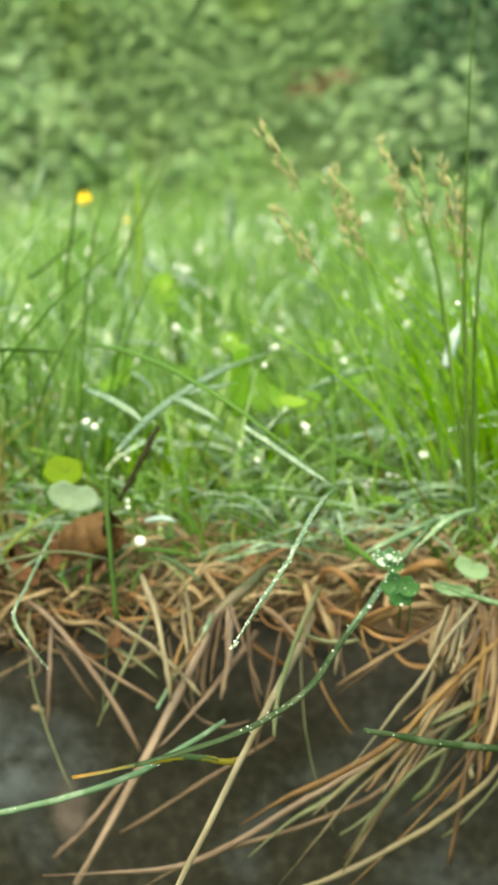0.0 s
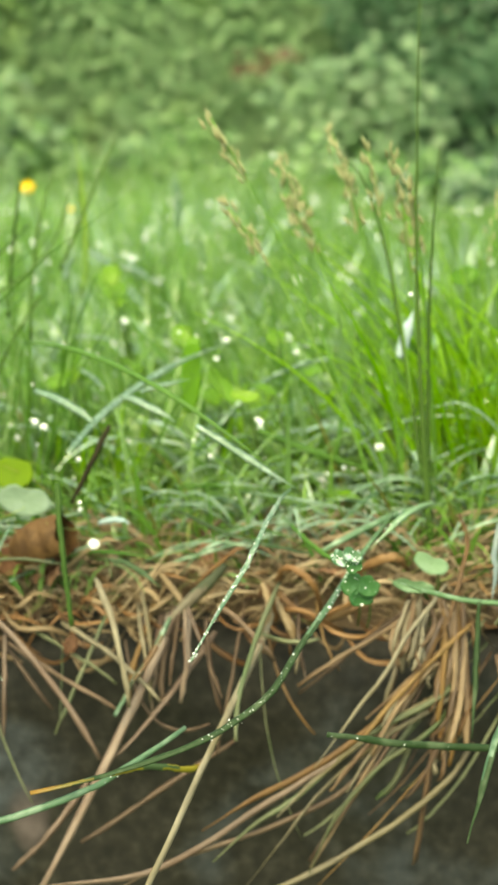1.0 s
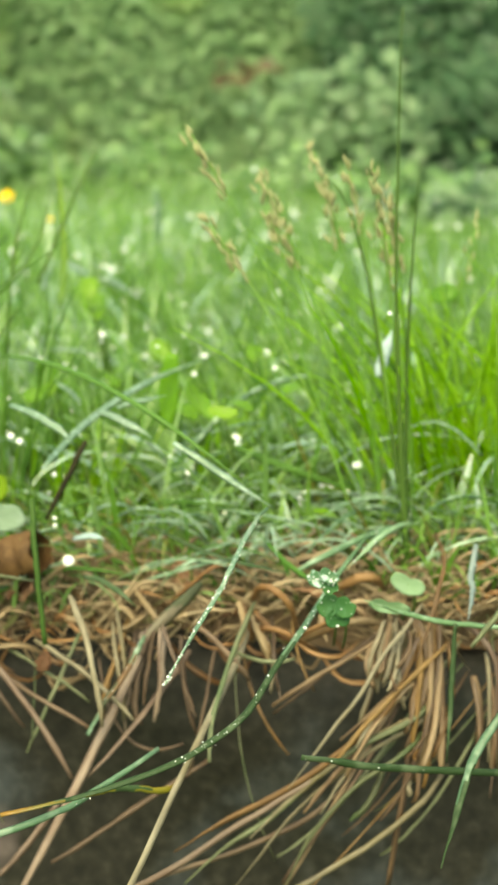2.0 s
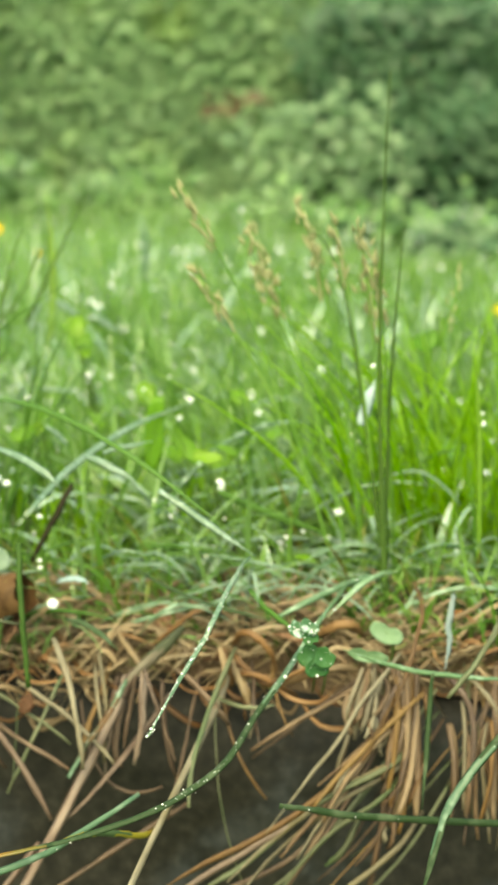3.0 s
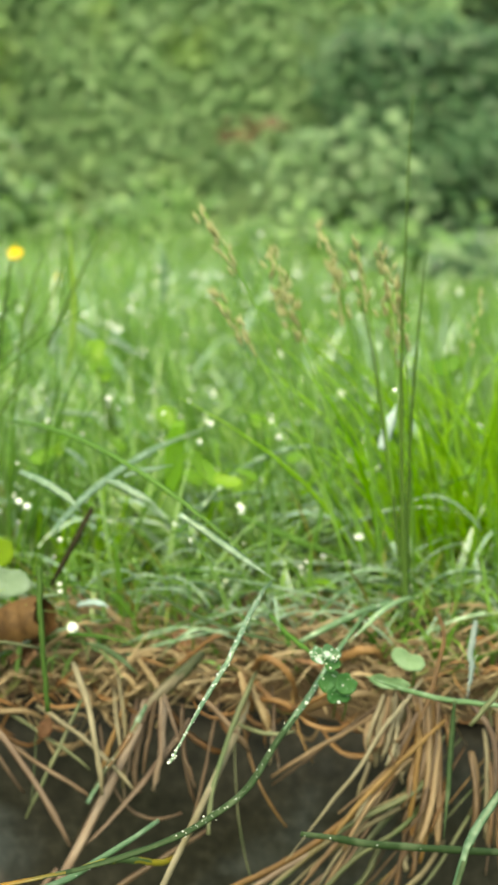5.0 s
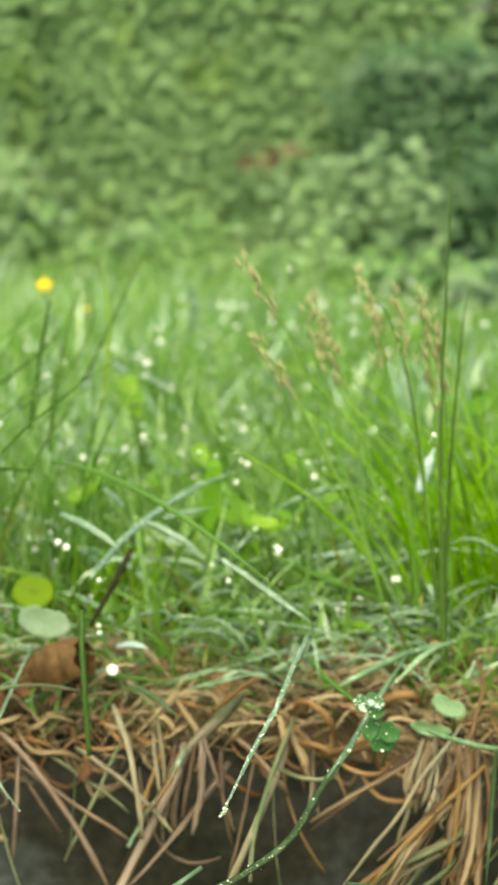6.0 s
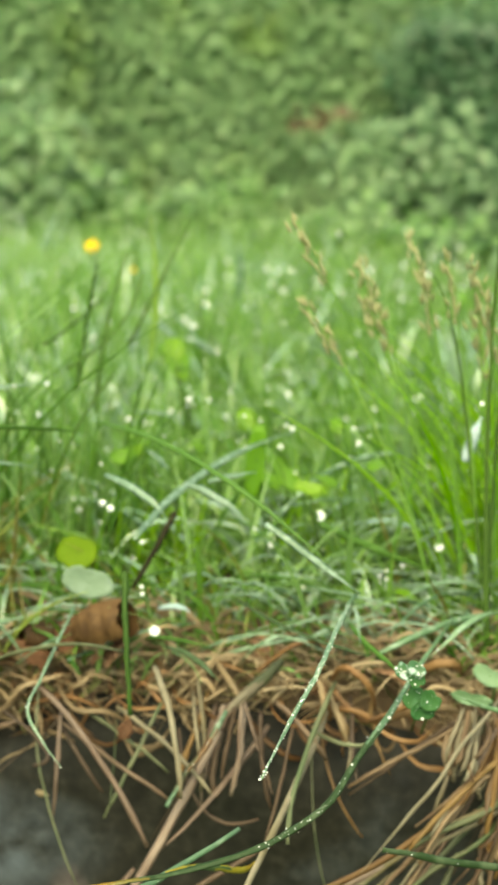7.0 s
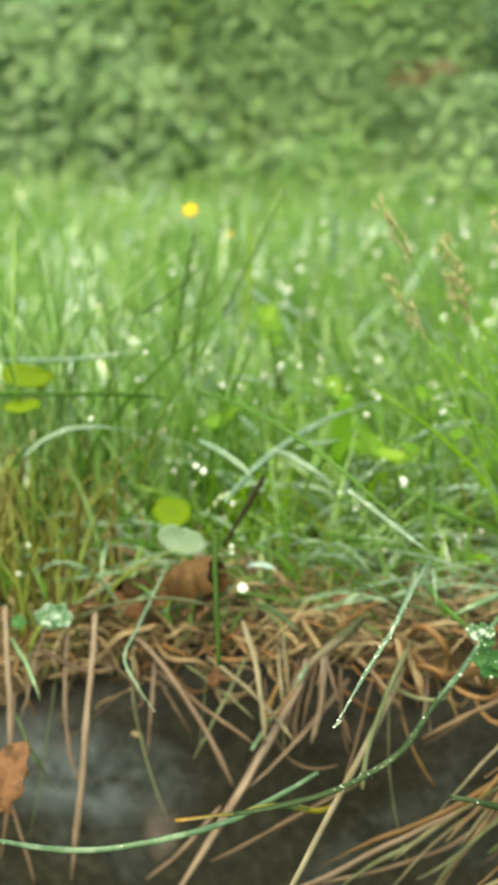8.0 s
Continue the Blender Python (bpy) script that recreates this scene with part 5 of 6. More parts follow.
        ([(0.014, 0.552, 0.056), (0.020, 0.540, 0.054), (0.026, 0.534, 0.047), (0.024, 0.530, 0.038)], 2.2, "mat_tan"))):
    long_blade("withered_grass", knots, mm, (tone,), 0, "broad rusty dead grass blade sagging over the kerb", "grass blade", "dead blades on the kerb", 0.12, 0.4, 40 + seed, 0.5)

# a frayed sheath that lies over the rim, and the half-green blade below it
long_blade("dry_grass_stalk", [(0.039, 0.545, 0.06), (0.033, 0.535, 0.057), (0.028, 0.528, 0.054), (0.022, 0.524, 0.049), (0.019, 0.522, 0.044)], 4.2, ("straw_green", "straw_pale", "straw_pink"), 0, "broad frayed straw sheath lying over the rim", "grass stalk", "dry stalks over the kerb", 0.2, 0.6, 80, 0.7)
long_blade("grass_blade", [(0.021, 0.52, 0.051), (0.018, 0.518, 0.046), (0.014, 0.514, 0.04), (0.008, 0.51, 0.033), (0.005, 0.507, 0.028), (0.002, 0.505, 0.024)], 2.0, ("blade_teal", "straw_orange", "straw_green", "blade_teal"), 5, "half-withered grass blade with a pale blunt tip", "grass blade", "single blades at the turf edge", 0.3, 0.3, 81, 0.9)
long_blade("dry_grass_stalk", [(0.026, 0.524, 0.052), (0.026, 0.521, 0.045), (0.026, 0.519, 0.036), (0.026, 0.518, 0.03)], 1.4, ("straw_pink",), 0, "split fibre of a frayed straw sheath", "grass stalk", "dry stalks over the kerb", 0.3, 0.3, 82, 0.6)
long_blade("dry_grass_stalk", [(0.027, 0.524, 0.053), (0.029, 0.521, 0.047), (0.032, 0.518, 0.038)], 1.3, ("straw_pink",), 0, "split fibre of a frayed straw sheath", "grass stalk", "dry stalks over the kerb", 0.3, 0.3, 83, 0.6)
long_blade("dry_grass_stalk", [(0.024, 0.524, 0.051), (0.022, 0.521, 0.043), (0.02, 0.519, 0.034), (0.019, 0.518, 0.027)], 1.5, ("straw_brown",), 0, "split fibre of a frayed straw sheath", "grass stalk", "dry stalks over the kerb", 0.3, 0.3, 84, 0.6)
long_blade("dry_grass_stalk", [(0.033, 0.522, 0.034), (0.035, 0.519, 0.028), (0.037, 0.517, 0.022)], 1.2, ("straw_brown",), 0, "split fibre of a frayed straw sheath", "grass stalk", "dry stalks over the kerb", 0.3, 0.3, 85, 0.6)

# dewy blades lying level before the tussock
long_blade("grass_blade", [(0.053, 0.606, 0.072), (0.067, 0.602, 0.075), (0.08, 0.6, 0.075), (0.089, 0.6, 0.074)], 1.9, ("blade_wet",), 4, "pale dewy grass blade lying level in the low grass", "grass blade", "single blades at the turf edge", 0.25, 0.2, 90, 0.4)
long_blade("grass_blade", [(0.089, 0.6, 0.075), (0.1, 0.598, 0.075), (0.111, 0.598, 0.074), (0.12, 0.6, 0.072)], 1.8, ("blade_wet",), 4, "pale dewy grass blade lying level in the low grass", "grass blade", "single blades at the turf edge", 0.25, 0.2, 91, 0.4)
long_blade("grass_blade", [(0.097, 0.592, 0.073), (0.108, 0.59, 0.071), (0.117, 0.59, 0.067), (0.126, 0.592, 0.066)], 1.8, ("blade_wet",), 4, "pale dewy grass blade lying level in the low grass", "grass blade", "single blades at the turf edge", 0.25, 0.2, 92, 0.4)
long_blade("grass_blade", [(0.029, 0.596, 0.074), (0.038, 0.592, 0.076), (0.049, 0.59, 0.076)], 1.7, ("blade_wet",), 4, "pale dewy grass blade lying level in the low grass", "grass blade", "single blades at the turf edge", 0.25, 0.2, 93, 0.4)


# fine withered stalks between the long ones, hanging close to the stone
def fine_stalks(n, x0, x1, seed):
    g = np.random.default_rng(seed)
    for _ in range(n):
        x = g.uniform(x0, x1)
        a = np.array([x, 0.540 + g.uniform(0, 0.01), 0.041 + g.uniform(-0.004, 0.006)])
        ln = g.uniform(0.02, 0.075)
        e = a + np.array([g.normal(-0.25, 0.5) * ln, -0.012 - g.uniform(0, 0.014), -ln])
        m = (a + e) / 2 + np.array([g.normal(0, 0.05) * ln, -0.004, 0.06 * ln])
        stalk(a, m, e, g.uniform(0.4, 1.1), ("straw_brown", "straw_brown", "straw_pink", "straw_orange", "straw_green")[g.integers(0, 5)])


def bundle(n, seed):
    """The drooping sheaf of half-dry stalks that sweeps down and sideways from the turf."""
    g = np.random.default_rng(seed)
    for _ in range(n):
        k = g.uniform(0, 1)
        a = np.array([0.112 + 0.03 * k, 0.530 + g.normal(0, 0.003), 0.038 - 0.018 * k + g.normal(0, 0.003)])
        reach = g.uniform(0.35, 1.0)
        e = a + np.array([-0.075 * reach + g.normal(0, 0.006), -0.028 * reach, -0.060 * reach - 0.012 * k])
        m = (a + e) / 2 + np.array([g.normal(-0.002, 0.003), -0.004, -0.003 + g.normal(0, 0.003)])
        stalk(a, m, e, g.uniform(0.6, 1.5), ("straw_brown", "straw_tan", "straw_green", "straw_orange", "straw_green")[g.integers(0, 5)])


fine_stalks(9, -0.13, 0.085, 61)
fine_stalks(7, 0.085, 0.20, 62)
bundle(6, 63)


# ---- sedge, rush tuft and lawn weeds ----
def spikelet_mesh():
    """A small scaly spikelet, pointed at the tip, lying along +z."""
    verts, faces = [], []
    rows, sides = 7, 7
    for i in range(rows):
        u = i / (rows - 1)
        r = 0.5 * math.sin(math.pi * (0.08 + 0.9 * u) ** 0.8) * (1.0 + 0.25 * (i % 2))
        for k in range(sides):
            q = 2 * math.pi * (k + 0.5 * (i % 2)) / sides
            verts.append((r * 0.42 * math.cos(q), r * 0.42 * math.sin(q), u))
    for i in range(rows - 1):
        for k in range(sides):
            faces.append((i * sides + k, i * sides + (k + 1) % sides, (i + 1) * sides + (k + 1) % sides, (i + 1) * sides + k))
    return mesh_of("spikelet", verts, faces, "spikelet")


SPIKELET = spikelet_mesh()


def sedge(base, head, lean, count, seed):
    """A flowering sedge: a thin stem with a loose head of spikelets."""
    g = np.random.default_rng(seed)
    base, head = np.array(base), np.array(head)
    root = tagged(new("sedge"), "flowering sedge with straw-yellow spikelets on a thin stem", "sedge", "flowering sedges in the tuft")
    root.location = base
    mid = (head - base) * 0.5 + np.array([-lean * 0.35, 0.004, 0.006])
    pts = curve_points((0, 0, -0.01), mid, head - base, 14)
    part("stem", mesh_of("stem", *sweep(pts, np.linspace(0.0012, 0.0006, 14), 0.9, 5), "sedge_stem"), root)
    tip = pts[-1]
    axis = Vector(pts[-1] - pts[-4]).normalized()
    for k in range(4 * count + 10):
        ob = part("spikelet", SPIKELET, root, "straw-yellow scaly spikelet")
        at = Vector(tip) - axis * (0.026 * k / (4 * count + 10)) + Vector(g.normal(0, 0.0013, 3))
        way = (axis + Vector((g.normal(-0.05, 0.30), g.normal(0, 0.3), 0.25))).normalized()
        s = g.uniform(0.0032, 0.0050)
        ob.matrix_local = Matrix.LocRotScale(at, way.to_track_quat("Z", "Y"), (s * 0.62, s * 0.62, s))
    return root


sedge((0.100, 0.585, 0.050), (0.0400, 0.570, 0.2120), -0.012, 4, 1)
sedge((0.102, 0.590, 0.050), (0.0430, 0.575, 0.1830), -0.010, 5, 2)
sedge((0.104, 0.592, 0.050), (0.0630, 0.600, 0.1960), -0.010, 6, 3)
sedge((0.106, 0.596, 0.050), (0.0640, 0.602, 0.1840), -0.008, 5, 4)
sedge((0.108, 0.588, 0.050), (0.0820, 0.600, 0.2060), -0.008, 4, 5)
sedge((0.110, 0.600, 0.050), (0.0860, 0.600, 0.1930), -0.007, 3, 6)
sedge((0.114, 0.590, 0.050), (0.0935, 0.580, 0.2000), -0.006, 4, 7)
sedge((0.116, 0.592, 0.050), (0.1020, 0.570, 0.1980), -0.004, 5, 8)
sedge((0.118, 0.586, 0.050), (0.1080, 0.572, 0.1870), -0.004, 5, 9)
sedge((0.122, 0.610, 0.050), (0.1060, 0.600, 0.1780), -0.004, 3, 10)
sedge((0.128, 0.620, 0.050), (0.1480, 0.640, 0.1740), 0.004, 0, 11)


def tuft(x, y, n, spread, height, lean_x, width, material, label, seed):
    """One tussock of fine blades fanning from one root."""
    g = np.random.default_rng(seed)
    verts, faces = [], []
    for _ in range(n):
        a = np.array([g.normal(0, spread), g.normal(0, spread), -0.01])
        h = height * g.uniform(0.38, 1.05)
        out = np.array([min(0.75, max(-0.75, g.normal(lean_x, 0.3))), g.normal(0, 0.3), 0]) * h
        e = a + out + np.array([0, 0, h * g.uniform(0.7, 1.0)])
        m = (a + e) / 2 - out * 0.18 + np.array([0, 0, 0.05 * h])
        w = g.uniform(0.6, 1.2) * width * np.clip(2.2 * (1 - np.linspace(0, 1, 8)), 0.1, 1)
        v, f = sweep(curve_points(a, m, e, 8), w, 0.25, 4, (g.normal(0, 0.4), -1, 0.2), g.normal(0, 0.8))
        o = len(verts)
        verts += v
        faces += [tuple(i + o for i in q) for q in f]
    ob = thing("grass_tuft", mesh_of("grass_tuft", verts, faces, material), label, "grass", kind="stuff")
    ob.location = (x, y, LAWN - 0.004)
    return ob


tuft(0.134, 0.630, 62, 0.015, 0.132, -0.22, 0.0020, "tuft", "bright green fine-bladed grass tussock", 71)
tuft(0.166, 0.645, 60, 0.018, 0.135, -0.14, 0.0021, "tuft", "bright green fine-bladed grass tussock", 72)
tuft(0.215, 0.660, 60, 0.024, 0.130, -0.04, 0.0022, "tuft", "bright green fine-bladed grass tussock", 73)
tuft(0.190, 0.700, 44, 0.026, 0.140, -0.10, 0.0022, "tuft", "bright green fine-bladed grass tussock", 84)
tuft(-0.060, 0.650, 40, 0.018, 0.150, -0.10, 0.0014, "tuft_blue", "slender bluish grass tussock", 74)
tuft(-0.105, 0.640, 45, 0.020, 0.175, 0.02, 0.0014, "tuft_blue", "slender bluish grass tussock", 75)
tuft(-0.150, 0.660, 45, 0.020, 0.170, 0.10, 0.0016, "tuft_blue", "slender bluish grass tussock", 85)
tuft(-0.085, 0.630, 20, 0.020, 0.165, 0.30, 0.0014, "grass_dark", "dark slender leaning grass tussock", 89)
tuft(-0.040, 0.640, 14, 0.020, 0.150, 0.18, 0.0013, "grass_dark", "dark slender leaning grass tussock", 90)
tuft(-0.125, 0.640, 18, 0.024, 0.170, 0.25, 0.0014, "grass_dark", "dark slender leaning grass tussock", 92)
tuft(-0.095, 0.568, 40, 0.020, 0.060, 0.05, 0.0018, "tuft_brown", "half-withered grass tussock at the turf edge", 79)
tuft(-0.105, 0.600, 60, 0.022, 0.090, 0.02, 0.0018, "tuft_brown", "half-withered olive grass tussock", 86)
tuft(-0.150, 0.605, 70, 0.024, 0.100, 0.05, 0.0020, "tuft_brown", "half-withered olive grass tussock", 87)
tuft(-0.130, 0.575, 55, 0.022, 0.075, -0.05, 0.0020, "tuft_brown", "half-withered grass tussock at the turf edge", 76)
tuft(-0.015, 0.640, 30, 0.012, 0.070, 0.10, 0.0026, "tuft", "short green grass tussock", 77)
tuft(0.050, 0.660, 30, 0.014, 0.075, 0.05, 0.0026, "tuft", "short green grass tussock", 78)


def buttercup(at, flower_mm, tilt, seed, bud=False):
    """A yellow meadow flower on a thin branched stem; a bud stays closed and small."""
    g = np.random.default_rng(seed)
    x, y, z = at
    label = "small yellow-green flower bud on a thin stem" if bud else "yellow buttercup flower on a thin green stem"
    root = tagged(new("buttercup"), label, "flower", "buttercups in the lawn")
    root.location = (x + 0.008, y, LAWN - 0.01)
    top = np.array([-0.008, 0, z - LAWN + 0.01])
    part("stem", mesh_of("stem", *sweep(curve_points((0, 0, 0), top * 0.5 + np.array([0.006, 0.004, 0]), top, 10), np.linspace(0.002, 0.0011, 10), 1.0, 6), "rush"), root)
    r = flower_mm / 2000
    for k in range(5):
        ob = part("petal", PETAL, root, "glossy yellow petal")
        turn = Matrix.Rotation(2 * math.pi * k / 5, 4, "Z") @ Matrix.Rotation(radians(66 if bud else 28), 4, "X")
        ob.matrix_local = Matrix.Translation(top) @ Matrix.Rotation(radians(tilt), 4, "X") @ turn @ Matrix.Scale(r / 0.01, 4)
    v, f = ico(r * 0.28, 0.7)
    heart = part("centre", mesh_of("centre", v, f, "spikelet"), root)
    heart.matrix_local = Matrix.Translation(top) @ Matrix.Rotation(radians(tilt), 4, "X") @ Matrix.Translation((0, 0, r * 0.25))
    for k in range(3):
        ob = part("leaf", WEED_LEAF, root, "lobed green leaf")
        ob.matrix_local = Matrix.Translation((0, 0, 0.015 + 0.01 * k)) @ Matrix.Rotation(k * 2.2 + seed, 4, "Z") @ Matrix.Rotation(radians(35), 4, "X") @ Matrix.Scale(0.5, 4)
    return root


PETAL = leaf_mesh("petal", "petal", 0.010, 0.0095, 0.15, -0.25, 0, 0.7)
LAWN_LEAF = leaf_mesh("leaf", "lawn_leaf", 0.018, 0.014, 0.25, 0.3, 0.12, rounded=True)
PLANTAIN_LEAF = leaf_mesh("leaf", "plantain", 0.06, 0.017, 0.2, 0.3)
WEED_LEAF = leaf_mesh("leaf", "weed_leaf", 0.06, 0.017, 0.2, 0.35)
FOOT_LEAF = leaf_mesh("leaf", "foot_leaf", 0.06, 0.02, 0.2, 0.35)
ROUND_LEAF = leaf_mesh("leaf", "weed_leaf", 0.03, 0.022, 0.15, 0.15)

buttercup((-0.137, 1.081, 0.174), 15, 48, 1)
buttercup((-0.105, 1.080, 0.157), 8, 25, 2, True)
buttercup((0.2332, 1.000, 0.118), 13, 45, 3)


def rosette(x, y, leaves, scale, rise, mesh, label, seed, z=LAWN - 0.006):
    """A low broad-leaved weed: leaves rising from one crown."""
    g = np.random.default_rng(seed)
    root = tagged(new("lawn_weed"), label, "weed", "broad-leaved weeds in the lawn")
    root.location = (x, y, z)
    for k in range(leaves):
        ob = part("leaf", mesh, root)
        s = scale * g.uniform(0.75, 1.2)
        ob.matrix_local = Matrix.Rotation(2 * math.pi * k / leaves + g.normal(0, 0.3), 4, "Z") @ Matrix.Rotation(radians(rise + g.normal(0, 12)), 4, "X") @ Matrix.Rotation(g.normal(0, 0.25), 4, "Y") @ Matrix.Diagonal((s, s, s, 1))
    return root


rosette(0.010, 0.700, 4, 0.95, 70, PLANTAIN_LEAF, "upright broad green plantain leaves in the lawn", 1)
rosette(0.030, 0.760, 4, 0.8, 55, WEED_LEAF, "bright green broad-leaved weed in the lawn", 2)
rosette(-0.060, 0.690, 4, 0.7, 60, WEED_LEAF, "bright green broad-leaved weed in the lawn", 3)
rosette(0.075, 0.720, 3, 0.75, 40, ROUND_LEAF, "round-leaved bright green weed in the lawn", 4)
rosette(-0.090, 0.800, 4, 0.8, 60, WEED_LEAF, "bright green broad-leaved weed in the lawn", 5)
near_rng = np.random.default_rng(95)
for k in range(42):
    wy = near_rng.uniform(0.62, 0.95)
    wx = 0.06 + near_rng.uniform(-0.30, 0.26) * (wy - 0.13)
    rosette(wx, wy, int(near_rng.integers(2, 5)), near_rng.uniform(0.5, 1.05), near_rng.uniform(30, 65), (WEED_LEAF, ROUND_LEAF, ROUND_LEAF)[int(near_rng.integers(0, 3))],
            "small bright green broad-leaved weed in the lawn", 400 + k)
weed_rng = np.random.default_rng(91)
for k in range(46):
    wy = weed_rng.uniform(0.72, 2.2)
    wx = weed_rng.uniform(-0.32, 0.34) * wy
    rosette(wx, wy, int(weed_rng.integers(3, 6)), weed_rng.uniform(0.7, 1.2), weed_rng.uniform(35, 70), (WEED_LEAF, ROUND_LEAF)[int(weed_rng.integers(0, 2))],
            "bright green broad-leaved weed in the lawn", 100 + k)
for k in range(40):
    wx, wy = weed_rng.uniform(-0.9, 1.1), weed_rng.uniform(2.5, 3.15)
    rosette(wx, wy, 5, weed_rng.uniform(0.9, 1.6), weed_rng.uniform(35, 70), FOOT_LEAF, "leafy green weed at the foot of the hedge", 200 + k)


def placed_leaf(name, mesh, at, yaw, rise, roll, scale, label, category, foot=None, material="rush"):
    """One leaf that faces its own way; with a foot it stands on a thin stalk."""
    root = tagged(new(name), label, category)
    root.location = foot or at
    off = Vector(at) - root.location
    ob = part("leaf", mesh, root)
    ob.matrix_local = Matrix.Translation(off) @ Euler((radians(rise), radians(roll), radians(yaw))).to_matrix().to_4x4() @ Matrix.Scale(scale, 4)
    if foot:
        mid = np.array(off) * 0.5 + np.array([0.003, 0.002, 0])
        part("leaf_stalk", mesh_of("leaf_stalk", *sweep(curve_points((0, 0, -0.004), mid, tuple(off), 8), np.linspace(0.0014, 0.0008, 8), 1.0, 6), material), root)
    return root


placed_leaf("lawn_weed", PLANTAIN_LEAF, (-0.1500, 0.700, 0.1120), -78, 12, 40, 0.55, "broad green leaf lying over in the lawn", "weed", (-0.156, 0.705, 0.045))
placed_leaf("plantain_leaf", PLANTAIN_LEAF, (0.0100, 0.660, 0.0520), 4, 84, 8, 1.15, "upright broad green plantain leaf in the lawn", "leaf")
placed_leaf("plantain_leaf", PLANTAIN_LEAF, (0.0040, 0.655, 0.0500), 20, 74, -14, 0.85, "leaning broad green plantain leaf in the lawn", "leaf")
placed_leaf("plantain_leaf", PLANTAIN_LEAF, (0.0480, 0.650, 0.0560), -30, 62, 12, 0.70, "leaning broad green plantain leaf in the lawn", "leaf")
placed_leaf("lawn_weed", LAWN_LEAF, (-0.0280, 0.780, 0.1210), 20, 50, 10, 0.62, "bright lime-green leaf on a thin stalk in the lawn", "weed", (-0.0220, 0.784, 0.045))
placed_leaf("lawn_weed", LAWN_LEAF, (-0.0350, 0.660, 0.1030), -35, 55, 0, 0.62, "bright lime-green leaf on a thin stalk in the lawn", "weed", (-0.0290, 0.664, 0.045))
placed_leaf("lawn_weed", LAWN_LEAF, (-0.0070, 0.680, 0.1040), 30, 40, 20, 0.62, "bright lime-green leaf on a thin stalk in the lawn", "weed", (-0.0010, 0.684, 0.045))
placed_leaf("lawn_weed", LAWN_LEAF, (0.0440, 0.640, 0.0920), -60, 35, 10, 0.6, "bright lime-green leaf on a thin stalk in the lawn", "weed", (0.0500, 0.644, 0.045))
placed_leaf("lawn_weed", LAWN_LEAF, (0.0560, 0.700, 0.1100), 10, 60, 0, 0.55, "bright lime-green leaf on a thin stalk in the lawn", "weed", (0.0620, 0.704, 0.045))
placed_leaf("lawn_weed", LAWN_LEAF, (-0.0320, 0.800, 0.1210), 40, 55, 0, 0.8, "bright lime-green leaf on a thin stalk in the lawn", "weed", (-0.0260, 0.804, 0.045))
placed_leaf("lawn_weed", LAWN_LEAF, (0.0700, 0.630, 0.1090), -40, 30, 0, 0.6, "bright lime-green leaf on a thin stalk in the lawn", "weed", (0.0760, 0.634, 0.045))
placed_leaf("lawn_weed", LAWN_LEAF, (0.0560, 0.620, 0.1040), 60, 35, 0, 0.6, "bright lime-green leaf on a thin stalk in the lawn", "weed", (0.0620, 0.624, 0.045))
placed_leaf("lawn_weed", LAWN_LEAF, (0.0150, 0.680, 0.1140), 15, 70, 0, 0.7, "bright lime-green leaf on a thin stalk in the lawn", "weed", (0.0210, 0.684, 0.045))
placed_leaf("lawn_weed", LAWN_LEAF, (-0.0320, 0.780, 0.1320), 10, 65, 5, 0.8, "bright lime-green leaf on a thin stalk in the lawn", "weed", (-0.0260, 0.784, 0.045))
placed_leaf("lawn_weed", LAWN_LEAF, (-0.0390, 0.820, 0.1260), 30, 50, 0, 0.8, "bright lime-green leaf on a thin stalk in the lawn", "weed", (-0.0330, 0.824, 0.045))
placed_leaf("lawn_weed", LAWN_LEAF, (-0.1260, 0.660, 0.1180), -70, 40, 0, 0.9, "bright lime-green leaf on a thin stalk in the lawn", "weed", (-0.1200, 0.664, 0.045))
placed_leaf("lawn_weed", LAWN_LEAF, (0.0300, 0.660, 0.0920), 40, 45, 0, 0.7, "bright lime-green leaf on a thin stalk in the lawn", "weed", (0.0360, 0.664, 0.045))
placed_leaf("lawn_weed", LAWN_LEAF, (0.1220, 0.680, 0.0840), 20, 50, 0, 0.7, "bright lime-green leaf on a thin stalk in the lawn", "weed", (0.1280, 0.684, 0.045))
placed_leaf("lawn_weed", LAWN_LEAF, (0.0870, 0.580, 0.0720), 80, 25, 0, 0.5, "bright lime-green leaf on a thin stalk in the lawn", "weed", (0.0930, 0.584, 0.045))


def disc_leaf(name, material, across, tall, cup, notch, seed):
    """A rounded leaf, cupped and wavy at the rim, notched at the tip; stands in the xz plane, facing -y."""
    rings, n = 6, 22
    verts, faces = [], []
    for side in (0, 1):
        for i in range(rings):
            r = i / (rings - 1)
            for k in range(n):
                q = 2 * math.pi * k / n
                dent = 1 - notch * math.exp(-(((q - math.pi / 2) / 0.35) ** 2)) + 0.10 * noise.noise((1.6 * math.cos(q), 1.6 * math.sin(q), seed)) + 0.06 * noise.noise((4 * math.cos(q), 4 * math.sin(q), seed))
                vein = 0.03 * across * math.exp(-((math.cos(q) / 0.25) ** 2)) * r
                verts.append((across / 2 * r * dent * math.cos(q), 0.0003 * side - cup * across * r * r + vein + 0.05 * across * r * r * noise.noise((2 * math.cos(q), 2 * math.sin(q), seed + 5)), tall / 2 * r * dent * math.sin(q)))
    step = rings * n
    for i in range(rings - 1):
        for k in range(n):
            a, b = i * n + k, i * n + (k + 1) % n
            faces.append((a, b, b + n, a + n))
            faces.append((step + a, step + a + n, step + b + n, step + b))
    for k in range(n):
        a, b = (rings - 1) * n + k, (rings - 1) * n + (k + 1) % n
        faces.append((a, b, step + b, step + a))
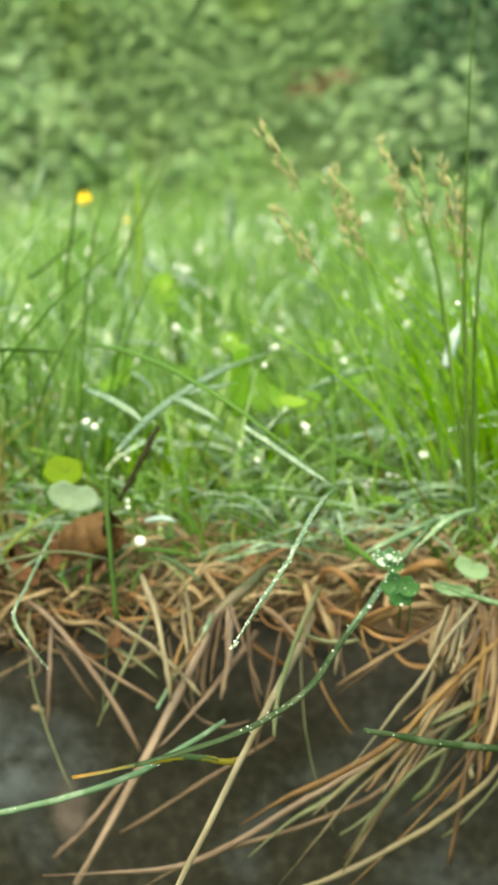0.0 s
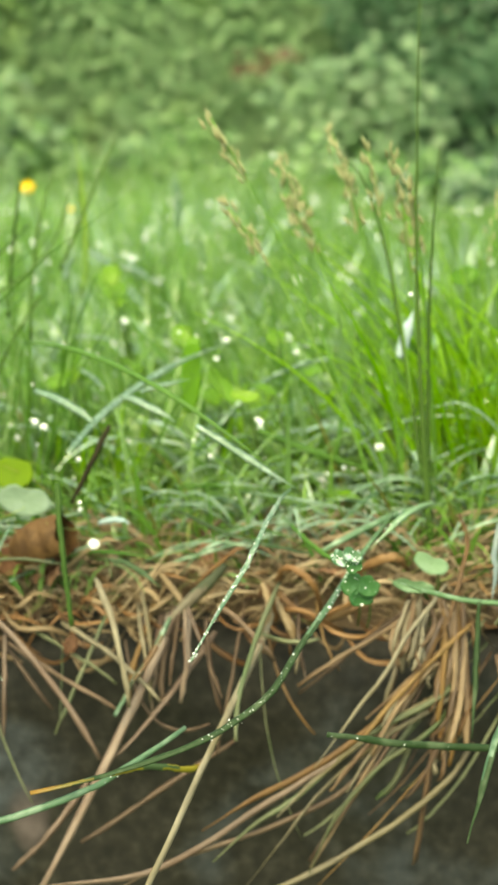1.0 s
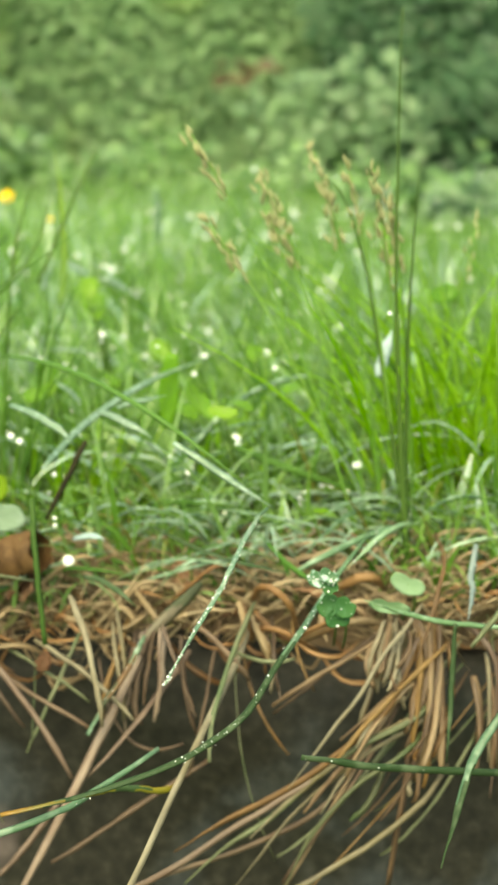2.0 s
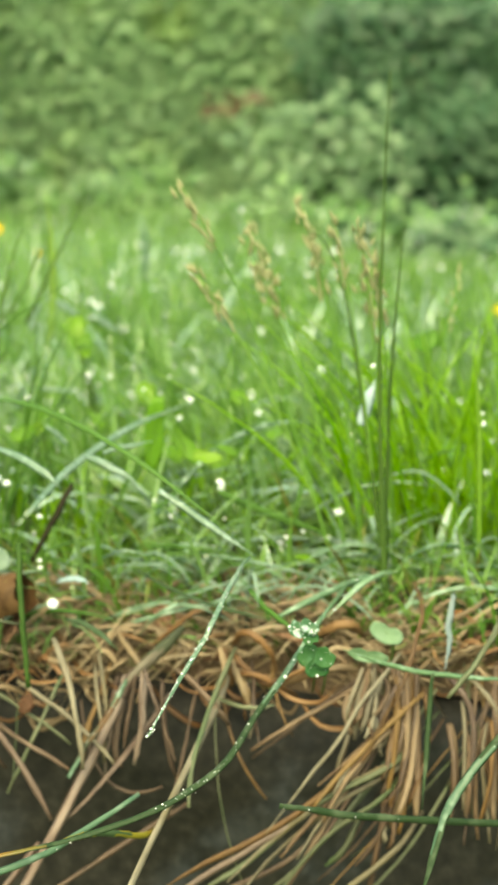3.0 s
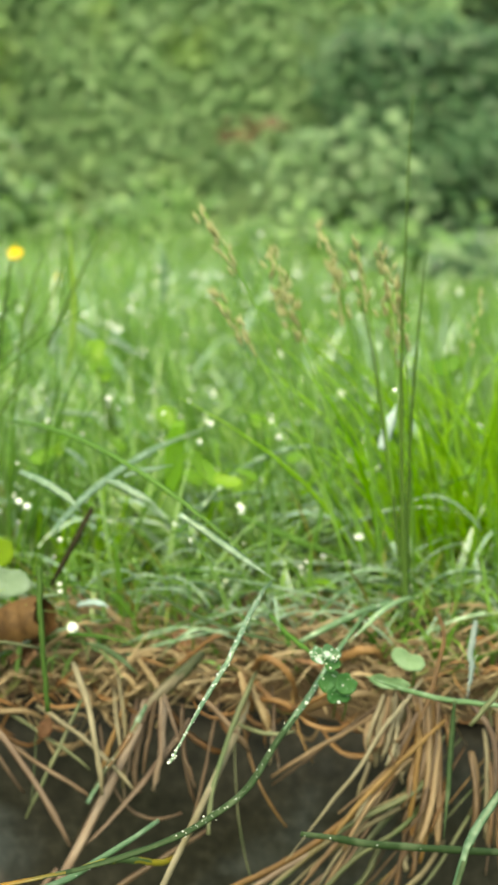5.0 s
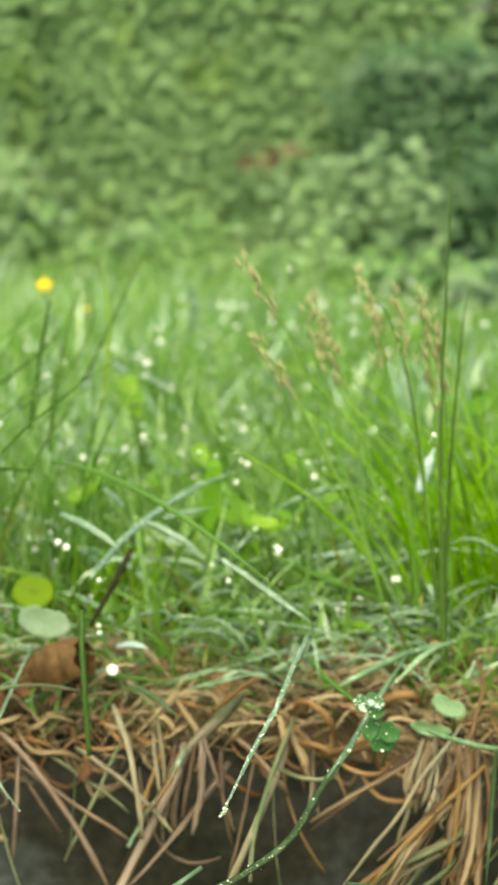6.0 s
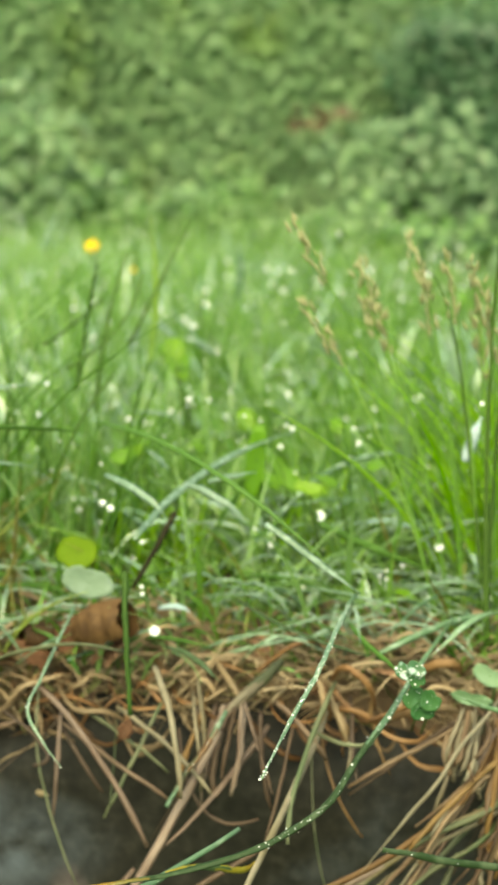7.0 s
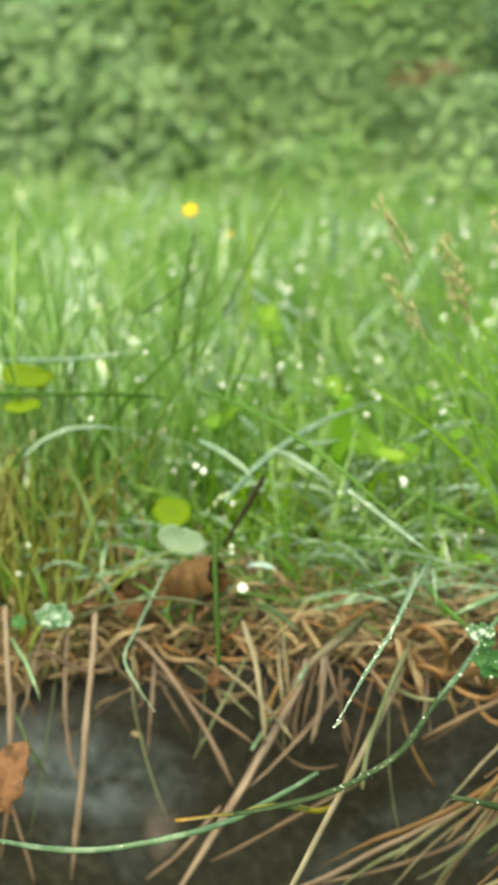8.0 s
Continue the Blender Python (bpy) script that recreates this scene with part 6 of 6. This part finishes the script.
    return mesh_of(name, verts, faces, material)


def dewy_clover(at, foot, seed, leaflets):
    """A clover leaf: rounded leaflets on one stalk, thick with dew. leaflets: x, z off the stalk's head in mm, width, height, turn, material, beads."""
    g = np.random.default_rng(seed)
    root = tagged(new("clover"), "small clover leaf covered with silvery dew", "clover", "dewy clovers")
    root.location = foot
    off = np.array(at) - np.array(foot)
    part("leaf_stalk", mesh_of("leaf_stalk", *sweep(curve_points((0, 0, -0.004), off * 0.5 + np.array([0.002, 0, 0]), off, 8), np.linspace(0.0008, 0.0005, 8), 1.0, 6), "rush"), root)
    for k, (dx, dz, w, h, turn, material, beads) in enumerate(leaflets):
        w, h = w / 1000, h / 1000
        ob = part("leaflet", disc_leaf("leaflet", material, w, h, 0.08, 0.32, seed + k), root)
        place = Matrix.Translation(Vector(off) + Vector((dx / 1000, -0.0006 * k, dz / 1000))) @ Matrix.Rotation(radians(-28 + g.normal(0, 8)), 4, "X") @ Matrix.Rotation(radians(turn), 4, "Y") @ Matrix.Rotation(g.normal(0, 0.25), 4, "Z")
        ob.matrix_local = place
        for _ in range(beads):
            r, q = math.sqrt(g.random()) * 0.9, g.uniform(0, 2 * math.pi)
            p = place @ Vector((w / 2 * r * math.cos(q), -0.08 * w * r * r - 0.0002, h / 2 * r * math.sin(q)))
            drop(p, (0.30 if material == "clover_frost" else 0.12) + g.gamma(1.4, 0.16), root)
    return root


dewy_clover((0.0830, 0.480, 0.0745), (0.087, 0.530, 0.045), 5, ((-2.2, 1.2, 7.5, 6.5, -50, "clover_leaf", 5), (2.6, 0.8, 7.0, 6.5, 45, "clover_leaf", 6), (0.2, -2.6, 7.5, 6.0, 175, "clover_leaf", 3)))
dewy_clover((0.0795, 0.479, 0.0840), (0.084, 0.532, 0.045), 6, ((-2.4, 0.4, 5.0, 6.0, -45, "clover_frost", 16), (1.6, 1.4, 6.0, 4.6, 30, "clover_frost", 14), (2.0, -2.0, 5.0, 4.5, 150, "clover_leaf", 8)))
dewy_clover((-0.0735, 0.520, 0.0630), (-0.068, 0.540, 0.045), 7, ((-2.8, 0.0, 9.0, 9.0, -40, "clover_frost", 16), (3.0, 0.4, 9.5, 8.5, 50, "clover_frost", 16), (0.4, -2.0, 9.0, 6.0, 170, "clover_frost", 12)))
dewy_clover((-0.0900, 0.528, 0.0560), (-0.086, 0.540, 0.045), 8, ((0.0, 0.0, 8.0, 6.0, 40, "clover_leaf", 3),))


def standing_leaf(name, material, at, foot, across, tall, tip_back, turn, notch, label, category, seed):
    """One rounded wavy leaf held up on a thin stalk."""
    root = tagged(new(name), label, category)
    root.location = foot
    off = Vector(at) - root.location
    ob = part("leaf", disc_leaf("leaf", material, across, tall, 0.06, notch, seed), root)
    ob.matrix_local = Matrix.Translation(off) @ Matrix.Rotation(radians(-tip_back), 4, "X") @ Matrix.Rotation(radians(turn), 4, "Y")
    part("leaf_stalk", mesh_of("leaf_stalk", *sweep(curve_points((0, 0, -0.004), np.array(off) * 0.5 + np.array([0.002, 0.003, 0]), tuple(off), 8), np.linspace(0.0012, 0.0007, 8), 1.0, 6), "rush"), root)


standing_leaf("clover", "lime_leaf", (-0.0410, 0.575, 0.0875), (-0.030, 0.578, 0.045), 0.0160, 0.0130, 35, 8, 0.10, "lime-green round clover leaf on a thin stalk", "clover", 21)
standing_leaf("small_plant", "blue_leaf", (-0.0325, 0.553, 0.0835), (-0.025, 0.562, 0.045), 0.0200, 0.0110, 30, 14, 0.28, "silvery-green wet oval leaf on a thin stalk", "plant", 22)

standing_leaf("small_plant", "sage_leaf", (0.108, 0.52, 0.067), (0.112, 0.545, 0.048), 0.0120, 0.0066, 25, 26, 0.45, "silvery-green oval leaf at the turf edge", "plant", 23)
standing_leaf("small_plant", "sage_leaf", (0.101, 0.508, 0.064), (0.108, 0.540, 0.045), 0.0130, 0.0046, 25, 10, 0.40, "narrow silvery-green leaf at the turf edge", "plant", 24)
for seed, (at, across, tall, tip_back, turn, material) in enumerate((
        ((0.0223, 0.632, 0.1120), 0.0085, 0.034, 12, 6, "leaf_deep"), ((0.0340, 0.640, 0.1050), 0.0070, 0.022, 25, -38, "leaf_deep"), ((-0.0320, 0.800, 0.1280), 0.0110, 0.015, 30, 25, "leaf_deep"),
        ((-0.0390, 0.660, 0.1060), 0.0120, 0.008, 40, -20, "leaf_deep"), ((0.0450, 0.612, 0.1060), 0.0120, 0.006, 45, 10, "lawn_leaf"), ((0.1450, 0.720, 0.1370), 0.0140, 0.010, 35, -25, "leaf_deep"),
        ((-0.0330, 0.670, 0.1110), 0.0080, 0.018, 30, -40, "leaf_deep"), ((-0.11, 0.605, 0.135), 0.0240, 0.0110, 35, 6, "lime_leaf"), ((-0.111, 0.6, 0.123), 0.0160, 0.0060, 40, -8, "lime_leaf"))):
    standing_leaf("lawn_weed", material, at, (at[0] + 0.004, at[1] + 0.004, 0.045), across, tall, tip_back, turn, 0.15, "green broad leaf standing in the wet lawn", "weed", 60 + seed)


def curled_leaf(at, yaw, lean, length, radius, seed):
    """A dead leaf rolled into a half-open tube with a torn mouth; its axis lies along x."""
    rows, cols = 16, 15
    verts, faces = [], []
    for side in (0, 1):
        for i in range(rows):
            u = i / (rows - 1)
            r = radius * (0.35 + 0.75 * math.sin(math.pi * min(1, 0.12 + 0.62 * u))) * (1 + 0.12 * noise.noise((u * 5, 1, seed))) - 0.00035 * side
            for k in range(cols):
                q = math.radians(-40 + 285 * k / (cols - 1)) + 0.3 * u
                ragged = 0.10 * length * noise.noise((k * 0.7, u * 2, seed + 2)) * u
                wob = 1 + 0.22 * noise.noise((u * 5, k * 0.5, seed + 4)) + 0.16 * noise.noise((u * 13, k * 1.1, seed + 6))
                verts.append((u * length + ragged, -r * wob * math.cos(q), r * wob * math.sin(q)))
    step = rows * cols
    for i in range(rows - 1):
        for k in range(cols - 1):
            a = i * cols + k
            faces.append((a, a + 1, a + cols + 1, a + cols))
            faces.append((step + a, step + a + cols, step + a + cols + 1, step + a + 1))
    leaf = thing("dead_leaf", mesh_of("dead_leaf", verts, faces, "dead_leaf_dark"), "curled brown dead leaf rolled open at one end", "leaf", "dead leaves at the turf edge")
    leaf.matrix_world = Matrix.Translation(at) @ Euler((0.2, radians(lean), radians(yaw))).to_matrix().to_4x4()


curled_leaf((-0.036, 0.550, 0.066), -18, -20, 0.022, 0.0078, 3)
curled_leaf((-0.058, 0.556, 0.060), 40, 10, 0.018, 0.0055, 8)

# dead leaves caught in the thatch
TORN_LEAF = leaf_mesh("dead_leaf", "dead_leaf", 0.026, 0.018, 0.30, 0.35, 0.06, 1.0, 12, False, 0.7)
for at, yaw, rise, roll, s in (((-0.024, 0.546, 0.054), -40, 50, -30, 0.6), ((0.030, 0.566, 0.050), 10, 60, 20, 0.6), ((0.095, 0.575, 0.060), 20, 50, 0, 0.35), ((0.083, 0.548, 0.050), 75, 35, 10, 0.55),
                               ((0.058, 0.545, 0.044), 110, 40, 20, 0.5), ((-0.016, 0.526, 0.036), 0, 75, 20, 0.28), ((-0.080, 0.466, 0.014), -25, 80, 15, 0.95), ((-0.060, 0.556, 0.050), 120, 30, 10, 0.8), ((-0.041, 0.551, 0.056), 20, 62, 25, 0.62), ((-0.030, 0.548, 0.054), -55, 48, -20, 0.5), ((-0.048, 0.552, 0.050), 70, 55, -15, 0.6), ((-0.022, 0.552, 0.060), 35, 70, 30, 0.5)):
    leaf = thing("dead_leaf", TORN_LEAF, "torn orange-brown dead leaf in the thatch", "leaf", "dead leaves at the turf edge")
    leaf.matrix_world = Matrix.Translation(at) @ Euler((radians(rise), radians(roll), radians(yaw))).to_matrix().to_4x4() @ Matrix.Scale(s, 4)

# a seed husk stuck to the wet stone
husk_mesh = SPIKELET.copy()
husk_mesh.materials[0] = MAT["thatch_pale"]
husk = thing("seed_husk", husk_mesh, "small pale seed husk stuck to the wet stone", "seed")
husk.matrix_world = Matrix.Translation((-0.052, 0.546, 0.004)) @ Euler((0, radians(105), 0)).to_matrix().to_4x4() @ Matrix.Diagonal((0.0055, 0.003, 0.005, 1))

# wet blades lying across one another in the low grass
lie_rng = np.random.default_rng(97)
for k in range(64):
    ly = 0.59 + 0.75 * lie_rng.uniform(0, 1) ** 1.5
    lx = 0.06 + lie_rng.uniform(-0.28, 0.24) * (ly - 0.13)
    lz = lie_rng.uniform(0.065, 0.105) + 0.03 * max(0, ly - 0.8)
    half = lie_rng.uniform(0.012, 0.032) * (0.5 + ly * 0.8) * lie_rng.choice((-1, 1))
    blade((lx - half, ly + lie_rng.normal(0, 0.01), lz - 0.012), (lx, ly, lz), (lx + half, ly + lie_rng.normal(0, 0.01), lz - lie_rng.uniform(-0.006, 0.016)),
          lie_rng.uniform(0.7, 1.5) * (0.4 + ly), ("blade_blue", "blade_wet", "blade_dark", "blade_fresh")[int(lie_rng.integers(0, 4))], int(lie_rng.integers(0, 3)))

for k in range(100):
    ly = lie_rng.uniform(0.552, 0.60)
    lx = 0.06 + lie_rng.uniform(-0.34, 0.30) * (ly - 0.13)
    lz = 0.060 + 0.25 * (ly - 0.548) + lie_rng.uniform(-0.002, 0.010)
    half = lie_rng.uniform(0.010, 0.028) * lie_rng.choice((-1, 1))
    blade((lx - half, ly + lie_rng.normal(0, 0.008), lz - 0.008), (lx, ly, lz), (lx + half, ly + lie_rng.normal(-0.004, 0.008), lz - lie_rng.uniform(-0.008, 0.016)),
          lie_rng.uniform(0.7, 1.6), ("blade_blue", "blade_wet", "blade_wet", "blade_blue", "blade_dark")[int(lie_rng.integers(0, 5))], int(lie_rng.integers(0, 2)))


def straw_clump(x, z, n, drop_by, seed):
    """A handful of dead straws that spill over the rim together."""
    g = np.random.default_rng(seed)
    for _ in range(n):
        a = np.array([x + g.normal(0, 0.004), 0.540 + g.normal(0, 0.002), z + g.normal(0, 0.003)])
        ln = drop_by * g.uniform(0.5, 1.1)
        e = a + np.array([g.normal(0, 0.30) * ln, -0.010 - g.uniform(0, 0.008), -ln])
        m = (a + e) / 2 + np.array([g.normal(0, 0.04) * ln, -0.004, 0.08 * ln])
        stalk(a, m, e, g.uniform(0.8, 2.0), (("straw_tan", "straw_tan", "straw_brown", "straw_brown", "straw_orange") if x > 0.1 else ("straw_pink", "straw_pink", "straw_pale", "straw_brown", "straw_orange"))[int(g.integers(0, 5))])


straw_clump(0.012, 0.046, 6, 0.030, 501)
straw_clump(0.062, 0.044, 5, 0.016, 503)
straw_clump(-0.090, 0.046, 5, 0.026, 505)
straw_clump(0.150, 0.036, 10, 0.040, 506)
straw_clump(0.180, 0.034, 9, 0.040, 507)

# ---- raindrops ----
drop((-0.006, 0.5385, 0.0713), 4.2)
drop((0.0965, 0.598, 0.0870), 3.8)
drop((0.037, 0.641, 0.124), 2.4)
drop((0.040, 1.058, 0.084), 5.0)
drop((0.1010, 0.6000, 0.0740), 3.2)
drop((0.0870, 0.6200, 0.0730), 2.4)
drop((0.0760, 0.6000, 0.0760), 2.2)
drop((0.0770, 0.6000, 0.0730), 2.2)
drop((0.0770, 0.6000, 0.0700), 1.8)
drop((0.1760, 0.7500, 0.1090), 3.0)
drop((-0.0430, 0.9500, 0.1310), 5.0)
drop((0.0510, 0.6000, 0.0980), 2.6)
drop((-0.0290, 0.5800, 0.1040), 2.8)
drop((0.1130, 0.5750, 0.0720), 2.0)
drop((0.1580, 0.6200, 0.0970), 2.6)
drop((-0.0140, 0.5600, 0.0800), 1.7)
drop((-0.0430, 0.7000, 0.1150), 2.8)
drop((0.1070, 0.5700, 0.1490), 1.8)
drop((0.0530, 0.9500, 0.1930), 3.0)
drop((0.0940, 0.9500, 0.1130), 4.6)
drop((0.0500, 0.6200, 0.0910), 2.6)
drop((0.074, 0.603, 0.073), 2.2)
drop((0.074, 0.603, 0.07), 1.8)
drop((0.083, 0.603, 0.078), 2.6)
drop((0.098, 0.603, 0.073), 3.2)
drop((0.093, 0.603, 0.075), 2.0)
drop((0.116, 0.603, 0.062), 2.2)
drop((-0.1120, 0.8000, 0.1180), 4.4)
drop((-0.0060, 0.8000, 0.0980), 3.6)
drop((-0.0450, 0.9500, 0.1230), 4.2)
drop((-0.0170, 0.5800, 0.0910), 2.0)
drop((-0.0130, 0.5550, 0.0790), 1.7)
drop((0.0990, 0.8000, 0.1110), 4.2)
drop((0.1080, 0.7000, 0.0680), 2.6)
drop((0.0790, 0.7500, 0.0850), 3.0)
drop((-0.1350, 1.0000, 0.1360), 4.0)
drop((-0.1340, 0.9500, 0.1160), 4.4)
drop((-0.0550, 1.0000, 0.1290), 5.2)
drop((-0.0320, 0.5800, 0.1060), 2.6)
drop((0.0500, 0.6000, 0.0990), 2.4)
drop((-0.0520, 0.8000, 0.0940), 3.6)
drop((-0.0440, 0.8500, 0.0910), 3.4)
drop((0.0260, 0.8500, 0.1030), 3.6)
drop((-0.2080, 1.0000, 0.1420), 4.0)
drop((-0.0570, 0.6000, 0.1480), 2.0)
drop((-0.0260, 0.9500, 0.1140), 3.6)
drop((-0.0940, 0.5400, 0.0710), 1.6)
drop((-0.0930, 0.5500, 0.0790), 1.5)
drop((-0.0820, 1.0000, 0.1370), 4.0)
drop((-0.0810, 0.6000, 0.1190), 2.2)


def dew(n, x0, x1, y0, y1, z0, z1, r0, r1, seed):
    """Rain beads on the lawn's blades, too many to count."""
    g = np.random.default_rng(seed)
    v0, f0 = ico(1.0, 0.9)
    v0, f0 = np.array(v0), np.array(f0)
    ys = g.uniform(y0, y1, n)
    xs = g.uniform(x0, x1, n) * ys
    C = np.stack([xs, ys, g.uniform(z0, z1, n)], 1)
    R = r0 * 0.6 + (r1 - r0) * g.gamma(1.4, 0.32, n).clip(0, 1.6)
    V = (C[:, None] + v0[None] * R[:, None, None]).reshape(-1, 3)
    F = (f0[None] + (np.arange(n) * len(v0))[:, None, None]).reshape(-1, 3)
    thing("dew", mesh_of("dew", V.tolist(), F.tolist(), "water"), "raindrops on the wet lawn grass, whitened to glitter", "dew", kind="stuff")


dew(520, -0.30, 0.36, 0.60, 0.95, 0.068, 0.125, 0.0004, 0.0014, 81)
dew(620, -0.32, 0.34, 0.95, 1.7, 0.092, 0.150, 0.0006, 0.0021, 82)
dew(200, -0.34, 0.34, 1.7, 3.0, 0.110, 0.170, 0.0010, 0.0028, 83)
